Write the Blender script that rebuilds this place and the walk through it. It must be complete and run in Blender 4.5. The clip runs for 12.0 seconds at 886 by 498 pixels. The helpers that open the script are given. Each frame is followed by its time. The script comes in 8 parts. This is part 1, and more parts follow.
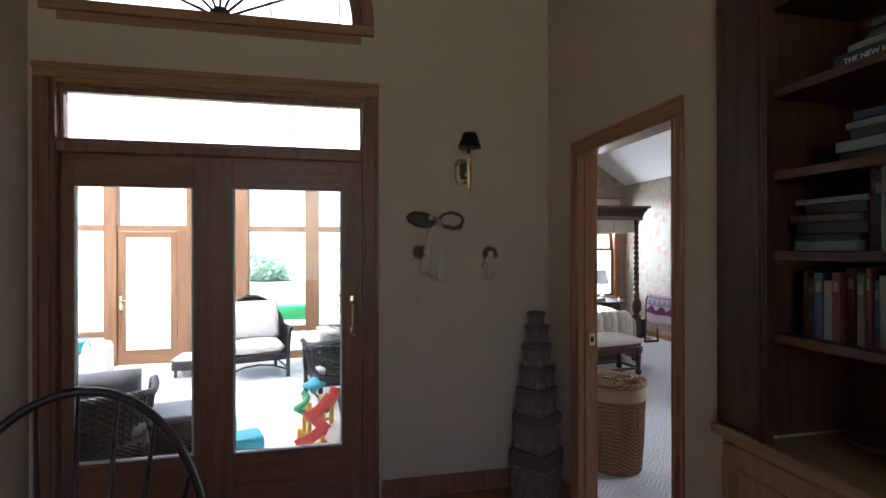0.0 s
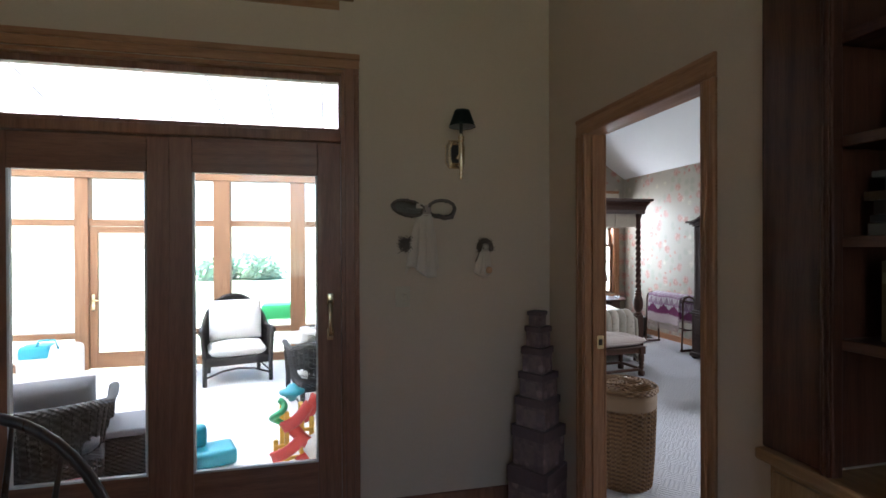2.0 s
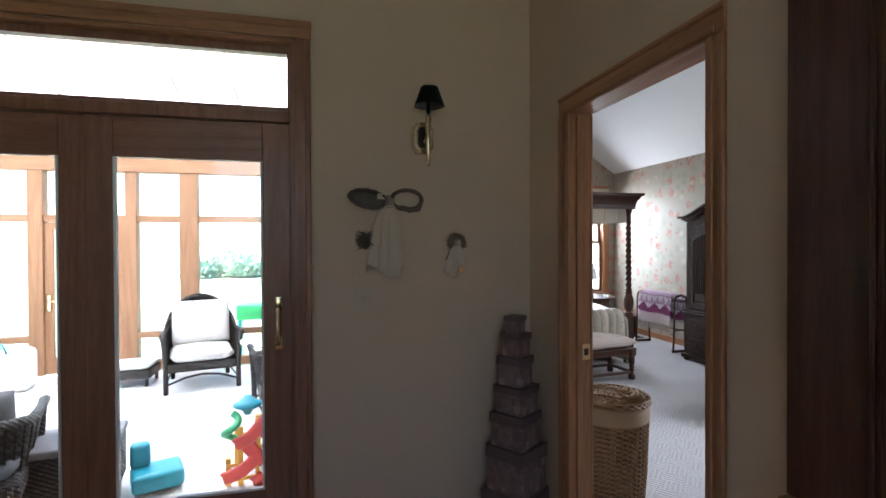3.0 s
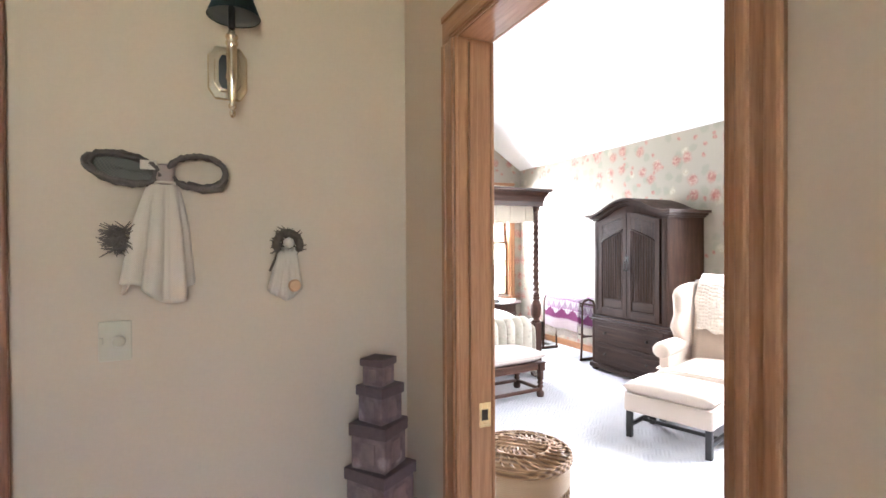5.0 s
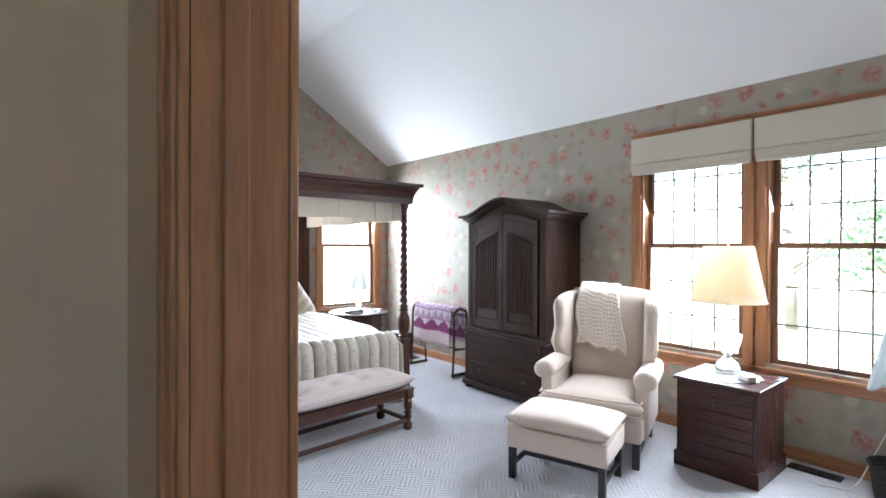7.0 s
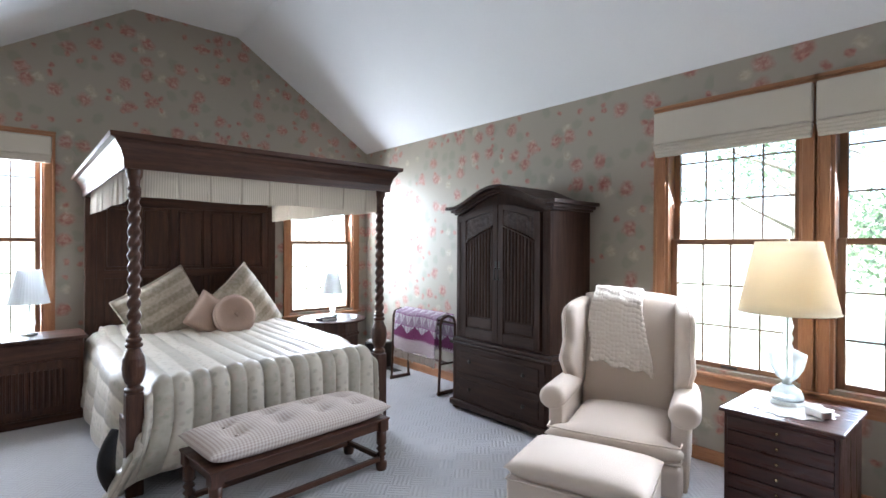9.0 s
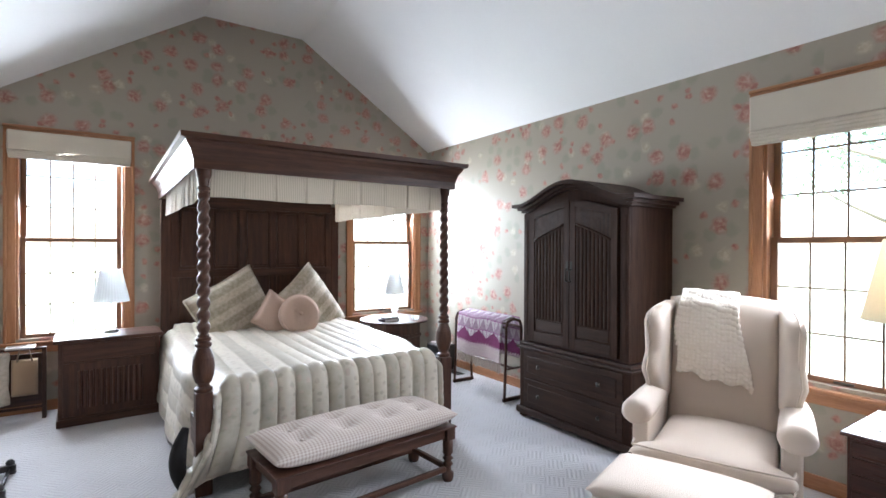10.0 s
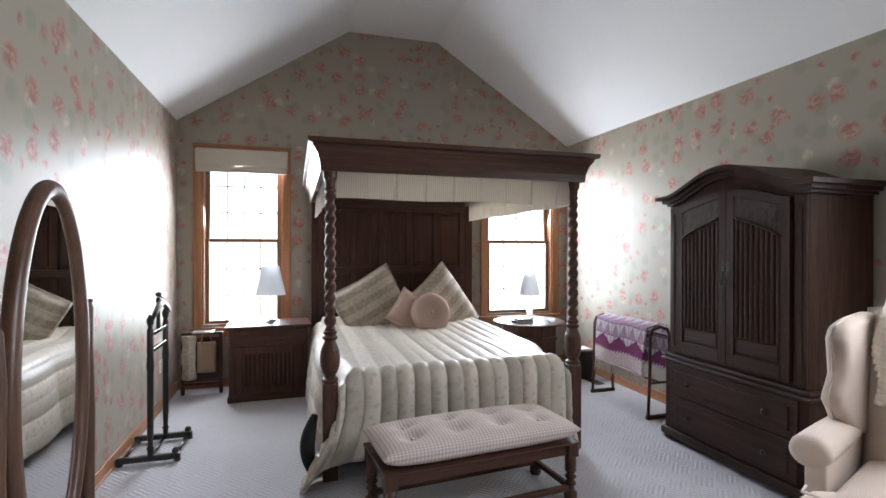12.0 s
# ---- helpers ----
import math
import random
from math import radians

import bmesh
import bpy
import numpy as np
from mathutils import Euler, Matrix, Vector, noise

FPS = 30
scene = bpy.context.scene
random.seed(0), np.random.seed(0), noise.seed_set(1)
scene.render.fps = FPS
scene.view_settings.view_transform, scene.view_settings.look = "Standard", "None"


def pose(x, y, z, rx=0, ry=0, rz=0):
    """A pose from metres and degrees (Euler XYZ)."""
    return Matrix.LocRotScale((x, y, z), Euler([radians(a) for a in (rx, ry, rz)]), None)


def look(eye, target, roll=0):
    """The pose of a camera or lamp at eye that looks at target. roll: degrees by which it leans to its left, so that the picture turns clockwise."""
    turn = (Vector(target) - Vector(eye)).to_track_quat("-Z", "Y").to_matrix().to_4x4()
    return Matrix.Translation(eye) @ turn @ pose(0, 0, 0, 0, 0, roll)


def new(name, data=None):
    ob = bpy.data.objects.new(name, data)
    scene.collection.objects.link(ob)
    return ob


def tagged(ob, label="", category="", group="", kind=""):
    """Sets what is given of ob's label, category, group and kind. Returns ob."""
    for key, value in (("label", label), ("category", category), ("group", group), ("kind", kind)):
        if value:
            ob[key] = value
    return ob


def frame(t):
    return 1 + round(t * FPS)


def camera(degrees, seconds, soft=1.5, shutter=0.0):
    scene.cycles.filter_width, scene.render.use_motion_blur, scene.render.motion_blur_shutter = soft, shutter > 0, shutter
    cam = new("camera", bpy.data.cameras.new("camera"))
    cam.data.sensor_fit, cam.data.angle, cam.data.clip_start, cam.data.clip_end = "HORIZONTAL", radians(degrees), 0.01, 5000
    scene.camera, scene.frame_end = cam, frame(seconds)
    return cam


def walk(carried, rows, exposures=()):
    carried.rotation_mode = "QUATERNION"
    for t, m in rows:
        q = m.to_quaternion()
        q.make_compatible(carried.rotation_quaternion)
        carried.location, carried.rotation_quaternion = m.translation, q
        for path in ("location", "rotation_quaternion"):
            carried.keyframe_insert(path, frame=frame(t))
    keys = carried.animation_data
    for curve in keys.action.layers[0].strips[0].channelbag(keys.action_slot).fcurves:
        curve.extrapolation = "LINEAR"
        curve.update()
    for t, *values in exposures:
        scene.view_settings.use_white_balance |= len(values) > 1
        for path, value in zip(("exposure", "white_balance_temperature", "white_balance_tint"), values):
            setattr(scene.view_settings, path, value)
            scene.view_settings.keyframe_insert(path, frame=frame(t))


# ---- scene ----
cam = camera(83.7, 12.0, soft=1.6)
PATH = [
    (0, (0.376, 0.362, 1.519), (0.806, 2.315, 1.518), -0.1),
    (0.5, (0.387, 0.407, 1.519), (0.824, 2.359, 1.513), -0.1),
    (1, (0.417, 0.487, 1.512), (0.853, 2.439, 1.502), -0.2),
    (1.5, (0.443, 0.593, 1.502), (0.885, 2.544, 1.492), -0.2),
    (2, (0.478, 0.681, 1.486), (0.928, 2.63, 1.477), -0.2),
    (2.5, (0.558, 0.793, 1.481), (1.022, 2.738, 1.466), -0.3),
    (2.7, (0.605, 0.86, 1.479), (1.072, 2.804, 1.461), -0.3),
    (4.5, (0.992, 1.549, 1.497), (1.724, 3.411, 1.475), -0.2),
    (5, (1.136, 1.72, 1.481), (1.962, 3.542, 1.462), -0.3),
    (5.5, (1.304, 1.899, 1.49), (2.234, 3.669, 1.472), -0.1),
    (6, (1.42, 2.029, 1.481), (2.475, 3.728, 1.471), 0.0),
    (6.5, (1.525, 2.216, 1.484), (2.701, 3.834, 1.472), 0.1),
    (7, (1.62, 2.406, 1.482), (2.892, 3.949, 1.474), 0.2),
    (8.8, (2.109, 2.922, 1.458), (3.421, 4.432, 1.453), 0.4),
    (9, (2.156, 2.986, 1.457), (3.462, 4.501, 1.448), 0.3),
    (9.5, (2.188, 3.107, 1.449), (3.459, 4.651, 1.445), 0.3),
    (10, (2.211, 3.166, 1.449), (3.333, 4.821, 1.441), 0.2),
    (10.5, (2.279, 3.195, 1.439), (3.185, 4.978, 1.434), 0.1),
    (11, (2.362, 3.211, 1.442), (3.066, 5.084, 1.434), 0.1),
    (11.5, (2.431, 3.214, 1.436), (3.03, 5.122, 1.428), 0.1),
    (12, (2.469, 3.215, 1.433), (3.041, 5.132, 1.426), 0.1),
]
EXPOSURES = [(0.0, 2.32, 5950, 15), (2.7, 2.42, 5950, 15), (4.3, 4.5, 6050, 16), (5.0, 4.65, 6050, 16), (5.8, 4.25, 6000, 16), (7.2, 3.26, 5700, 12), (8.8, 2.95, 5750, 13), (10.5, 3.26, 5950, 14), (12.0, 2.7, 6100, 16)]
walk(cam, [(t, look(eye, target, roll)) for t, eye, target, roll in PATH], EXPOSURES)

# ---- daylight ----
world = bpy.data.worlds.new("world")
scene.world = world
world.use_nodes = True
_wn = world.node_tree.nodes
_sky = _wn.new("ShaderNodeTexSky")
_sky.sky_type = "NISHITA"
_sky.sun_disc = False
_sky.sun_elevation, _sky.sun_rotation = radians(56), radians(270)
world.node_tree.links.new(_sky.outputs[0], _wn["Background"].inputs[0])
_wn["Background"].inputs[1].default_value = 0.15
sun = new("sun", bpy.data.lights.new("sun", "SUN"))
sun.data.energy, sun.data.angle, sun.data.color = 4.8, radians(10), (1.0, 0.95, 0.88)
sun.matrix_world = look((0, 0, 30), (19, 1, 0))


def window_light(x, y, z, tx, ty, tz, w, h, power, spread=162):
    lamp = new("window_daylight", bpy.data.lights.new("window_daylight", "AREA"))
    lamp.data.shape, lamp.data.size, lamp.data.size_y, lamp.data.energy = "RECTANGLE", w, h, power
    lamp.data.color, lamp.data.spread = (0.95, 0.985, 1.0), radians(spread)
    lamp.matrix_world = look((x, y, z), (tx, ty, tz))
    return lamp


window_light(1.95, 8.97, 1.5, 2.6, 6.0, 0.3, 0.82, 1.75, 16.5, 168)
window_light(5.095, 8.97, 1.5, 4.7, 6.0, 0.3, 0.9, 1.75, 19.5, 168)
window_light(5.96, 4.24, 1.5, 3.6, 4.6, -0.1, 0.8, 1.7, 7.5, 125)
window_light(5.96, 3.28, 1.5, 3.6, 3.6, -0.1, 0.8, 1.7, 7.5, 125)
window_light(-0.25, -3.3, 2.0, 0.6, 0.0, 1.0, 1.7, 2.2, 0.53)

# ---- materials ----
def mat(name, colour, rough=0.6, metal=0.0, spec=0.5):
    m = bpy.data.materials.new(name)
    m.use_nodes = True
    b = m.node_tree.nodes["Principled BSDF"]
    b.inputs["Base Color"].default_value = (*colour, 1)
    b.inputs["Roughness"].default_value = rough
    b.inputs["Metallic"].default_value = metal
    b.inputs["Specular IOR Level"].default_value = spec
    return m


class Nodes:
    """Short hand for wiring a material."""

    def __init__(self, m):
        self.m, self.t = m, m.node_tree
        self.b = self.t.nodes["Principled BSDF"]

    def add(self, kind, **kw):
        n = self.t.nodes.new(kind)
        for k, v in kw.items():
            if k in n.inputs:
                n.inputs[k].default_value = v
        return n

    def link(self, a, b):
        self.t.links.new(a, b)

    def coords(self, what="Object"):
        return self.t.nodes.new("ShaderNodeTexCoord").outputs[what]

    def where(self):
        return self.t.nodes.new("ShaderNodeNewGeometry").outputs["Position"]

    def mapping(self, vec, scale=(1, 1, 1), rot=(0, 0, 0)):
        n = self.t.nodes.new("ShaderNodeMapping")
        n.inputs["Scale"].default_value = scale
        n.inputs["Rotation"].default_value = rot
        self.link(vec, n.inputs["Vector"])
        return n.outputs[0]

    def noise(self, vec, scale, detail=4.0, rough=0.55):
        n = self.add("ShaderNodeTexNoise", Scale=scale, Detail=detail, Roughness=rough)
        self.link(vec, n.inputs["Vector"])
        return n.outputs["Fac"]

    def ramp(self, fac, stops):
        n = self.t.nodes.new("ShaderNodeValToRGB")
        e = n.color_ramp.elements
        while len(e) < len(stops):
            e.new(0.5)
        for k, (p, c) in zip(e, stops):
            k.position, k.color = p, (*c, 1)
        self.link(fac, n.inputs[0])
        return n.outputs[0]

    def mix(self, fac, a, b, blend="MIX"):
        n = self.t.nodes.new("ShaderNodeMixRGB")
        n.blend_type = blend
        for sock, v in zip(n.inputs, (fac, a, b)):
            if isinstance(v, (int, float)):
                sock.default_value = v
            elif isinstance(v, tuple):
                sock.default_value = (*v, 1)
            else:
                self.link(v, sock)
        return n.outputs[0]

    def math(self, op, a, b=0.0):
        n = self.t.nodes.new("ShaderNodeMath")
        n.operation = op
        for sock, v in zip(n.inputs, (a, b)):
            if isinstance(v, (int, float)):
                sock.default_value = v
            else:
                self.link(v, sock)
        return n.outputs[0]

    def split(self, vec):
        n = self.t.nodes.new("ShaderNodeSeparateXYZ")
        self.link(vec, n.inputs[0])
        return n.outputs

    def join(self, x, y, z=0.0):
        n = self.t.nodes.new("ShaderNodeCombineXYZ")
        for sock, v in zip(n.inputs, (x, y, z)):
            if isinstance(v, (int, float)):
                sock.default_value = v
            else:
                self.link(v, sock)
        return n.outputs[0]

    def bump(self, height, strength=0.3, distance=0.01):
        n = self.add("ShaderNodeBump", Strength=strength, Distance=distance)
        self.link(height, n.inputs["Height"])
        self.link(n.outputs[0], self.b.inputs["Normal"])

    def colour(self, c):
        self.link(c, self.b.inputs["Base Color"])

    def rough(self, r):
        self.link(r, self.b.inputs["Roughness"])


def wood(name, dark, light, rough=0.4, axis=2, scale=1.0, bump=0.15):
    """Grained wood, the grain along one of the thing's own axes."""
    m = mat(name, light, rough, spec=0.35)
    n = Nodes(m)
    stretch = [14.0 * scale] * 3
    stretch[axis] = 0.9 * scale
    rnd = n.t.nodes.new("ShaderNodeObjectInfo").outputs["Random"]
    v = n.t.nodes.new("ShaderNodeVectorMath")
    n.link(n.coords(), v.inputs[0])
    n.link(n.join(n.math("MULTIPLY", rnd, 7.0), n.math("MULTIPLY", rnd, 3.0), rnd), v.inputs[1])
    p = n.mapping(v.outputs[0], stretch)
    grain = n.noise(p, 2.2, 6.0, 0.6)
    pores = n.noise(n.mapping(v.outputs[0], [s * 5 for s in stretch]), 3.0, 3.0)
    c = n.ramp(grain, [(0.28, dark), (0.5, tuple((a + b) / 2 for a, b in zip(dark, light))), (0.72, light)])
    c = n.mix(0.26, c, n.ramp(pores, [(0.35, tuple(0.55 * k for k in dark)), (0.6, light)]))
    flame = n.noise(n.mapping(v.outputs[0], [k * 0.22 for k in stretch]), 1.6, 1.5, 0.4)
    rings = n.math("MULTIPLY_ADD", n.math("SINE", n.math("MULTIPLY", flame, 62.0)), 0.5)
    n.t.nodes[-1].inputs[2].default_value = 0.5
    c = n.mix(n.math("MULTIPLY", n.math("POWER", rings, 3.0), 0.3), c, tuple(0.62 * k for k in dark))
    n.colour(c)
    n.rough(n.ramp(grain, [(0.2, (rough + 0.12,) * 3), (0.8, (rough - 0.08,) * 3)]))
    n.bump(pores, bump, 0.002)
    return m


def plain(name, colour, rough=0.85, scale=60.0, bump=0.15, vary=0.06, metal=0.0, sheen=0.0):
    """A plain surface with faint mottling at two scales and a fine relief."""
    m = mat(name, colour, rough, metal)
    n = Nodes(m)
    p = n.coords()
    big, fine = n.noise(p, 2.5, 3.0), n.noise(p, scale, 4.0)
    lo, hi = tuple(max(0, c * (1 - vary)) for c in colour), tuple(min(1, c * (1 + vary)) for c in colour)
    n.colour(n.mix(0.5, n.ramp(big, [(0.3, lo), (0.7, hi)]), n.ramp(fine, [(0.3, lo), (0.7, hi)])))
    n.bump(fine, bump, 0.002)
    if sheen:
        n.b.inputs["Sheen Weight"].default_value = sheen
    return m


def weave(name, colour, other, cells=160.0, rough=0.95, bump=0.35):
    """Woven cloth: two crossing bands of thread."""
    m = mat(name, colour, rough, spec=0.2)
    n = Nodes(m)
    x, y, z = n.split(n.coords())
    u, v = n.math("ADD", x, n.math("MULTIPLY", y, 0.9)), n.math("ADD", z, n.math("MULTIPLY", y, 0.6))
    wv = n.math("MULTIPLY", n.math("SINE", n.math("MULTIPLY", u, cells * 6.28)), n.math("SINE", n.math("MULTIPLY", v, cells * 6.28)))
    big = n.noise(n.coords(), 4.0, 4.0)
    n.colour(n.mix(n.math("MULTIPLY_ADD", wv, 0.5), n.ramp(big, [(0.3, colour), (0.7, tuple(min(1, 1.06 * c) for c in colour))]), other))
    n.bump(n.math("ADD", wv, big), bump, 0.0015)
    n.b.inputs["Sheen Weight"].default_value = 0.15
    return m


def make_wallpaper():
    """Sage paper with loose bunches of pink and cream roses."""
    m = mat("rose_wallpaper", (0.4, 0.42, 0.35), 0.45, spec=0.4)
    n = Nodes(m)
    x, y, z = n.split(n.where())
    p = n.join(n.math("ADD", x, y), z)
    warp = n.t.nodes.new("ShaderNodeVectorMath")
    wob = n.add("ShaderNodeTexNoise", Scale=11.0, Detail=3.0)
    n.link(p, wob.inputs["Vector"])
    sc = n.t.nodes.new("ShaderNodeVectorMath")
    sc.operation = "SCALE"
    n.link(wob.outputs["Color"], sc.inputs[0])
    sc.inputs["Scale"].default_value = 0.075
    n.link(p, warp.inputs[0])
    n.link(sc.outputs[0], warp.inputs[1])
    q = warp.outputs[0]

    def spots(scale, size, soft, dens, shift):
        mp = n.t.nodes.new("ShaderNodeMapping")
        mp.inputs["Location"].default_value = (shift, shift * 0.7, 0)
        n.link(q, mp.inputs["Vector"])
        v = n.add("ShaderNodeTexVoronoi", Scale=scale, Randomness=0.85)
        v.voronoi_dimensions = "2D"
        n.link(mp.outputs[0], v.inputs["Vector"])
        r = n.split(v.outputs["Color"])
        on = n.math("LESS_THAN", r[0], dens)
        ed = n.ramp(v.outputs["Distance"], [(size - soft, (1, 1, 1)), (size + soft, (0, 0, 0))])
        return n.math("MULTIPLY", on, ed), r[1], v.outputs["Distance"]

    big = n.noise(p, 1.2, 3.0)
    fine = n.noise(p, 26.0, 4.0)
    base = n.ramp(n.math("MULTIPLY_ADD", fine, 0.5), [(0.2, (0.298, 0.263, 0.21)), (0.7, (0.37, 0.328, 0.265))])
    base = n.mix(n.math("MULTIPLY", big, 0.4), base, (0.318, 0.293, 0.238))
    leaf, _, _ = spots(6.5, 0.3, 0.1, 0.45, 2.2)
    c = n.mix(n.math("MULTIPLY", leaf, 0.4), base, (0.215, 0.255, 0.18))
    petal = n.noise(q, 34.0, 3.0)
    cream, _, _ = spots(5.2, 0.2, 0.07, 0.3, 5.1)
    c = n.mix(n.math("MULTIPLY", cream, 0.75), c, n.ramp(petal, [(0.35, (0.4, 0.34, 0.26)), (0.65, (0.54, 0.48, 0.38))]))
    rose, kind, d = spots(4.3, 0.235, 0.085, 0.64, 0.0)
    tint = n.ramp(petal, [(0.36, (0.3, 0.07, 0.058)), (0.5, (0.41, 0.16, 0.13)), (0.66, (0.52, 0.34, 0.28))])
    c = n.mix(n.math("MULTIPLY", rose, 0.7), c, tint)
    bud, _, _ = spots(9.0, 0.21, 0.07, 0.24, 8.3)
    c = n.mix(n.math("MULTIPLY", bud, 0.8), c, n.ramp(petal, [(0.35, (0.3, 0.085, 0.07)), (0.65, (0.48, 0.25, 0.2))]))
    n.colour(c)
    n.bump(fine, 0.08, 0.002)
    return m


def make_carpet():
    """Pale cut pile with a diagonal basket pattern of ribs."""
    m = mat("patterned_carpet", (0.42, 0.43, 0.46), 0.95, spec=0.15)
    n = Nodes(m)
    p = n.mapping(n.where(), (1, 1, 1), (0, 0, radians(45)))
    x, y, _ = n.split(p)
    cell = n.t.nodes.new("ShaderNodeTexChecker")
    cell.inputs["Scale"].default_value = 8.0
    n.link(n.join(x, y), cell.inputs["Vector"])
    sx = n.math("SINE", n.math("MULTIPLY", x, 2 * math.pi * 36))
    sy = n.math("SINE", n.math("MULTIPLY", y, 2 * math.pi * 36))
    rib = n.mix(cell.outputs["Fac"], sx, sy)
    fluff, big = n.noise(n.where(), 220.0, 3.0), n.noise(n.where(), 1.3, 3.0)
    c = n.ramp(rib, [(0.2, (0.45, 0.445, 0.46)), (0.8, (0.525, 0.52, 0.535))])
    c = n.mix(0.4, c, n.ramp(fluff, [(0.3, (0.39, 0.39, 0.41)), (0.7, (0.58, 0.58, 0.6))]))
    c = n.mix(0.25, c, n.ramp(big, [(0.35, (0.41, 0.405, 0.42)), (0.65, (0.57, 0.57, 0.585))]))
    n.colour(c)
    n.bump(n.math("ADD", rib, fluff), 0.45, 0.004)
    n.b.inputs["Sheen Weight"].default_value = 0.2
    return m


def make_glass(name="window_glass", tint=(0.97, 0.99, 0.98)):
    m = bpy.data.materials.new(name)
    m.use_nodes = True
    t = m.node_tree
    t.nodes.clear()
    out, tr, gl, mx, fr = (t.nodes.new("ShaderNode" + k) for k in ("OutputMaterial", "BsdfTransparent", "BsdfGlossy", "MixShader", "Fresnel"))
    tr.inputs[0].default_value = (*tint, 1)
    gl.inputs["Roughness"].default_value = 0.02
    fr.inputs["IOR"].default_value = 1.45
    for a, b in ((fr.outputs[0], mx.inputs[0]), (tr.outputs[0], mx.inputs[1]), (gl.outputs[0], mx.inputs[2]), (mx.outputs[0], out.inputs[0])):
        t.links.new(a, b)
    return m


def glow(name, colour, strength):
    m = mat(name, colour, 0.9)
    b = m.node_tree.nodes["Principled BSDF"]
    b.inputs["Emission Color"].default_value = (*colour, 1)
    b.inputs["Emission Strength"].default_value = strength
    return m


M = {}
M["paper"] = make_wallpaper()
M["carpet"] = make_carpet()
M["glass"] = make_glass()
M["cream_wall"] = plain("cream_wall_paint", (0.585, 0.452, 0.335), 0.8, 90.0, 0.1, 0.03)
M["ceiling"] = plain("white_ceiling_paint", (0.78, 0.79, 0.8), 0.9, 70.0, 0.1, 0.02)
M["trim"] = wood("oak_trim", (0.35, 0.155, 0.072), (0.47, 0.24, 0.122), 0.38)
M["trim_h"] = wood("oak_trim_lengthwise_x", (0.35, 0.155, 0.072), (0.47, 0.24, 0.122), 0.38, axis=0)
M["trim_y"] = wood("oak_trim_lengthwise_y", (0.35, 0.155, 0.072), (0.47, 0.24, 0.122), 0.38, axis=1)
M["fir"] = wood("stained_fir_door", (0.22, 0.095, 0.055), (0.34, 0.155, 0.09), 0.35)
M["pine"] = wood("pale_pine_frame", (0.27, 0.13, 0.065), (0.38, 0.205, 0.11), 0.5)
M["pine_h"] = wood("pale_pine_rail", (0.27, 0.13, 0.065), (0.38, 0.205, 0.11), 0.5, axis=0)
M["walnut"] = wood("dark_carved_oak", (0.03, 0.0125, 0.008), (0.108, 0.047, 0.028), 0.36)
M["walnut_y"] = wood("dark_oak_lengthwise_y", (0.03, 0.0125, 0.008), (0.108, 0.047, 0.028), 0.36, axis=1)
M["walnut_x"] = wood("dark_oak_lengthwise_x", (0.03, 0.0125, 0.008), (0.108, 0.047, 0.028), 0.36, axis=0)
M["armoire"] = wood("brown_stained_oak", (0.018, 0.0078, 0.0048), (0.06, 0.0275, 0.0165), 0.5)
M["armoire_y"] = wood("brown_stained_oak_y", (0.018, 0.0078, 0.0048), (0.06, 0.0275, 0.0165), 0.5, axis=1)
M["mahogany"] = wood("dark_mahogany", (0.025, 0.008, 0.006), (0.085, 0.03, 0.022), 0.3, axis=1)
M["black_wood"] = plain("black_lacquered_wood", (0.014, 0.012, 0.011), 0.3, 80.0, 0.05, 0.2)
M["cherry"] = wood("cherry_bookcase", (0.055, 0.02, 0.011), (0.12, 0.047, 0.026), 0.4)
M["cherry_y"] = wood("cherry_bookcase_y", (0.055, 0.02, 0.011), (0.12, 0.047, 0.026), 0.4, axis=1)
M["oak_light"] = wood("honey_oak", (0.26, 0.13, 0.055), (0.42, 0.24, 0.11), 0.38, axis=1)
M["hall_floor"] = wood("oak_strip_floor", (0.2, 0.085, 0.035), (0.34, 0.16, 0.07), 0.32, axis=0)
M["brass"] = plain("polished_brass", (0.76, 0.6, 0.36), 0.22, 40.0, 0.02, 0.05, metal=1.0)
M["steel"] = plain("brushed_steel", (0.55, 0.54, 0.52), 0.35, 60.0, 0.02, 0.05, metal=1.0)
M["dark_metal"] = plain("dark_bronze", (0.05, 0.045, 0.04), 0.4, 60.0, 0.05, 0.2, metal=0.8)
M["cream_cloth"] = weave("cream_upholstery", (0.62, 0.53, 0.45), (0.56, 0.47, 0.395), 120.0)
M["blind"] = weave("linen_roman_blind", (0.62, 0.57, 0.48), (0.56, 0.51, 0.43), 140.0)
M["white_cloth"] = weave("white_linen", (0.72, 0.7, 0.66), (0.65, 0.63, 0.59), 140.0)
M["white_paint"] = plain("white_paint", (0.75, 0.74, 0.72), 0.5, 60.0, 0.05, 0.03)

# ---- mesh helpers ----
def link_mesh(name, bm, material, smooth=False):
    me = bpy.data.meshes.new(name)
    bmesh.ops.recalc_face_normals(bm, faces=bm.faces)
    bm.to_mesh(me)
    bm.free()
    me.materials.append(material)
    if smooth:
        for f in me.polygons:
            f.use_smooth = True
    return new(name, me)


def part(name, bm, material, parent=None, label="", smooth=False):
    ob = link_mesh(name, bm, material, smooth)
    ob.parent = parent
    if label:
        tagged(ob, label)
    return ob


def thing(name, label, category, m=None, group=""):
    ob = new(name)
    ob.empty_display_size = 0.1
    ob.matrix_basis = m or Matrix()
    return tagged(ob, label, category, group)


def structure(name, bm, material, label="", category="", smooth=False):
    return tagged(link_mesh(name, bm, material, smooth), label, category, kind="structure")


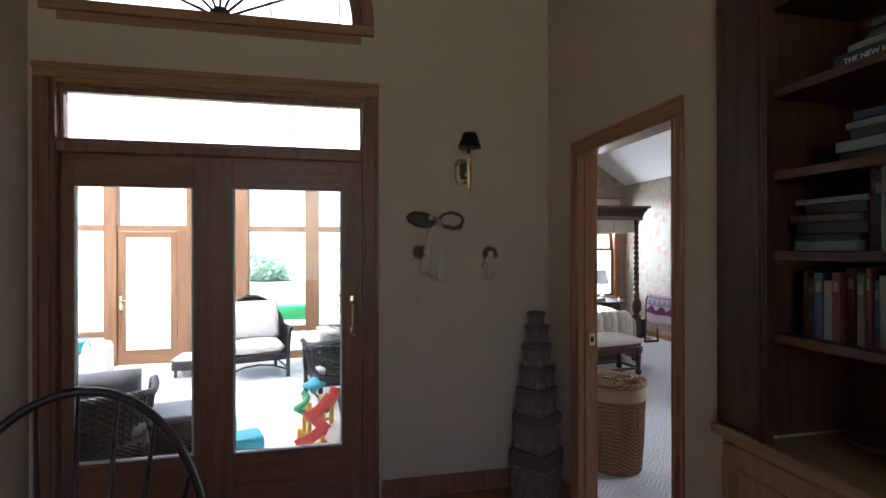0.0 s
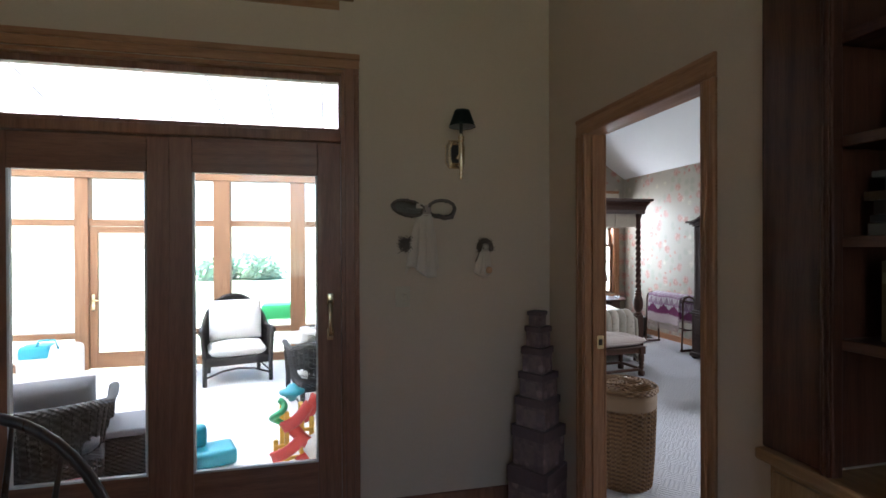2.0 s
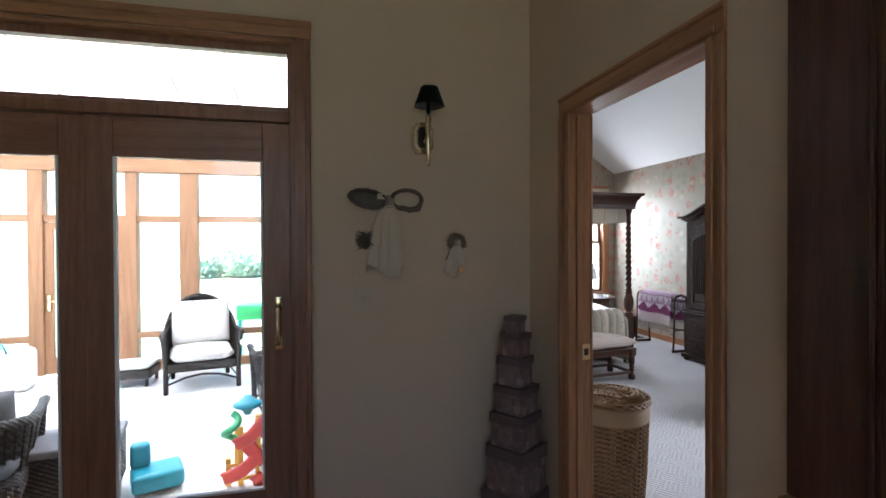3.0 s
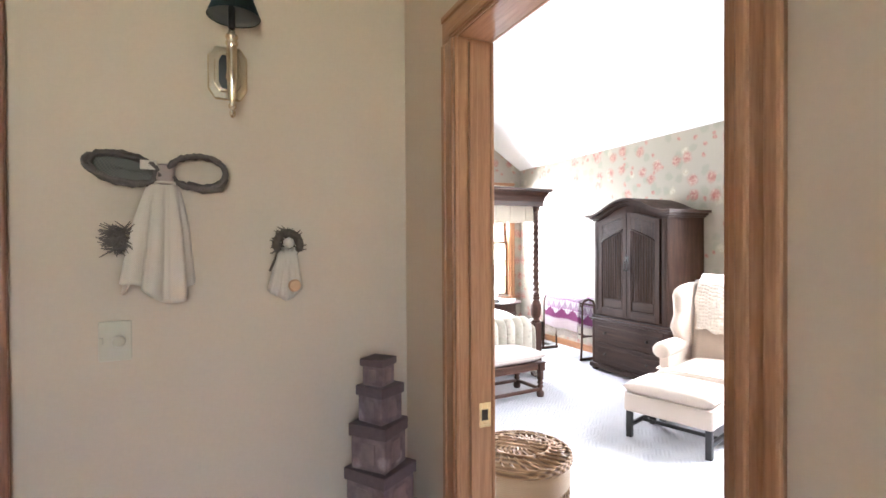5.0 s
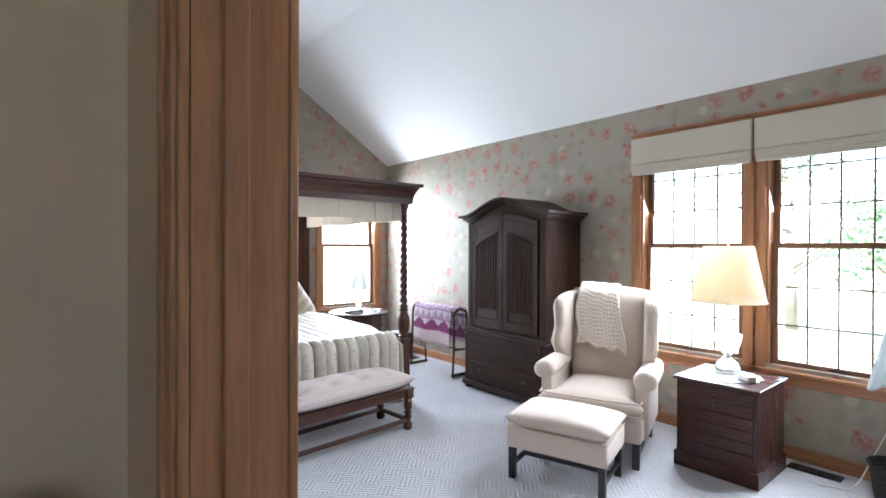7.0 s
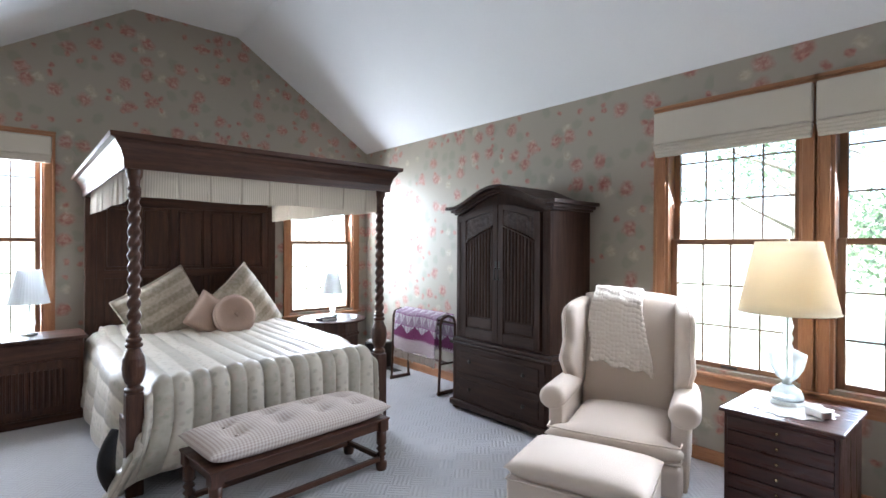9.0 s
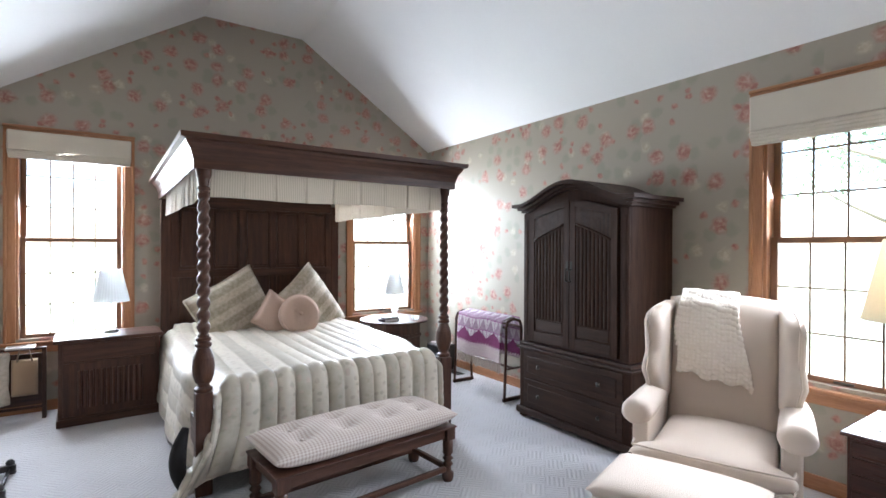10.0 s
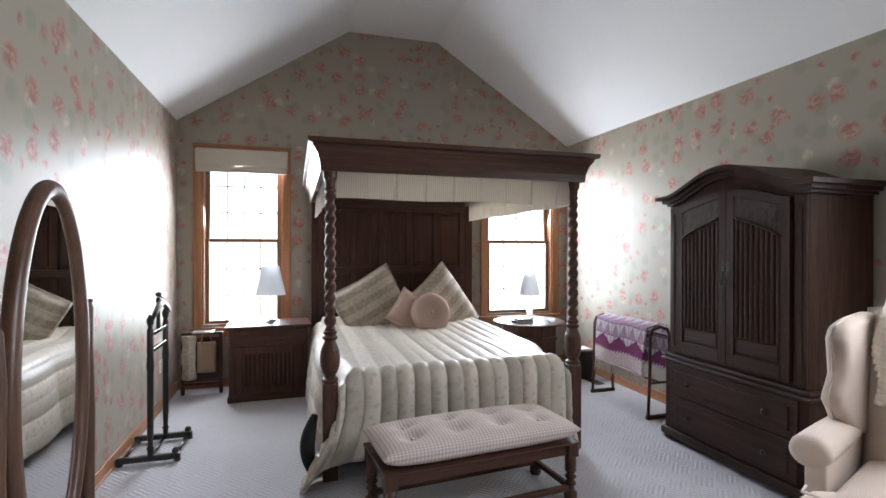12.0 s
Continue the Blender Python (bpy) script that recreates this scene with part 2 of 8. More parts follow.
def box(x0, y0, z0, x1, y1, z1, bevel=0.0, bm=None, segs=2):
    """A box between two corners, its edges rounded, added to bm."""
    b = bmesh.new()
    vs = [b.verts.new((x, y, z)) for x in sorted((x0, x1)) for y in sorted((y0, y1)) for z in sorted((z0, z1))]
    for f in ((0, 1, 3, 2), (4, 6, 7, 5), (0, 4, 5, 1), (2, 3, 7, 6), (0, 2, 6, 4), (1, 5, 7, 3)):
        b.faces.new([vs[i] for i in f])
    if bevel:
        bmesh.ops.bevel(b, geom=b.edges[:], offset=bevel, segments=segs, affect="EDGES", profile=0.5)
    return merged(b, bm)


def merged(b, bm):
    if bm is None:
        return b
    me = bpy.data.meshes.new("temp")
    b.to_mesh(me)
    b.free()
    bm.from_mesh(me)
    bpy.data.meshes.remove(me)
    return bm


def moved(b, m, bm=None):
    bmesh.ops.transform(b, matrix=m, verts=b.verts)
    return merged(b, bm)


def prism(outline, depth, axis="y", at=0.0, bevel=0.0, bm=None):
    """An outline in two axes pushed along the third: axis y takes (x, z), x takes (y, z), z takes (x, y)."""
    b = bmesh.new()
    put = {"y": lambda u, v, w: (u, w, v), "x": lambda u, v, w: (w, u, v), "z": lambda u, v, w: (u, v, w)}[axis]
    lo = [b.verts.new(put(u, v, at)) for u, v in outline]
    hi = [b.verts.new(put(u, v, at + depth)) for u, v in outline]
    k = len(outline)
    b.faces.new(lo)
    b.faces.new(hi[::-1])
    for i in range(k):
        b.faces.new((lo[i], hi[i], hi[(i + 1) % k], lo[(i + 1) % k]))
    bmesh.ops.recalc_face_normals(b, faces=b.faces)
    if bevel:
        bmesh.ops.bevel(b, geom=b.edges[:], offset=bevel, segments=2, affect="EDGES", profile=0.5)
    return merged(b, bm)


def lathe(profile, segs=20, bm=None, twist=None, sx=1.0, sy=1.0):
    """A profile of (radius, z) turned about z. twist: (depth, turns a metre, from z, to z) carves a rope into it."""
    b = bmesh.new()
    rings = []
    for r, z in profile:
        ring = []
        for i in range(segs):
            a = 2 * math.pi * i / segs
            k = r
            if twist and twist[2] <= z <= twist[3]:
                k = r * (1 + twist[0] * math.cos(2 * a - 2 * math.pi * twist[1] * z))
            ring.append(b.verts.new((k * sx * math.cos(a), k * sy * math.sin(a), z)))
        rings.append(ring)
    for p, q in zip(rings, rings[1:]):
        for i in range(segs):
            b.faces.new((p[i], p[(i + 1) % segs], q[(i + 1) % segs], q[i]))
    b.faces.new(rings[0][::-1])
    b.faces.new(rings[-1])
    return merged(b, bm)


def tube(points, radius, segs=8, bm=None, closed=False, flat=1.0, up=None):
    """A round bar along points; radius may be a list."""
    b = bmesh.new()
    pts = [Vector(p) for p in points]
    n = len(pts)
    rings = []
    fixed = Vector(up) if up else None
    up = Vector((0, 0, 1))
    for i, p in enumerate(pts):
        if closed:
            d = pts[(i + 1) % n] - pts[i - 1]
        else:
            d = pts[min(i + 1, n - 1)] - pts[max(i - 1, 0)]
        d.normalize()
        side = d.cross(fixed or (up if abs(d.z) < 0.95 else Vector((0, 1, 0)))).normalized()
        top = side.cross(d)
        r = radius[i] if isinstance(radius, (list, tuple)) else radius
        rings.append([b.verts.new(p + side * (r * math.cos(2 * math.pi * k / segs)) + top * (r * flat * math.sin(2 * math.pi * k / segs))) for k in range(segs)])
    for i in range(n if closed else n - 1):
        p, q = rings[i], rings[(i + 1) % n]
        for k in range(segs):
            b.faces.new((p[k], p[(k + 1) % segs], q[(k + 1) % segs], q[k]))
    if not closed:
        b.faces.new(rings[0][::-1])
        b.faces.new(rings[-1])
    return merged(b, bm)


def grid_sheet(nu, nv, fn, bm=None, thick=0.0):
    """A sheet of nu x nv faces at fn(u, v); thick gives it a back."""
    b = bmesh.new()
    vs = [[b.verts.new(fn(i / nu, j / nv)) for j in range(nv + 1)] for i in range(nu + 1)]
    for i in range(nu):
        for j in range(nv):
            b.faces.new((vs[i][j], vs[i + 1][j], vs[i + 1][j + 1], vs[i][j + 1]))
    if thick:
        bmesh.ops.solidify(b, geom=b.faces[:], thickness=thick)
    return merged(b, bm)


def cushion(w, d, h, n=14, puff=1.0, bm=None, edge=0.16):
    """A stuffed slab, w x d x h, its base at z = 0, full in the middle and rounded at the rim."""
    b = bmesh.new()
    rows = {}
    for s in (0, 1):
        for i in range(n + 1):
            for j in range(n + 1):
                u, v = 2 * i / n - 1, 2 * j / n - 1
                k = ((1 - abs(u) ** 6) * (1 - abs(v) ** 6)) ** 0.5
                crown = (1 - u * u) * (1 - v * v)
                rim = h * 0.3
                z = h / 2 + (1 if s else -1) * (rim * k + (h / 2 - rim) * crown * puff if s else rim * k + (h / 2 - rim) * k)
                rows[s, i, j] = b.verts.new((u * w / 2, v * d / 2, z))
    for s in (0, 1):
        for i in range(n):
            for j in range(n):
                f = [rows[s, i, j], rows[s, i + 1, j], rows[s, i + 1, j + 1], rows[s, i, j + 1]]
                b.faces.new(f if s else f[::-1])
    bmesh.ops.remove_doubles(b, verts=b.verts, dist=0.0005)
    return merged(b, bm)


def wall_with_holes(axis, at, thick, lo, hi, z0, z1, holes, bm=None):
    """A wall along one axis from lo to hi, its holes (a, b, za, zb) cut right through; one mesh of butted blocks."""
    bm = bm or bmesh.new()

    def block(a, b, za, zb):
        if b - a > 1e-4 and zb - za > 1e-4:
            if axis == "x":
                box(a, at, za, b, at + thick, zb, bm=bm)
            else:
                box(at, a, za, at + thick, b, zb, bm=bm)

    edge = lo
    for a, b, za, zb in sorted(holes):
        block(edge, a, z0, z1)
        block(a, b, z0, za)
        block(a, b, zb, z1)
        edge = b
    block(edge, hi, z0, z1)
    return bm
# ---- the setting: rooms ----
XW, XE, YN, YS = 1.33, 5.735, 8.73, 1.1      # bedroom walls
EAVE, TOP = 2.70, 3.80                       # sloped ceiling, flat middle
RL, RR = 3.03, 4.04
XD, XDB = 1.737, 1.838                       # the wall with the doorway: hall face and bedroom face
YF, YFB = 3.362, 3.50                        # the wall with the glazed doors
XHW, YHS, HTOP = -1.19, -3.2, 4.5            # hall
YSN, XSW, XSE = 7.5, -5.2, 1.2               # sunroom

structure("floor_bedroom", box(XDB - 0.06, YS, -0.12, XE, YN, 0.0, bm=box(XW, YFB, -0.12, XDB - 0.06, YN, 0.0)), M["carpet"], "pale grey-blue cut pile carpet with basket pattern", "floor")
structure("floor_hall", box(XHW, YHS, -0.12, XDB - 0.06, YF + 0.1, -0.004), M["hall_floor"], "brown oak strip floor", "floor")
M["sun_floor"] = plain("pale_sunroom_tile", (0.78, 0.76, 0.72), 0.5, 30.0, 0.1, 0.05)
structure("floor_sunroom", box(XSW, YF + 0.1, -0.12, XSE, YSN, -0.006), M["sun_floor"], "pale stone tile floor in the sunroom", "floor")

WIN_A = (1.555, 2.345, 0.64, 2.40)    # openings in the bedroom's gable wall: x, x, z, z
WIN_B = (4.655, 5.535, 0.64, 2.40)
WIN_R = (2.86, 4.66, 0.64, 2.40)      # the double window: y, y, z, z

b = wall_with_holes("x", YN, 0.16, XW - 0.13, XE + 0.16, -0.12, EAVE, [WIN_A, WIN_B])
prism([(XW - 0.13, EAVE), (XE + 0.16, EAVE), (RR, TOP), (RL, TOP)], 0.16, "y", YN, bm=b)
structure("wall_north", b, M["paper"], "gable wall papered in sage with pink roses", "wall")
b = wall_with_holes("y", XE, 0.16, YS - 0.15, YN, -0.12, EAVE + 0.12, [WIN_R])
structure("wall_east", b, M["paper"], "wall papered in sage with pink roses", "wall")
b = box(XW - 0.13, YFB, -0.12, XW, YN, EAVE + 0.1)
structure("wall_west", b, M["paper"], "wall papered in sage with pink roses", "wall")
b = box(XW, YF + 0.07, 0, XDB, YFB, 3.3)
structure("wall_return", b, M["paper"], "short papered return wall", "wall")
b = box(XDB, YS - 0.15, -0.12, XE, YS, 4.0)
structure("wall_south", b, M["paper"], "wall papered in sage with pink roses", "wall")
DY0, DY1, DZ = 2.142, 2.94, 2.05              # doorway
b = wall_with_holes("y", XDB - 0.05, 0.05, YS, YF + 0.07, 0, 3.3, [(DY0 - 0.02, DY1 + 0.02, 0, DZ + 0.02), (YS, 1.70, 0, 2.75)])
box(2.085, YS, 0, 2.12, 1.74, 2.79, bm=b)
box(XDB, 1.70, 0, 2.085, 1.74, 2.79, bm=b)
box(XDB, YS, 2.75, 2.085, 1.70, 2.79, bm=b)
structure("wall_doorway_bedroom_face", b, M["paper"], "papered wall round the doorway", "wall")
BY0, BY1 = -0.35, 1.70                        # bookcase recess
b = wall_with_holes("y", XD, XDB - 0.05 - XD, YHS, YF, -0.12, HTOP, [(DY0 - 0.02, DY1 + 0.02, -0.12, DZ + 0.02), (BY0, BY1, -0.12, 2.75)])
structure("wall_doorway_hall_face", b, M["cream_wall"], "cream painted wall round the doorway", "wall")

# sloped bedroom ceiling, one slab, narrower beside the hall
b = prism([(XW - 0.1, EAVE - 0.065), (XW, EAVE), (RL, TOP), (RR, TOP), (XE, EAVE), (XE + 0.16, EAVE - 0.1), (XE + 0.16, 4.0), (XW - 0.1, 4.0)], YN - YFB, "y", YFB)
_x = XDB - 0.05
_z = EAVE + (_x - XW) / (RL - XW) * (TOP - EAVE)
prism([(_x, _z), (RL, TOP), (RR, TOP), (XE, EAVE), (XE + 0.16, EAVE - 0.1), (XE + 0.16, 4.0), (_x, 4.0)], YFB - YS + 0.15, "y", YS - 0.15, bm=b)
structure("ceiling_bedroom", b, M["ceiling"], "white vaulted ceiling with a flat middle", "ceiling")

# hall walls
FX0, FX1, FTOP = -1.09, 0.565, 2.43           # glazed door opening
AX, AZ, AR = -0.262, 2.85, 0.80               # half-round window
b = wall_with_holes("x", YF, YFB - YF, XHW - 0.15, XD, -0.12, 2.74, [(FX0, FX1, -0.12, FTOP)])
for side in (-1, 1):
    pts = [(AX + side * AR * math.sin(a), AZ + AR * math.cos(a)) for a in [math.pi / 2 * i / 12 for i in range(13)]]
    edge = XHW - 0.15 if side < 0 else XD
    prism(pts + [(AX + side * AR, 2.74), (edge, 2.74), (edge, HTOP), (AX, HTOP)], YFB - YF, "y", YF, bm=b)
structure("wall_glazed_doors", b, M["cream_wall"], "cream painted wall round the glazed doors", "wall")
structure("wall_hall_west", box(XHW - 0.15, YHS, -0.12, XHW, YF, HTOP), M["cream_wall"], "cream painted wall", "wall")
structure("wall_hall_south", wall_with_holes("x", YHS - 0.15, 0.15, XHW - 0.15, XD + 0.13, -0.12, HTOP, [(-1.1, 0.6, 0.9, 3.1)]), M["cream_wall"], "cream painted wall", "wall")
structure("ceiling_hall", box(XHW - 0.15, YHS - 0.15, HTOP, XD + 0.13, YFB, HTOP + 0.1), M["ceiling"], "white ceiling of the tall hall", "ceiling")


# ---- doorway trim ----
def doorway_trim():
    t = thing("door_frame", "golden brown oak door casing with a brass strike plate", "door frame")
    tagged(t, kind="structure")
    for x, d in ((XD, -1), (XDB, 1)):
        for y, s in ((DY0, -1), (DY1, 1)):
            w = 0.066 if s < 0 else 0.082
            b = box(x, y - s * 0.003, 0, x + d * 0.011, y + s * w, DZ - 0.001, 0.003)
            box(x, y + s * 0.008, 0, x + d * 0.016, y + s * 0.026, DZ - 0.001, 0.004, bm=b)
            box(x, y + s * (w - 0.022), 0, x + d * 0.016, y + s * w, DZ - 0.001, 0.005, bm=b)
            part("casing", b, M["trim"], t)
        b = box(x, DY0 - 0.066, DZ, x + d * 0.011, DY1 + 0.082, DZ + 0.082, 0.004)
        box(x, DY0 - 0.066, DZ + 0.062, x + d * 0.016, DY1 + 0.082, DZ + 0.082, 0.005, bm=b)
        box(x, DY0 - 0.03, DZ + 0.006, x + d * 0.0155, DY1 + 0.03, DZ + 0.026, 0.004, bm=b)
        part("head_casing", b, M["trim_y"], t)
    for y, s in ((DY0, -1), (DY1, 1)):
        b = box(XD + 0.001, y, 0, XDB - 0.001, y + s * 0.019, DZ)
        box(XD + 0.03, y - s * 0.012, 0, XD + 0.055, y + s * 0.001, DZ - 0.012, 0.002, bm=b)
        if s < 0:
            box(XD + 0.047, y + 0.001, 0, XDB - 0.002, y + 0.047, DZ - 0.001, 0.002, bm=b)
            box(XD + 0.056, y + 0.046, 0, XD + 0.08, y + 0.057, DZ - 0.012, 0.003, bm=b)
        part("jamb", b, M["trim"], t)
    b = box(XD + 0.001, DY0 + 0.001, DZ, XDB - 0.001, DY1 - 0.001, DZ + 0.019)
    part("head_jamb", b, M["trim_y"], t)
    b = box(XD + 0.06, DY1 - 0.003, 0.965, XDB - 0.004, DY1 + 0.001, 1.035, 0.001)
    plate = part("strike_plate", b, M["brass"], t, "brass strike plate")
    part("latch_hole", box(XD + 0.068, DY1 - 0.0042, 0.985, XDB - 0.014, DY1 - 0.003, 1.015), M["dark_metal"], plate)
    part("threshold", box(XD, DY0, -0.003, XD + 0.06, DY1, 0.006, 0.002), M["trim_y"], t)


doorway_trim()


# ---- windows ----
def sash_window(name, w, z0, z1, label, cols=4, grid=True):
    """A double-hung oak window in the plane y = 0, the room at -y, its opening from x = 0 to w."""
    t = thing(name, label, "window")
    tagged(t, kind="structure")
    h, mid = z1 - z0, (z0 + z1) / 2 - 0.02
    for x, s in ((0, -1), (w, 1)):
        b = box(x + s * -0.004, -0.016, z0 - 0.03, x + s * 0.075, 0.0, z1 + 0.002, 0.004)
        box(x + s * 0.055, -0.024, z0 - 0.03, x + s * 0.078, 0.0, z1 + 0.002, 0.005, bm=b)
        part("casing", b, M["trim"], t)
        part("jamb", box(x, 0.001, z0, x - s * 0.022, 0.155, z1, 0.002), M["trim"], t)
    b = box(-0.078, -0.016, z1 + 0.002, w + 0.078, 0, z1 + 0.078, 0.004)
    box(-0.082, -0.026, z1 + 0.06, w + 0.082, 0, z1 + 0.084, 0.005, bm=b)
    part("head_casing", b, M["trim_h"], t)
    part("head_jamb", box(0.022, 0.001, z1 - 0.022, w - 0.022, 0.155, z1), M["trim_h"], t)
    b = box(-0.1, -0.045, z0 - 0.052, w + 0.1, 0.06, z0 - 0.026, 0.006)
    box(0.0, 0.06, z0 - 0.06, w, 0.155, z0 - 0.03, bm=b)
    part("sill", b, M["trim_h"], t)
    part("apron", box(-0.07, -0.016, z0 - 0.125, w + 0.07, 0, z0 - 0.053, 0.004), M["trim_h"], t)
    for k, (a, c, y) in enumerate(((z0 - 0.028, mid + 0.02, 0.05), (mid - 0.02, z1 - 0.022, 0.092))):
        s = part("lower_sash" if k == 0 else "upper_sash", box(0.024, y, a, 0.066, y + 0.036, c, 0.004), M["sash"], t)
        b = box(w - 0.066, y, a, w - 0.024, y + 0.036, c, 0.004)
        part("stile", b, M["sash"], s)
        part("bottom_rail", box(0.066, y + 0.001, a, w - 0.066, y + 0.035, a + (0.06 if k == 0 else 0.034), 0.004), M["sash_h"], s)
        part("top_rail", box(0.066, y + 0.001, c - 0.036, w - 0.066, y + 0.035, c, 0.004), M["sash_h"], s)
        pane = part("pane", box(0.06, y + 0.016, a + 0.03, w - 0.06, y + 0.02, c - 0.03), M["glass"], s)
        pane.visible_shadow = False
        if grid:
            for i in range(1, cols):
                x = 0.066 + (w - 0.132) * i / cols
                part("muntin", box(x - 0.006, y + 0.006, a + 0.034, x + 0.006, y + 0.014, c - 0.034), M["muntin"], s)
            for j in (1, 2):
                z = a + 0.04 + (c - a - 0.08) * j / 3
                part("muntin", box(0.066, y + 0.007, z - 0.006, w - 0.066, y + 0.0145, z + 0.006), M["muntin"], s)
    part("sash_lift", box(w / 2 - 0.05, 0.036, z0 + 0.008, w / 2 + 0.05, 0.05, z0 + 0.022, 0.003), M["dark_metal"], t)
    return t


def roman_blind(w, z1, drop, label, m):
    """A linen blind folded up under the window's head."""
    t = thing("roman_blind", label, "blind", m)
    b = box(-0.02, -0.075, z1 - drop * 0.72, w + 0.02, -0.03, z1 + 0.03, 0.012)
    part("head_panel", b, M["blind"], t)
    for i in range(4):
        z = z1 - drop * 0.72 - i * drop * 0.075
        part("fold", box(-0.018 + 0.002 * i, -0.085 + 0.006 * i, z - drop * 0.085, w + 0.018 - 0.002 * i, -0.03, z - 0.001, 0.008), M["blind"], t)
    return t


M["sash"] = wood("brown_sash_wood", (0.17, 0.08, 0.04), (0.26, 0.13, 0.065), 0.4)
M["sash_h"] = wood("brown_sash_rail", (0.17, 0.08, 0.04), (0.26, 0.13, 0.065), 0.4, axis=0)
M["muntin"] = wood("dark_muntin", (0.1, 0.06, 0.035), (0.18, 0.11, 0.06), 0.5)
for nm, (x0, x1, z0, z1) in (("window_1", WIN_A), ("window_2", WIN_B)):
    wdw = sash_window(nm, x1 - x0, z0, z1, "double-hung oak window with a muntin grid")
    wdw.matrix_basis = pose(x0, YN, 0)
    roman_blind(x1 - x0 + 0.06, z1, 0.2, "cream linen roman blind drawn up at the window head", pose(x0 - 0.03, YN, 0))
MID = 0.13
half = (WIN_R[1] - WIN_R[0] - MID) / 2
for nm, y in (("window_3", WIN_R[1]), ("window_4", WIN_R[0] + half)):
    wdw = sash_window(nm, half, WIN_R[2], WIN_R[3], "double-hung oak window with a muntin grid")
    wdw.matrix_basis = pose(XE, y, 0, 0, 0, -90)
    roman_blind(half + 0.075, WIN_R[3], 0.28, "cream linen roman blind drawn up at the window head", pose(XE, y + 0.037, 0, 0, 0, -90))
structure("trim_window_mullion", box(XE + 0.002, WIN_R[0] + half, WIN_R[2] - 0.03, XE + 0.155, WIN_R[0] + half + MID, WIN_R[3]), M["trim"], "oak post between the paired windows", "trim")


# ---- baseboards ----
def baseboard(x0, y0, x1, y1, face, material, h=0.09):
    fx, fy = face
    b = box(x0, y0, 0, x1 + fx * 0.014, y1 + fy * 0.014, h, 0.003)
    box(x0, y0, 0, x1 + fx * 0.02, y1 + fy * 0.02, 0.018, 0.004, bm=b)
    return structure("baseboard", b, material, "oak baseboard along the wall", "baseboard")


baseboard(XW + 0.021, YN, XE - 0.021, YN, (0, -1), M["trim_h"])
baseboard(XE, YS, XE, YN, (-1, 0), M["trim_y"])
baseboard(XW, YFB, XW, YN, (1, 0), M["trim_y"])
baseboard(FX1 + 0.09, YF, XD - 0.021, YF, (0, -1), M["fir"], 0.12)
baseboard(XD, DY1 + 0.09, XD, YF, (-1, 0), M["fir"], 0.12)
baseboard(XD, 1.885, XD, DY0 - 0.09, (-1, 0), M["fir"], 0.12)


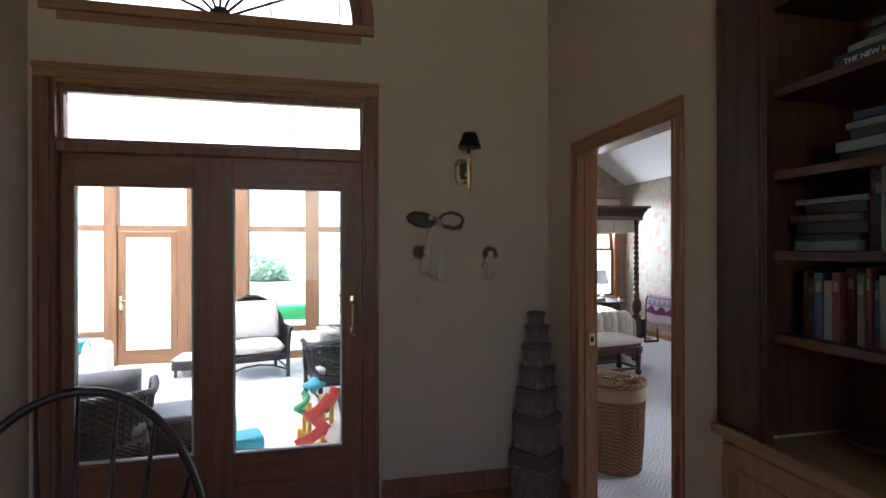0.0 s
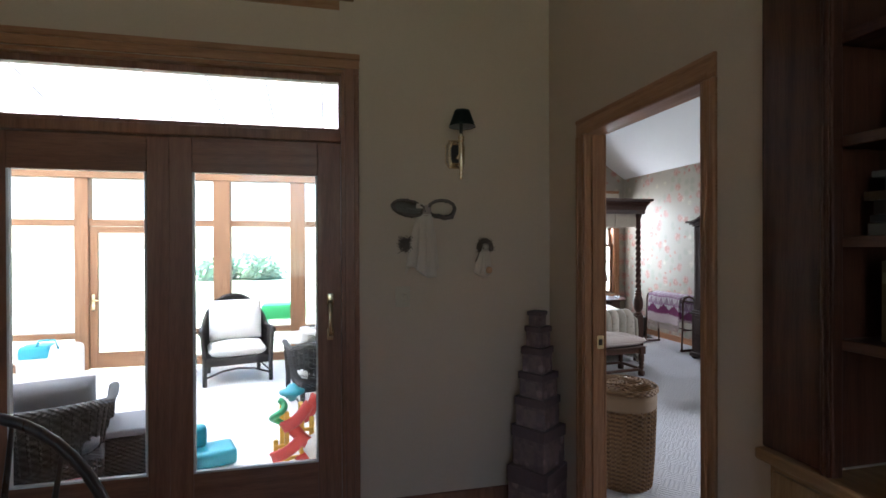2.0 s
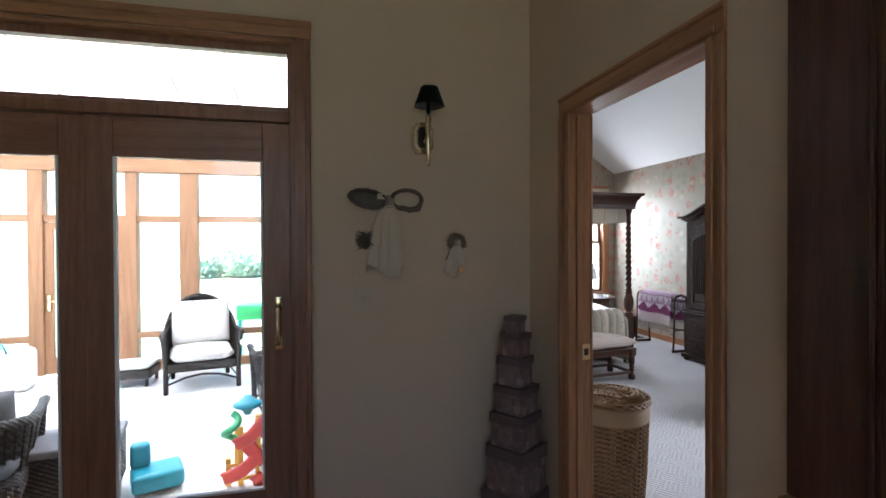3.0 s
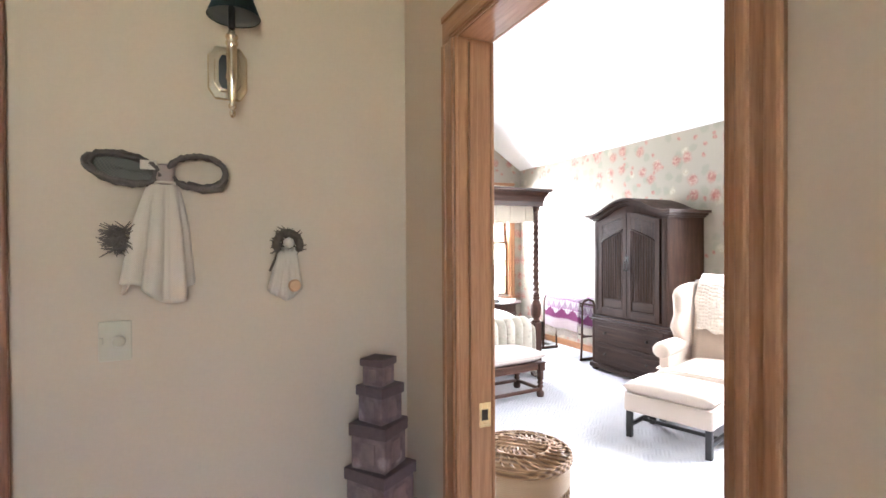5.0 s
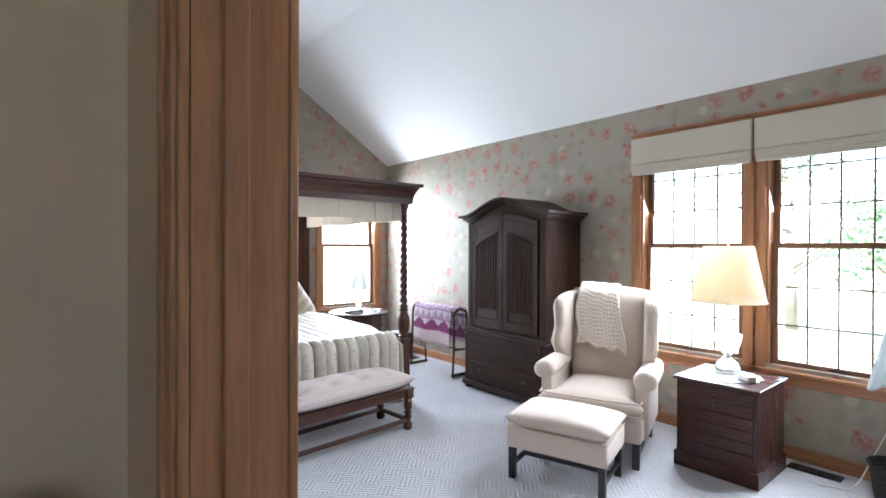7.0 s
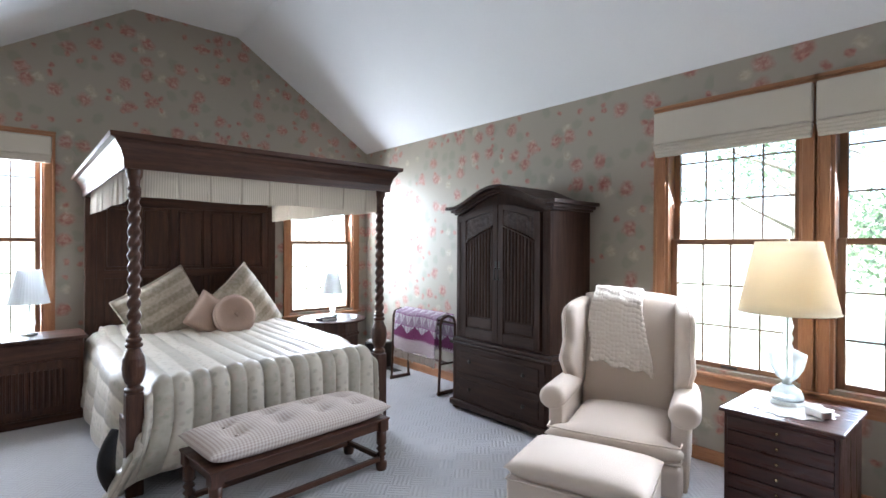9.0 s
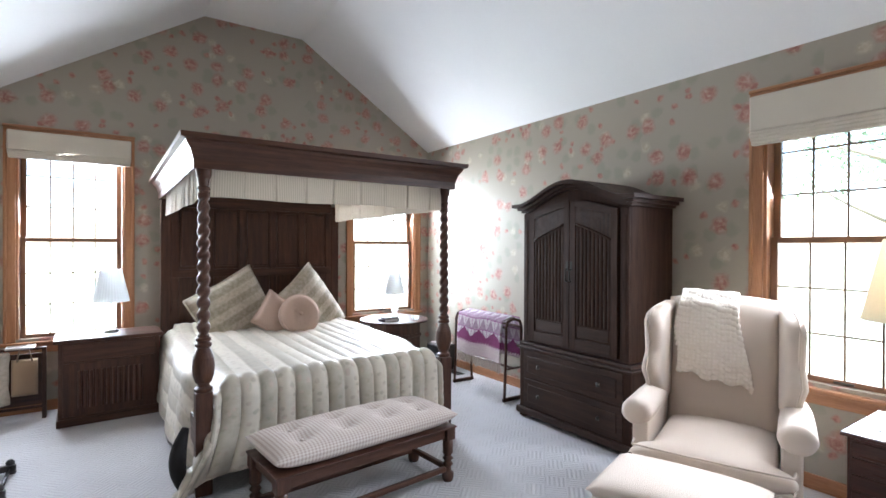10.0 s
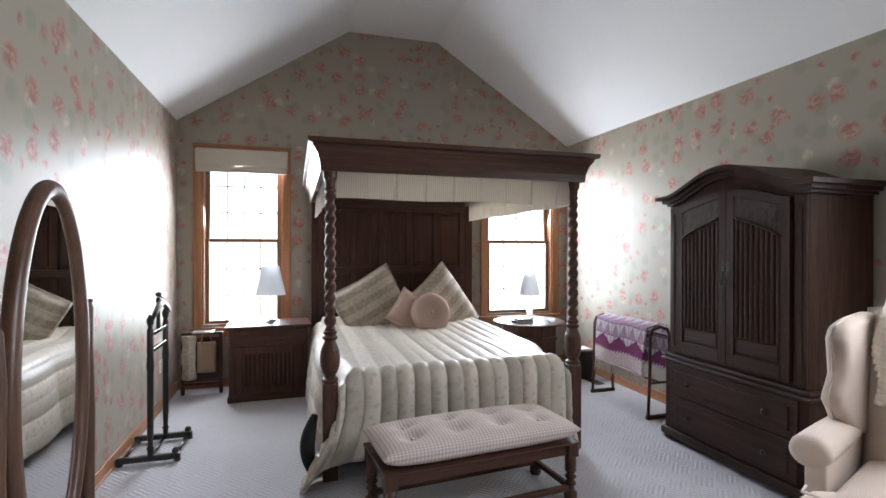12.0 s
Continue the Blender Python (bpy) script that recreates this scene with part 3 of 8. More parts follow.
# ---- glazed doors to the sunroom ----
def glazed_doors():
    t = thing("door_1", "pair of brown stained glazed doors under a transom window", "door")
    tagged(t, kind="structure")
    for x, s in ((FX0, -1), (FX1, 1)):
        b = box(x - s * 0.003, YF - 0.016, 0, x + s * 0.07, YF, FTOP, 0.004)
        box(x + s * 0.045, YF - 0.026, 0, x + s * 0.072, YF, FTOP, 0.006, bm=b)
        part("casing", b, M["fir"], t)
        part("jamb", box(x, YF + 0.002, 0, x - s * 0.022, YFB, FTOP, 0.003), M["fir"], t)
    b = box(FX0 - 0.075, YF - 0.016, FTOP, FX1 + 0.075, YF, FTOP + 0.075, 0.004)
    box(FX0 - 0.078, YF - 0.028, FTOP + 0.045, FX1 + 0.078, YF, FTOP + 0.078, 0.006, bm=b)
    part("head_casing", b, M["trim_h"], t)
    part("head_jamb", box(FX0, YF + 0.002, FTOP - 0.02, FX1, YFB, FTOP, 0.003), M["trim_h"], t)
    b = box(FX0 + 0.022, YF + 0.01, 2.045, FX1 - 0.022, YFB, 2.10, 0.006)
    part("transom_bar", b, M["fir"], t)
    fr = part("transom_frame", box(FX0 + 0.022, YF + 0.05, 2.10, -1.05, YF + 0.1, FTOP - 0.02), M["fir"], t)
    part("stile", box(0.53, YF + 0.05, 2.10, FX1 - 0.022, YF + 0.1, FTOP - 0.02), M["fir"], fr)
    part("rail", box(-1.05, YF + 0.05, 2.10, 0.53, YF + 0.1, 2.125), M["fir"], fr)
    part("rail", box(-1.05, YF + 0.05, 2.375, 0.53, YF + 0.1, FTOP - 0.02), M["fir"], fr)
    part("pane", box(-1.05, YF + 0.074, 2.12, 0.53, YF + 0.08, 2.38), M["glass"], fr).visible_shadow = False
    for nm, x0, x1, g0, g1, y in (("sliding_leaf", FX0 + 0.023, -0.301, -1.0, -0.405, YF + 0.05), ("fixed_leaf", -0.299, FX1 - 0.023, -0.19, 0.42, YF + 0.028)):
        leaf = part(nm, box(x0, y, 0.012, g0, y + 0.044, 2.044, 0.004), M["fir"], t)
        part("stile", box(g1, y, 0.012, x1, y + 0.044, 2.044, 0.004), M["fir"], leaf)
        part("bottom_rail", box(g0, y, 0.012, g1, y + 0.044, 0.345, 0.003), M["fir_h"], leaf)
        part("top_rail", box(g0, y, 1.865, g1, y + 0.044, 2.044, 0.003), M["fir_h"], leaf)
        b = box(g0, y - 0.004, 0.345, g0 + 0.01, y + 0.02, 1.865)
        box(g1 - 0.01, y - 0.004, 0.345, g1, y + 0.02, 1.865, bm=b)
        box(g0 + 0.01, y - 0.004, 0.345, g1 - 0.01, y + 0.02, 0.355, bm=b)
        part("glazing_bead", b, M["white_paint"], leaf)
        part("pane", box(g0, y + 0.022, 0.345, g1, y + 0.028, 1.865), M["glass"], leaf).visible_shadow = False
    # pull handle
    x, y = 0.485, YF + 0.028
    b = box(x - 0.018, y - 0.008, 1.175, x + 0.018, y, 1.24, 0.004)
    box(x - 0.018, y - 0.008, 0.99, x + 0.018, y, 1.055, 0.004, bm=b)
    tube([(x, y - 0.005, 1.2), (x, y - 0.05, 1.2), (x, y - 0.055, 1.19), (x, y - 0.055, 1.04), (x, y - 0.05, 1.03), (x, y - 0.005, 1.03)], 0.011, 10, bm=b)
    part("handle", b, M["brass"], t, "brass pull handle", smooth=True)
    part("sill", box(FX0 - 0.02, YF - 0.03, 0.0, FX1 + 0.02, YFB + 0.02, 0.011, 0.003), M["trim_h"], t)


M["fir_h"] = wood("stained_fir_rail", (0.22, 0.095, 0.055), (0.34, 0.155, 0.09), 0.35, axis=0)
glazed_doors()


def fan_window():
    t = thing("window_5", "half-round fan window high above the glazed doors", "window")
    tagged(t, kind="structure")

    def arc(r, n=28):
        return [(AX + r * math.cos(math.pi * i / n), AZ + r * math.sin(math.pi * i / n)) for i in range(n + 1)]

    b = prism(arc(AR + 0.075) + arc(AR - 0.005)[::-1], 0.018, "y", YF - 0.018)
    part("casing", b, M["fir"], t)
    b = box(AX - AR - 0.075, YF - 0.02, 2.79, AX + AR + 0.075, YF, AZ - 0.001, 0.004)
    part("stool", b, M["trim_h"], t)
    b = prism(arc(AR - 0.003) + arc(AR - 0.05)[::-1], 0.05, "y", YF + 0.04)
    part("frame", b, M["fir"], t)
    part("bottom_rail", box(AX - AR, YF + 0.001, AZ - 0.108, AX + AR, YFB, AZ + 0.006), M["trim_h"], t)
    hub = part("hub", prism([(AX + 0.06 * math.cos(math.pi * i / 12), AZ + 0.006 + 0.06 * math.sin(math.pi * i / 12)) for i in range(13)], 0.03, "y", YF + 0.05), M["dark_metal"], t)
    for i in range(1, 8):
        a = math.pi * i / 8
        part("ray", tube([(AX + 0.05 * math.cos(a), YF + 0.062, AZ + 0.05 * math.sin(a)), (AX + 0.76 * math.cos(a), YF + 0.062, AZ + 0.76 * math.sin(a))], 0.008, 6), M["dark_metal"], hub)
    part("pane", prism(arc(AR - 0.04), 0.005, "y", YF + 0.068), M["glass"], t).visible_shadow = False


fan_window()


# ---- sunroom shell ----
def sunroom():
    floor_z = 0.0
    # long north side: posts, rails, panes
    t = thing("sunroom_north_wall", "pine framed glazed wall of the sunroom", "glazed wall")
    tagged(t, kind="structure")
    posts = [(-5.2, -5.05), (-3.86, -3.7), (-2.52, -2.37), (-1.54, -1.42), (-0.96, -0.76), (-0.02, 0.17), (1.02, 1.2)]
    for a, c in posts:
        part("post", box(a, YSN, 0, c, YSN + 0.14, 2.34, 0.006), M["pine"], t)
    part("head_beam", box(-5.2, YSN - 0.02, 2.34, 1.2, YSN + 0.16, 2.56, 0.008), M["pine_h"], t)
    for (a, c), (d, e) in zip(posts, posts[1:]):
        part("rail", box(c, YSN + 0.02, 1.755, d, YSN + 0.12, 1.835, 0.005), M["pine_h"], t)
        part("pane", box(c, YSN + 0.06, 1.835, d, YSN + 0.066, 2.34), M["glass"], t).visible_shadow = False
        if (c, d) == (-2.37, -1.54):
            continue
        part("sill_rail", box(c, YSN + 0.01, 0.38, d, YSN + 0.13, 0.45, 0.005), M["pine_h"], t)
        part("bottom_rail", box(c, YSN + 0.01, 0.0, d, YSN + 0.13, 0.1, 0.005), M["pine_h"], t)
        part("pane", box(c, YSN + 0.06, 0.45, d, YSN + 0.066, 1.755), M["glass"], t).visible_shadow = False
        part("pane", box(c, YSN + 0.06, 0.1, d, YSN + 0.066, 0.38), M["glass"], t).visible_shadow = False
    d = thing("door_2", "pale pine sunroom door with one large pane", "door")
    tagged(d, kind="structure")
    leaf = part("stile", box(-2.365, YSN + 0.03, 0.01, -2.28, YSN + 0.075, 1.75, 0.004), M["pine"], d)
    part("stile", box(-1.74, YSN + 0.03, 0.01, -1.655, YSN + 0.075, 1.75, 0.004), M["pine"], d)
    part("side_post", box(-1.65, YSN + 0.01, 0.0, -1.54, YSN + 0.13, 1.755, 0.004), M["pine"], d)
    part("bottom_rail", box(-2.28, YSN + 0.03, 0.01, -1.74, YSN + 0.075, 0.2, 0.004), M["pine_h"], d)
    part("top_rail", box(-2.28, YSN + 0.03, 1.67, -1.74, YSN + 0.075, 1.75, 0.004), M["pine_h"], d)
    part("pane", box(-2.28, YSN + 0.05, 0.2, -1.74, YSN + 0.056, 1.67), M["glass"], d).visible_shadow = False
    b = box(-2.345, YSN + 0.018, 0.72, -2.305, YSN + 0.03, 0.92, 0.004)
    tube([(-2.325, YSN + 0.03, 0.85), (-2.325, YSN - 0.03, 0.85), (-2.24, YSN - 0.03, 0.85)], 0.009, 8, bm=b)
    part("handle", b, M["brass"], d, "brass lever handle", smooth=True)
    # west side, glazed to the sky
    w = thing("sunroom_west_wall", "pine framed glazed side of the sunroom", "glazed wall")
    tagged(w, kind="structure")
    for y in (3.6, 4.9, 6.2, 7.35):
        part("post", box(XSW - 0.14, y, 0, XSW, y + 0.14, 2.5), M["pine"], w)
    part("rail", box(XSW - 0.12, 3.5, 0.38, XSW - 0.02, 7.5, 0.45), M["pine"], w)
    part("head_beam", box(XSW - 0.14, 3.5, 2.5, XSW, 7.66, 2.7), M["pine"], w)
    part("pane", box(XSW - 0.07, 3.5, 0.0, XSW - 0.064, 7.5, 2.5), M["glass"], w).visible_shadow = False
    # roof of white translucent sheets on battens
    r = thing("ceiling_sunroom", "sloping roof of white translucent panels", "roof")
    tagged(r, kind="structure")
    z_hi, z_lo = 3.62, 2.56
    xs = [-5.3 + 0.52 * i for i in range(13)]
    for a, c in zip(xs, xs[1:]):
        bm = bmesh.new()
        v = [bm.verts.new(p) for p in ((a, YFB, z_hi), (c, YFB, z_hi), (c, YSN + 0.2, z_lo), (a, YSN + 0.2, z_lo))]
        bm.faces.new(v)
        bmesh.ops.solidify(bm, geom=bm.faces[:], thickness=0.012)
        part("roof_panel", bm, M["roof_sheet"], r)
    for x in xs:
        part("rafter", tube([(x, YFB, z_hi - 0.015), (x, YSN + 0.2, z_lo - 0.015)], 0.012, 6), M["grey_metal"], r)
    structure("wall_sunroom_east", box(XSE, YFB, -0.12, XSE + 0.005, YSN + 0.16, 3.0), M["white_paint"], "white boarded wall of the sunroom", "wall")
    structure("wall_sunroom_south", box(XSW, YFB - 0.14, -0.12, XHW - 0.16, YFB, 3.7), M["white_paint"], "white boarded wall of the sunroom", "wall")


M["grey_metal"] = plain("pale_grey_metal", (0.5, 0.5, 0.5), 0.5, 60.0, 0.03, 0.05)
M["roof_sheet"] = bpy.data.materials.new("translucent_sheet")
M["roof_sheet"].use_nodes = True
_t = M["roof_sheet"].node_tree
_t.nodes.clear()
_o, _a, _b, _x = (_t.nodes.new("ShaderNode" + k) for k in ("OutputMaterial", "BsdfTranslucent", "BsdfDiffuse", "MixShader"))
_a.inputs[0].default_value = (0.95, 0.95, 0.95, 1)
_b.inputs[0].default_value = (0.85, 0.85, 0.85, 1)
_x.inputs[0].default_value = 0.15
for _p, _q in ((_a.outputs[0], _x.inputs[1]), (_b.outputs[0], _x.inputs[2]), (_x.outputs[0], _o.inputs[0])):
    _t.links.new(_p, _q)
sunroom()


# ---- outdoors ----
def make_lawn():
    m = mat("lawn_grass", (0.16, 0.24, 0.09), 0.95, spec=0.1)
    n = Nodes(m)
    p = n.where()
    n.colour(n.mix(0.5, n.ramp(n.noise(p, 0.35, 4.0), [(0.3, (0.36, 0.42, 0.28)), (0.7, (0.5, 0.53, 0.4))]), n.ramp(n.noise(p, 30.0, 3.0), [(0.3, (0.32, 0.4, 0.25)), (0.7, (0.52, 0.56, 0.42))])))
    return m


M["lawn"] = make_lawn()
b = bmesh.new()
bmesh.ops.create_grid(b, x_segments=2, y_segments=2, size=900)
moved(b, pose(0, 0, -0.45))
structure("ground", b, M["lawn"], "pale green lawn round the house", "ground")


def leaf_stuff(name, label, spots, count, size, material, seed):
    """Leaves scattered in several uneven clumps, one mesh."""
    rng = random.Random(seed)
    vs, fs = [], []
    for cx, cy, cz, r, h in spots:
        for _ in range(count):
            a, e, k = rng.uniform(0, 6.283), rng.uniform(-1, 1), rng.random() ** 0.4
            s = math.sqrt(1 - e * e)
            p = Vector((cx + r * k * s * math.cos(a), cy + r * k * s * math.sin(a), cz + h * k * e))
            d = Vector((rng.uniform(-1, 1), rng.uniform(-1, 1), rng.uniform(-1, 0.6))).normalized()
            q = d.orthogonal().normalized()
            L, W = size * rng.uniform(0.6, 1.3), size * rng.uniform(0.25, 0.45)
            i = len(vs)
            vs += [p, p + d * L * 0.5 + q * W, p + d * L, p + d * L * 0.5 - q * W]
            fs.append((i, i + 1, i + 2, i + 3))
    me = bpy.data.meshes.new(name)
    me.from_pydata(vs, [], fs)
    me.materials.append(material)
    return me


def make_leaf(name, a, c):
    m = mat(name, a, 0.6)
    n = Nodes(m)
    isl = n.t.nodes.new("ShaderNodeNewGeometry").outputs["Random Per Island"]
    n.colour(n.ramp(isl, [(0.0, a), (1.0, c)]))
    n.b.inputs["Transmission Weight"].default_value = 0.0
    n.b.inputs["Subsurface Weight"].default_value = 0.0
    return m


M["leaf"] = make_leaf("spring_leaves", (0.045, 0.075, 0.035), (0.15, 0.21, 0.1))
# distance haze is mixed into this leaf colour, paler than real foliage
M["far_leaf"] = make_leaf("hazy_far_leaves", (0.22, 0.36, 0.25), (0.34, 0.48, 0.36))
M["bark"] = plain("grey_bark", (0.16, 0.13, 0.1), 0.9, 30.0, 0.6, 0.25)


def garden_tree(x, y, h, r, seed, n=520):
    t = thing("tree", "leafy pale green garden tree", "tree", pose(x, y, -0.45), "garden trees")
    rng = random.Random(seed)
    b = tube([(0, 0, 0), (0.05, 0.03, h * 0.3), (-0.05, 0.08, h * 0.6), (0.02, 0, h * 0.9)], [0.14, 0.11, 0.07, 0.02], 8)
    spots = []
    for i in range(9):
        a = i * 2.4 + rng.random()
        z = h * rng.uniform(0.3, 0.85)
        e = (r * rng.uniform(0.5, 0.9) * math.cos(a), r * rng.uniform(0.5, 0.9) * math.sin(a), z + h * 0.12)
        tube([(0, 0, z - h * 0.1), (e[0] * 0.5, e[1] * 0.5, z), e], [0.05, 0.03, 0.01], 6, bm=b)
        spots.append((*e, r * rng.uniform(0.32, 0.5), r * rng.uniform(0.22, 0.4)))
    part("trunk", b, M["bark"], t, smooth=True)
    c = new("crown", leaf_stuff("crown", "", spots, n, 0.13, M["leaf"], seed))
    c.parent = t
    tagged(c, kind="stuff")


garden_tree(12.5, 1.2, 4.6, 2.3, 4, 300)
garden_tree(13.0, 3.6, 4.2, 2.2, 9, 260)
garden_tree(15.5, 6.2, 5.0, 2.6, 5, 220)
# low far band, its haze carried by the leaf colour alone
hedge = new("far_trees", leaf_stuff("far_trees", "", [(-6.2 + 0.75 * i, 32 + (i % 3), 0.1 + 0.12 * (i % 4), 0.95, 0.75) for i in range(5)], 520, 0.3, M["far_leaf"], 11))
tagged(hedge, "band of trees beyond the lawn, their green paled by painted haze", "trees", kind="stuff")


# ---- bedroom: the bed ----
def make_quilt():
    """Satin quilt: ivory and sage stripes along the channels, sprinkled with small sprigs."""
    m = mat("quilted_satin", (0.5, 0.47, 0.38), 0.45, spec=0.4)
    n = Nodes(m)
    uv = n.t.nodes.new("ShaderNodeUVMap").outputs[0]
    u, v, _ = n.split(uv)
    stripe = n.math("SINE", n.math("MULTIPLY", u, 2 * math.pi / 0.216))
    p = n.join(u, v)
    vor = n.add("ShaderNodeTexVoronoi", Scale=16.0, Randomness=0.8)
    vor.voronoi_dimensions = "2D"
    n.link(p, vor.inputs["Vector"])
    sprig = n.ramp(vor.outputs["Distance"], [(0.16, (1, 1, 1)), (0.26, (0, 0, 0))])
    blotch = n.noise(p, 22.0, 4.0)
    c = n.ramp(n.math("MULTIPLY_ADD", stripe, 0.5), [(0.3, (0.4, 0.36, 0.285)), (0.5, (0.55, 0.49, 0.395)), (0.75, (0.6, 0.54, 0.445))])
    c = n.mix(n.math("MULTIPLY", sprig, 0.5), c, n.ramp(blotch, [(0.4, (0.25, 0.27, 0.19)), (0.6, (0.48, 0.34, 0.28))]))
    c = n.mix(0.15, c, n.ramp(blotch, [(0.35, (0.35, 0.34, 0.27)), (0.65, (0.66, 0.63, 0.55))]))
    n.colour(c)
    n.b.inputs["Sheen Weight"].default_value = 0.2
    n.bump(n.noise(p, 90.0, 4.0), 0.25, 0.004)
    return m


def uv_sheet(name, nu, nv, fn, us, vs_, material, parent, label="", thick=0.006):
    """A cloth sheet whose texture runs in metres of cloth."""
    me = bpy.data.meshes.new(name)
    pts, fs = [], []
    for i in range(nu + 1):
        for j in range(nv + 1):
            pts.append(fn(us[0] + (us[1] - us[0]) * i / nu, vs_[0] + (vs_[1] - vs_[0]) * j / nv))
    for i in range(nu):
        for j in range(nv):
            a = i * (nv + 1) + j
            fs.append((a, a + nv + 1, a + nv + 2, a + 1))
    me.from_pydata(pts, [], fs)
    lay = me.uv_layers.new(name="cloth")
    for lp in me.loops:
        i, j = divmod(lp.vertex_index, nv + 1)
        lay.data[lp.index].uv = (us[0] + (us[1] - us[0]) * i / nu, vs_[0] + (vs_[1] - vs_[0]) * j / nv)
    for f in me.polygons:
        f.use_smooth = True
    me.materials.append(material)
    ob = new(name, me)
    ob.parent = parent
    mod = ob.modifiers.new("thickness", "SOLIDIFY")
    mod.thickness = thick
    if label:
        tagged(ob, label)
    return ob


M["quilt"] = make_quilt()
M["dark_roll"] = weave("dark_quilt_lining", (0.022, 0.02, 0.02), (0.015, 0.014, 0.014), 120.0)
BX, BYF, BYH = 3.525, 6.345, 8.62     # bed: middle, foot posts, head


def turned_post(top):
    """Square foot, vase and rope-twist shaft."""
    b = box(-0.046, -0.046, 0.0, 0.046, 0.046, 0.6, 0.008)
    prof = [(0.044, 0.6), (0.05, 0.608), (0.05, 0.622), (0.034, 0.632), (0.032, 0.642), (0.046, 0.66), (0.058, 0.7), (0.062, 0.75), (0.057, 0.8), (0.04, 0.84), (0.033, 0.856), (0.046, 0.866), (0.046, 0.88), (0.033, 0.89), (0.042, 0.9), (0.042, 0.912), (0.032, 0.92)]
    z = 0.926
    while z < 1.76:
        prof.append((0.033 - 0.004 * (z - 0.68), z))
        z += 0.0065
    prof += [(0.026, 1.77), (0.036, 1.78), (0.036, 1.79), (0.028, 1.8), (0.032, 1.84), (0.042, 1.86), (0.044, top)]
    lathe(prof, 20, bm=b, twist=(0.2, 14.3, 0.93, 1.755))
    return b


def cornice(w0, d0, z0, z1, flare, bm):
    """One moulded cornice length: a run along x of half width w0 at the foot, flaring outward (-y) to the top, mitred."""
    prof = [(0.0, 0.0), (0.01, 0.0), (0.014, 0.05), (0.03, 0.1), (0.055, 0.135), (0.06, 0.15), (0.088, 0.158), (0.09, 0.185), (0.0, 0.185)]
    k = (z1 - z0) / 0.185
    b = bmesh.new()
    rings = []
    for s in (-1, 1):
        rings.append([b.verts.new((s * (w0 + o * flare), -d0 - o * flare, z0 + h * k)) for o, h in prof])
    n = len(prof)
    for i in range(n):
        b.faces.new((rings[0][i], rings[0][(i + 1) % n], rings[1][(i + 1) % n], rings[1][i]))
    b.faces.new(rings[0])
    b.faces.new(rings[1][::-1])
    return merged(b, bm)


def pleated(length, z0, z1, seed, pleat=0.19, depth=0.012):
    """A valance along x from 0 to length with box pleats."""
    rng = random.Random(seed)
    ph = [rng.uniform(-0.3, 0.3) for _ in range(40)]

    def at(u, v):
        x = u * length
        k = x / pleat + ph[int(x / pleat)] * 0.08
        f = k - math.floor(k)
        fold = depth * (1 - min(1, min(f, 1 - f) / 0.06)) * (0.4 + 0.6 * (1 - v))
        wave = 0.006 * math.sin(9 * x + seed) * (1 - v)
        return (x, fold + wave, z0 + (z1 - z0) * v + 0.005 * math.sin(7 * x + seed) * (1 - v))

    return grid_sheet(max(24, int(length / 0.012)), 5, at, thick=0.003)


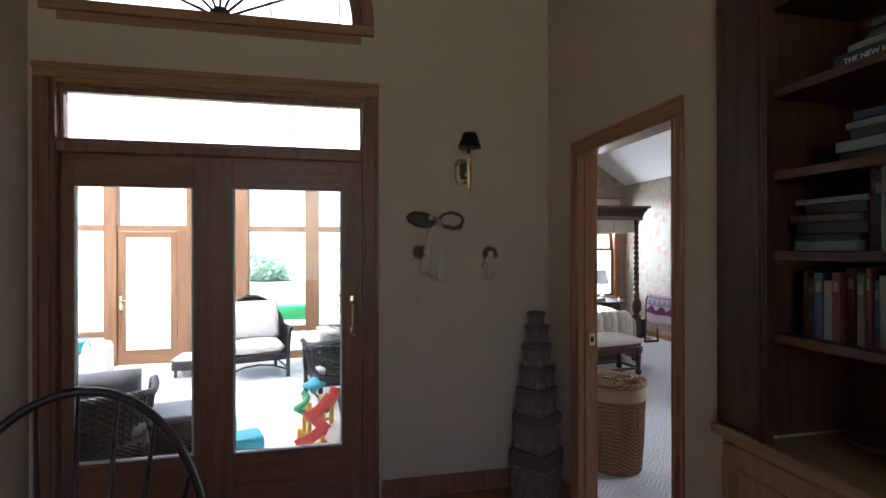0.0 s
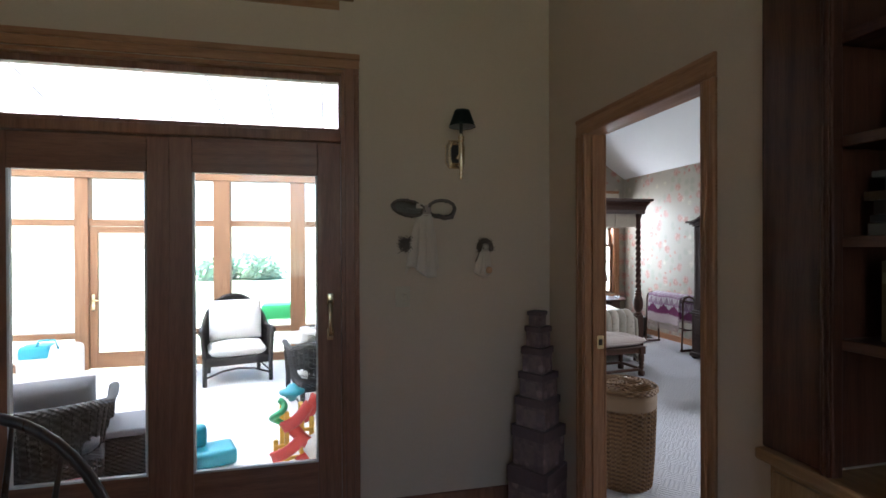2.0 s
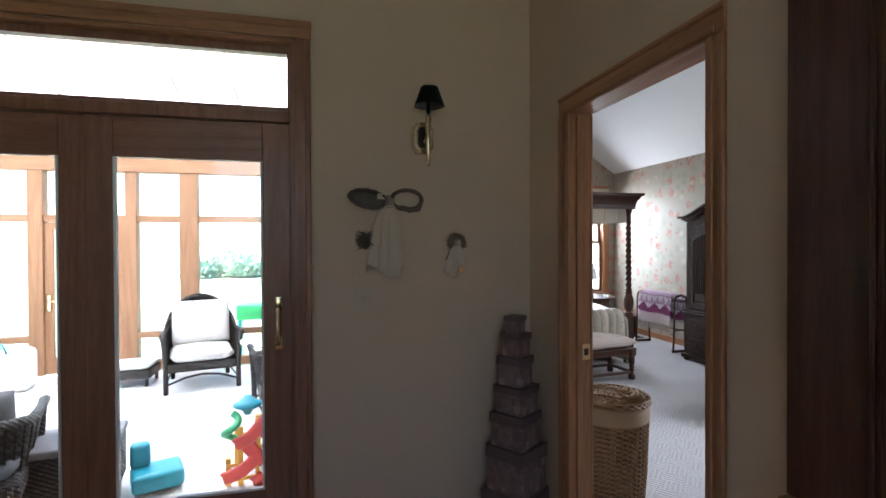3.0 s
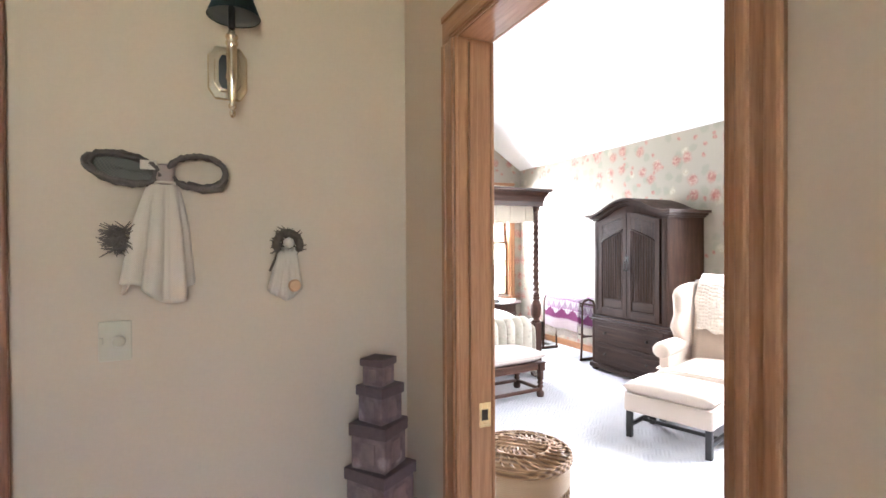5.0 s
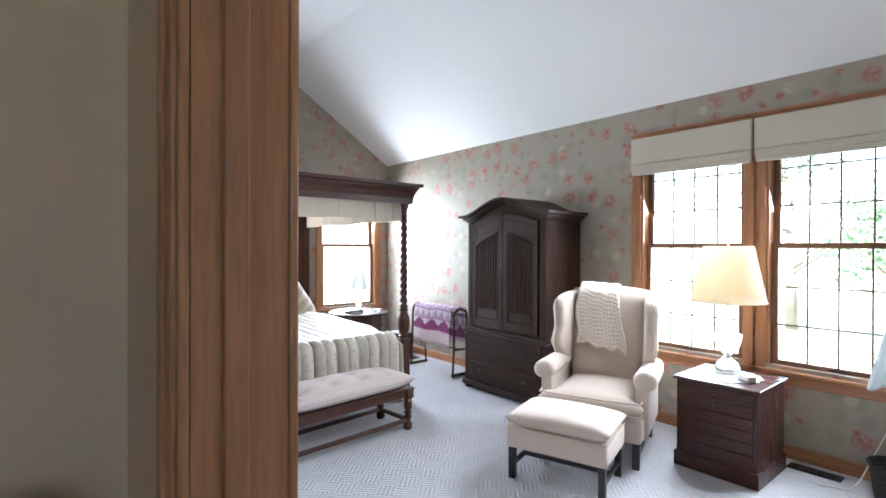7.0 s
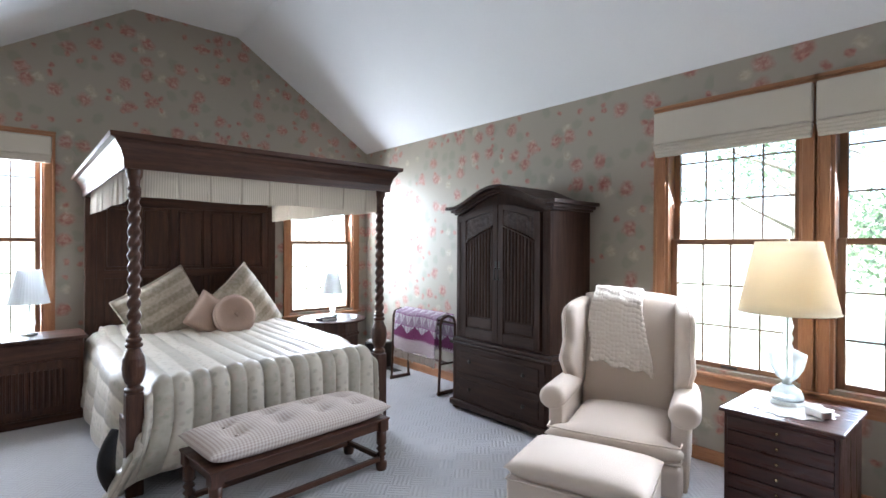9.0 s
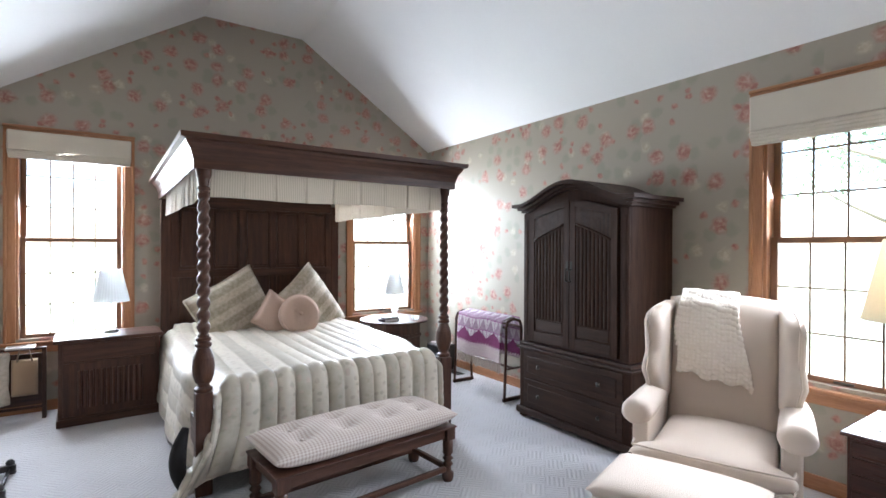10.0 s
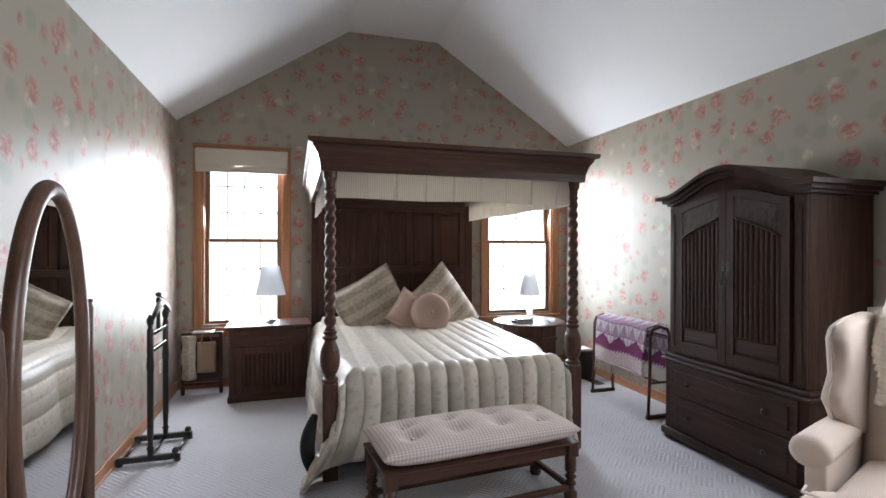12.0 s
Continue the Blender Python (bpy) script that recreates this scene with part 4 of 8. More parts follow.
def bed():
    t = thing("four_poster_bed", "dark carved four-poster bed with twisted posts and cornice canopy", "bed", pose(BX, 0, 0))
    W = 0.85
    for x in (-W, W):
        p = part("foot_post", turned_post(1.9), M["walnut"], t, "rope-twist turned bed post", smooth=False)
        p.location = (x, BYF, 0)
    for x in (-W, W):
        part("head_post", box(x - 0.045, BYH - 0.045, 0, x + 0.045, BYH + 0.045, 1.9, 0.006), M["walnut"], t)
    # cornice on three sides
    c0, c1 = 1.895, 2.085
    part("front_cornice", cornice(W + 0.05, 0, c0, c1, 0.95, bmesh.new()), M["walnut_x"], t).location = (0, BYF - 0.05, 0)
    for s in (-1, 1):
        b = cornice((BYH + 0.02 - BYF + 0.05) / 2, 0, c0, c1, 0.95, bmesh.new())
        o = part("side_cornice", b, M["walnut_x"], t)
        o.matrix_local = pose(s * (W + 0.05), (BYH + 0.02 + BYF - 0.05) / 2, 0, 0, 0, 90 * s)
    part("tester", box(-W - 0.04, BYF - 0.04, 2.03, W + 0.04, BYH + 0.04, 2.05), M["white_cloth"], t, "pale cloth under the canopy")
    b = pleated(2 * W - 0.07, 1.735, 1.965, 1)
    part("front_valance", b, M["valance"], t, "cream striped pleated valance").location = (-W + 0.035, BYF - 0.01, 0)
    for s in (-1, 1):
        b = pleated(BYH - BYF - 0.08, 1.735, 1.965, 2 + s)
        o = part("side_valance", b, M["valance"], t, "cream striped pleated valance")
        o.matrix_local = pose(s * (W - 0.0), BYF + 0.04, 0, 0, 0, 90)
    # panelled headboard
    h = part("headboard", box(-W + 0.045, BYH - 0.02, 0.3, W - 0.045, BYH + 0.02, 1.985, 0.005), M["walnut"], t, "tall panelled dark oak headboard")
    part("top_moulding", box(-W + 0.03, BYH - 0.06, 1.94, W - 0.03, BYH - 0.019, 1.99, 0.012), M["walnut_x"], h)
    part("top_rail", box(-W + 0.045, BYH - 0.042, 1.83, W - 0.045, BYH - 0.019, 1.94, 0.006), M["walnut_x"], h)
    part("lower_rail", box(-W + 0.045, BYH - 0.042, 1.14, W - 0.045, BYH - 0.019, 1.22, 0.006), M["walnut_x"], h)
    n = 5
    for i in range(n + 1):
        x = -W + 0.075 + (2 * W - 0.15) * i / n
        part("stile", box(x - 0.035, BYH - 0.04, 0.5, x + 0.035, BYH - 0.019, 1.83, 0.006), M["walnut"], h)
    for i in range(n):
        x = -W + 0.075 + (2 * W - 0.15) * (i + 0.5) / n
        part("panel", box(x - 0.105, BYH - 0.031, 1.25, x + 0.105, BYH - 0.019, 1.80, 0.01), M["walnut"], h)
    for s in (-1, 1):
        part("side_rail", box(s * (W - 0.02), BYF + 0.04, 0.2, s * (W + 0.02), BYH - 0.05, 0.38, 0.008), M["walnut_y"], t)
    part("foot_rail", box(-W + 0.04, BYF - 0.02, 0.2, W - 0.04, BYF + 0.02, 0.38, 0.008), M["walnut_x"], t)
    return t


def make_valance():
    m = mat("striped_ticking", (0.6, 0.55, 0.47), 0.9, spec=0.2)
    n = Nodes(m)
    x, y, z = n.split(n.coords())
    s = n.math("SINE", n.math("MULTIPLY", n.math("ADD", x, y), 2 * math.pi * 70))
    n.colour(n.ramp(n.math("MULTIPLY_ADD", s, 0.5), [(0.2, (0.5, 0.45, 0.38)), (0.7, (0.62, 0.57, 0.5))]))
    n.bump(s, 0.1, 0.002)
    return m


M["valance"] = make_valance()
bed()


def bedding():
    mt = thing("mattress", "white mattress under the quilt", "mattress", pose(BX, 7.5, 0.3))
    part("mattress_block", box(-0.77, -1.08, 0, 0.77, 1.06, 0.31, 0.06, segs=3), M["white_cloth"], mt)
    t = thing("quilt", "ivory and sage striped channel-quilted satin bedspread", "bedspread", pose(BX, 7.5, 0))
    hw, yf, top, r = 0.79, -1.10, 0.635, 0.09
    ch = 0.108

    def at(s, v):
        k = max(0.0, min(1.0, (-0.55 - v) / 0.4))
        hw = 0.79 - 0.125 * k * k * (3 - 2 * k)
        ex, ey = max(0.0, abs(s) - hw), max(0.0, yf - v)
        sg = -1 if s < 0 else 1

        def roll(e):
            if e < r * 1.5708:
                return r * math.sin(e / r), r * (1 - math.cos(e / r))
            q = e - r * 1.5708
            return r + (0.1 - 0.06 * k) * q, r + 0.985 * q

        ox, dx = roll(ex)
        oy, dy = roll(ey)
        drop = max(dx, dy) + 0.22 * min(dx, dy)
        puff = abs(math.sin(math.pi * s / ch)) ** 0.6
        cross = 0.75 + 0.25 * abs(math.sin(math.pi * v / 0.32)) ** 0.5 if ey == 0 else 1.0
        lift = (0.032 if ey > 0 else 0.015) * puff * cross
        x, y = sg * (min(abs(s), hw) + ox), max(v, yf) - oy
        fold = 0.02 * math.sin(5.2 * s + 1.3) * min(1, ey * 3) + 0.025 * math.sin(6.1 * v) * min(1, ex * 3)
        nz = 1 if drop < 0.05 else 0.25
        z = top - drop + lift * nz + 0.012 * noise.noise(Vector((2.2 * s, 2.2 * v, 0.3)))
        if ey > 0:
            y -= lift * min(1, dy / 0.08) + fold
        if ex > 0:
            x += sg * (lift * 0.7 * min(1, dx / 0.08) + abs(fold))
        if ey > 0 and s < -0.35:
            g = min(1.0, (-0.35 - s) / 0.5) * min(1.0, max(0.0, drop - 0.2) / 0.4) ** 1.5
            x -= 0.2 * g
            y -= 0.1 * g
        if v > 0.72 and ex == 0:
            z += 0.05 * min(1, (v - 0.72) / 0.2)
        return (x, y, max(z, 0.02 + 0.01 * puff))

    uv_sheet("cover", 240, 150, at, (-hw - 0.6, hw + 0.52), (1.0, yf - 0.56), M["quilt"], t, thick=0.012)
    s0, s1, v0 = -hw - 0.6, hw + 0.52, yf - 0.56
    edge = [at(s0, 0.6 + (v0 - 0.6) * i / 60) for i in range(61)] + [at(s0 + (s1 - s0) * i / 80, v0) for i in range(1, 81)] + [at(s1, v0 + (0.6 - v0) * i / 60) for i in range(1, 61)]
    # near-black crescent roll beside the left foot post
    fold = [(-0.94 - 0.045 * math.sin(math.pi * k / 12), -1.14 - 0.004 * k, 0.4 - 0.032 * k) for k in range(12)]
    part("lining_fold", tube(fold, [0.012 + 0.034 * math.sin(math.pi * (k + 1) / 13) for k in range(12)], 12, up=(0, 1, 0)), M["dark_roll"], t, "dark curved roll at the quilt's corner", smooth=True)
    part("hem_piping", tube(edge, 0.009, 6), M["quilt"], t, smooth=True)


bedding()


def pillow(name, label, w, h, th, m, material, frill=0.0):
    t = thing(name, label, "pillow", m)
    n = 18
    b = bmesh.new()
    g = {}
    for s in (1, -1):
        for i in range(n + 1):
            for j in range(n + 1):
                u, v = 2 * i / n - 1, 2 * j / n - 1
                pinch = 1 - 0.06 * (1 - abs(u) ** 2) * abs(v) ** 4
                pinch2 = 1 - 0.06 * (1 - abs(v) ** 2) * abs(u) ** 4
                fat = th / 2 * ((1 - u ** 4) * (1 - v ** 4)) ** 0.6
                fat *= 1 + 0.14 * noise.noise(Vector((2 * u, 2 * v, s * 3 + w)))
                g[s, i, j] = b.verts.new((u * w / 2 * pinch2, s * fat, v * h / 2 * pinch))
        for i in range(n):
            for j in range(n):
                f = [g[s, i, j], g[s, i + 1, j], g[s, i + 1, j + 1], g[s, i, j + 1]]
                b.faces.new(f if s < 0 else f[::-1])
    bmesh.ops.remove_doubles(b, verts=b.verts, dist=0.0004)
    part("cover", b, material, t, smooth=True)
    if frill:
        rim = [(-w / 2, 0, -h / 2), (w / 2, 0, -h / 2), (w / 2, 0, h / 2), (-w / 2, 0, h / 2)]
        b = bmesh.new()
        for p, q in zip(rim, rim[1:] + rim[:1]):
            tube([p, ((p[0] + q[0]) / 2 * 0.95, 0, (p[2] + q[2]) / 2 * 0.95), q], 0.007, 6, bm=b)
        part("piping", b, material, t, smooth=True)
    return t


def make_sham():
    m = mat("striped_sham", (0.5, 0.46, 0.38), 0.6, spec=0.3)
    n = Nodes(m)
    x, y, z = n.split(n.coords())
    s = n.math("SINE", n.math("MULTIPLY", x, 2 * math.pi / 0.14))
    fl = n.noise(n.join(x, z), 30.0, 4.0)
    c = n.ramp(n.math("MULTIPLY_ADD", s, 0.5), [(0.35, (0.33, 0.285, 0.21)), (0.65, (0.54, 0.475, 0.385))])
    n.colour(n.mix(0.35, c, n.ramp(fl, [(0.4, (0.3, 0.28, 0.2)), (0.6, (0.6, 0.53, 0.45))])))
    n.bump(fl, 0.15, 0.003)
    return m


M["sham"] = make_sham()
M["blush"] = weave("blush_linen", (0.56, 0.42, 0.34), (0.5, 0.37, 0.3), 130.0)
pillow("pillow", "large striped sage and cream sham propped on its corner", 0.8, 0.72, 0.27, pose(3.27, 8.28, 0.75, -22, 62, -6), M["sham"], 0.01)
pillow("pillow", "large striped sage and cream sham leaning on the headboard", 0.78, 0.7, 0.26, pose(3.99, 8.29, 0.77, -20, 54, 8), M["sham"], 0.01)
pillow("pillow", "small plain blush linen cushion on the bed", 0.36, 0.36, 0.13, pose(3.55, 7.98, 0.79, -18, 36, 0), M["blush"], 0.006)
rp = thing("round_pillow", "round blush cushion with a tufted button", "pillow", pose(3.73, 7.86, 0.795, -20, 0, 4))
prof = [(0.004, -0.055), (0.08, -0.075), (0.15, -0.07), (0.185, -0.045), (0.193, 0.0), (0.185, 0.045), (0.15, 0.07), (0.08, 0.07), (0.03, 0.05), (0.004, 0.04)]
b = lathe(prof, 36)
moved(b, pose(0, 0, 0, 90, 0, 0))
part("cover", b, M["blush"], rp, smooth=True)
part("button", moved(lathe([(0.004, 0), (0.016, 0.003), (0.018, 0.008), (0.004, 0.014)], 14), pose(0, -0.042, 0, 90)), M["blush"], rp, smooth=True)
for k in range(14):
    a = 2 * math.pi * k / 14
    part("gather", tube([(0.02 * math.cos(a), -0.05, 0.02 * math.sin(a)), (0.09 * math.cos(a), -0.075, 0.09 * math.sin(a)), (0.175 * math.cos(a), -0.052, 0.175 * math.sin(a))], 0.0025, 5), M["blush"], rp)
part("piping", tube([(0.19 * math.cos(2 * math.pi * k / 40), -0.03, 0.19 * math.sin(2 * math.pi * k / 40)) for k in range(40)], 0.006, 6, closed=True), M["blush"], rp, smooth=True)


# ---- bedroom: the bench at the foot of the bed ----
def make_check():
    m = mat("small_check_cloth", (0.55, 0.47, 0.4), 0.9, spec=0.2)
    n = Nodes(m)
    x, y, z = n.split(n.coords())
    a = n.math("SINE", n.math("MULTIPLY", x, 2 * math.pi / 0.019))
    c = n.math("SINE", n.math("MULTIPLY", n.math("ADD", y, z), 2 * math.pi / 0.019))
    s = n.math("MULTIPLY_ADD", n.math("ADD", a, c), 0.25)
    n.t.nodes[-1].inputs[2].default_value = 0.5
    n.colour(n.ramp(s, [(0.2, (0.4, 0.325, 0.285)), (0.6, (0.56, 0.49, 0.44)), (0.9, (0.61, 0.55, 0.5))]))
    n.bump(s, 0.2, 0.002)
    return m


M["check"] = make_check()


def turned_leg(h, r):
    prof = [(r, 0), (r * 1.15, 0.02), (r * 1.15, 0.05), (r * 0.6, 0.06), (r * 0.7, 0.075)]
    z = 0.085
    k = 0
    while z < h - 0.1:
        prof += [(r * 0.62, z), (r * 1.05, z + 0.017), (r * 0.62, z + 0.034)]
        z += 0.036
    prof += [(r * 0.7, h - 0.09), (r, h - 0.08), (r, h)]
    return lathe(prof, 16)


def bench():
    t = thing("bench", "dark turned oak bench with a tufted check cushion", "bench", pose(3.42, 5.82, 0, 0, 0, 5.5))
    L, D = 1.14, 0.44
    for x in (-L / 2 + 0.04, L / 2 - 0.04):
        for y in (-D / 2 + 0.04, D / 2 - 0.04):
            part("leg", turned_leg(0.26, 0.032), M["walnut"], t, smooth=True).location = (x, y, 0)
            part("leg_block", box(x - 0.034, y - 0.034, 0.255, x + 0.034, y + 0.034, 0.335, 0.004), M["walnut"], t)
    for y in (-D / 2 + 0.04, D / 2 - 0.04):
        part("apron", box(-L / 2 + 0.074, y - 0.014, 0.265, L / 2 - 0.074, y + 0.014, 0.33, 0.004), M["walnut_x"], t)
        part("stretcher", box(-L / 2 + 0.06, y - 0.016, 0.06, L / 2 - 0.06, y + 0.016, 0.09, 0.006), M["walnut_x"], t)
    for x in (-L / 2 + 0.04, L / 2 - 0.04):
        part("apron", box(x - 0.014, -D / 2 + 0.074, 0.265, x + 0.014, D / 2 - 0.074, 0.33, 0.004), M["walnut_y"], t)
        part("stretcher", box(x - 0.016, -D / 2 + 0.06, 0.06, x + 0.016, D / 2 - 0.06, 0.09, 0.006), M["walnut_y"], t)
    part("seat_board", box(-L / 2, -D / 2, 0.328, L / 2, D / 2, 0.34, 0.003), M["walnut_x"], t)
    tufts = [(x, y) for x in (-0.38, -0.13, 0.13, 0.38) for y in (-0.08, 0.08)]
    b = cushion(L + 0.01, D + 0.01, 0.15, 48)
    for v in b.verts:
        if v.co.z > 0.06:
            for tx, ty in tufts:
                d2 = ((v.co.x - tx) ** 2 + (v.co.y - ty) ** 2)
                v.co.z -= 0.04 * math.exp(-d2 / 0.003)
    part("cushion", b, M["check"], t, "pink and cream check tufted cushion", smooth=True).location = (0, 0, 0.338)
    for tx, ty in tufts:
        part("tuft_button", lathe([(0.003, 0), (0.011, 0.002), (0.011, 0.006), (0.002, 0.01)], 10), M["check"], t, smooth=True).location = (tx, ty, 0.438)


bench()


# ---- bedroom: the armoire ----
def armoire():
    t = thing("armoire", "dark brown carved armoire with arched cornice and linenfold doors", "armoire", pose(5.20, 5.785, 0, 0, 0, -90))
    W, D = 0.52, 0.51

    def arch(x, w=W + 0.08):
        k = abs(x) / w
        if k > 0.86:
            return 0.0
        return 0.155 * (0.5 + 0.5 * math.cos(math.pi * k / 0.86)) ** 0.8

    part("lower_body", box(-W - 0.03, -0.03, 0.07, W + 0.03, D, 0.585, 0.006), M["armoire"], t)
    b = box(-W - 0.055, -0.055, 0.028, W + 0.055, D, 0.085, 0.012)
    part("plinth", b, M["armoire_x"], t)
    for x in (-W, W):
        for y in (0.0, D - 0.07):
            part("bun_foot", lathe([(0.03, 0), (0.045, 0.01), (0.045, 0.022), (0.03, 0.03)], 14), M["armoire"], t).location = (x, y, 0)
    b = box(-W - 0.055, -0.055, 0.585, W + 0.055, D, 0.61, 0.009)
    box(-W - 0.035, -0.035, 0.61, W + 0.035, D, 0.64, 0.009, bm=b)
    part("waist_moulding", b, M["armoire_x"], t)
    part("upper_body", box(-W, 0, 0.64, W, D, 1.74, 0.005), M["armoire"], t)
    # curved head of the body
    n = 32
    xs = [-W + 2 * W * i / n for i in range(n + 1)]
    b = prism([(-W, 1.735)] + [(x, 1.745 + arch(x)) for x in xs] + [(W, 1.735)], D, "y", 0.0)
    part("pediment", b, M["armoire"], t)
    # cornice following the arch, in stepped mouldings
    for k, (o, z, h) in enumerate(((0.025, 0.0, 0.022), (0.05, 0.02, 0.025), (0.085, 0.045, 0.028))):
        w = W + o
        xs = [-w + 2 * w * i / n for i in range(n + 1)]
        lo = [(x, 1.742 + z + arch(x)) for x in xs]
        hi = [(x, 1.742 + z + h + arch(x)) for x in xs]
        b = prism(lo + hi[::-1], D + o, "y", -o)
        part("cornice", b, M["armoire_x"], t)
    # corner pilasters
    for s in (-1, 1):
        part("pilaster", box(s * W, -0.018, 0.645, s * (W - 0.07), 0.0, 1.735, 0.005), M["armoire"], t)
        part("groove", box(s * (W - 0.02), -0.0225, 0.7, s * (W - 0.05), -0.0185, 1.68, 0.003), M["armoire"], t)
    # doors
    for s in (-1, 1):
        x0, x1 = (-0.435, -0.003) if s < 0 else (0.003, 0.435)

        def top(x, inset=0.0):
            return 1.715 + arch(x) * 0.62 - inset

        m = 10
        xs = [x0 + (x1 - x0) * i / m for i in range(m + 1)]
        d = part("door", prism([(x0, 0.665)] + [(x, top(x)) for x in xs] + [(x1, 0.665)], 0.02, "y", -0.021), M["armoire"], t, "arched panel door with vertical linenfold reeds")
        f0, f1 = x0 + 0.055, x1 - 0.055
        for nm, a, c in (("stile", x0, f0), ("stile", f1, x1)):
            q = [a + (c - a) * i / 3 for i in range(4)]
            part(nm, prism([(a, 0.665)] + [(x, top(x)) for x in q] + [(c, 0.665)], 0.014, "y", -0.035, 0.0), M["armoire"], d)
        part("rail", box(f0, -0.035, 0.665, f1, -0.021, 0.75, 0.004), M["armoire_x"], d)
        q = [f0 + (f1 - f0) * i / 8 for i in range(9)]
        part("top_rail", prism([(x, top(x, 0.05)) for x in q] + [(x, top(x)) for x in q[::-1]], 0.014, "y", -0.035), M["armoire_x"], d)
        # carved upper panel with a sweeping lower edge

        def low(x):
            k = (x - f0) / (f1 - f0)
            k = k if s < 0 else 1 - k
            return 1.50 + 0.13 * k ** 0.8 if k > 0 else 1.50

        part("carved_panel", prism([(x, low(x)) for x in q] + [(x, top(x, 0.055)) for x in q[::-1]], 0.012, "y", -0.032), M["carved"], d, "carved scroll panel")
        part("sweep_moulding", tube([(x, -0.034, low(x)) for x in q], 0.009, 6), M["armoire"], d, smooth=True)
        for i in range(9):
            x = f0 + (f1 - f0) * (i + 0.5) / 9
            z1 = low(x) - 0.015
            part("reed", prism([(x - 0.0175, -0.022), (x - 0.012, -0.029), (x - 0.006, -0.0335), (x + 0.006, -0.0335), (x + 0.012, -0.029), (x + 0.0175, -0.022)], z1 - 0.86, "z", 0.86), M["armoire"], d)
        part("lower_panel", box(f0 + 0.02, -0.03, 0.765, f1 - 0.02, -0.021, 0.85, 0.004), M["armoire_x"], d)
        kx = -0.02 if s < 0 else 0.02
        part("handle", tube([(kx, -0.036, 1.28), (kx, -0.055, 1.275), (kx, -0.056, 1.19), (kx, -0.037, 1.185)], 0.006, 8), M["dark_metal"], d, "dark metal drop handle", smooth=True)
        part("escutcheon", box(kx - 0.012, -0.0375, 1.27, kx + 0.012, -0.035, 1.34, 0.001), M["dark_metal"], d)
    # two drawers
    for z0, z1 in ((0.1, 0.335), (0.345, 0.575)):
        d = part("drawer", box(-W + 0.03, -0.042, z0, W - 0.03, -0.03, z1, 0.005), M["armoire_x"], t)
        part("drawer_panel", box(-W + 0.08, -0.05, z0 + 0.045, W - 0.08, -0.041, z1 - 0.045, 0.006), M["armoire_x"], d)
        for x in (-0.3, 0.3):
            b = lathe([(0.004, 0), (0.007, 0.006), (0.016, 0.014), (0.015, 0.022), (0.004, 0.026)], 12)
            moved(b, pose(x, -0.05, (z0 + z1) / 2, 90, 0, 0))
            part("knob", b, M["dark_metal"], d, smooth=True)


def make_carved():
    m = wood("carved_oak", (0.018, 0.0078, 0.0048), (0.06, 0.0275, 0.0165), 0.5)
    n = Nodes(m)
    v = n.add("ShaderNodeTexVoronoi", Scale=30.0)
    n.link(n.coords(), v.inputs["Vector"])
    n.bump(v.outputs["Distance"], 0.6, 0.006)
    return m


for _k in ("armoire", "armoire_y"):
    M[_k].node_tree.nodes["Principled BSDF"].inputs["Specular IOR Level"].default_value = 0.22
M["armoire_x"] = wood("brown_stained_oak_x", (0.018, 0.0078, 0.0048), (0.06, 0.0275, 0.0165), 0.5, axis=0)
M["carved"] = make_carved()
armoire()


# ---- bedroom: wing chair and ottoman ----
def slab(outline, x0, x1, round_, bm=None):
    """An upholstered slab: an outline in (y, z) stuffed between two x, its edges round."""
    return prism(outline, x1 - x0, "x", x0, round_, bm)


def soft(bm, offset=0.03, segs=3):
    bmesh.ops.remove_doubles(bm, verts=bm.verts, dist=0.0005)
    bmesh.ops.bevel(bm, geom=[e for e in bm.edges if e.calc_face_angle(0) > 0.5], offset=offset, segments=segs, affect="EDGES", profile=0.5, clamp_overlap=True)
    return bm


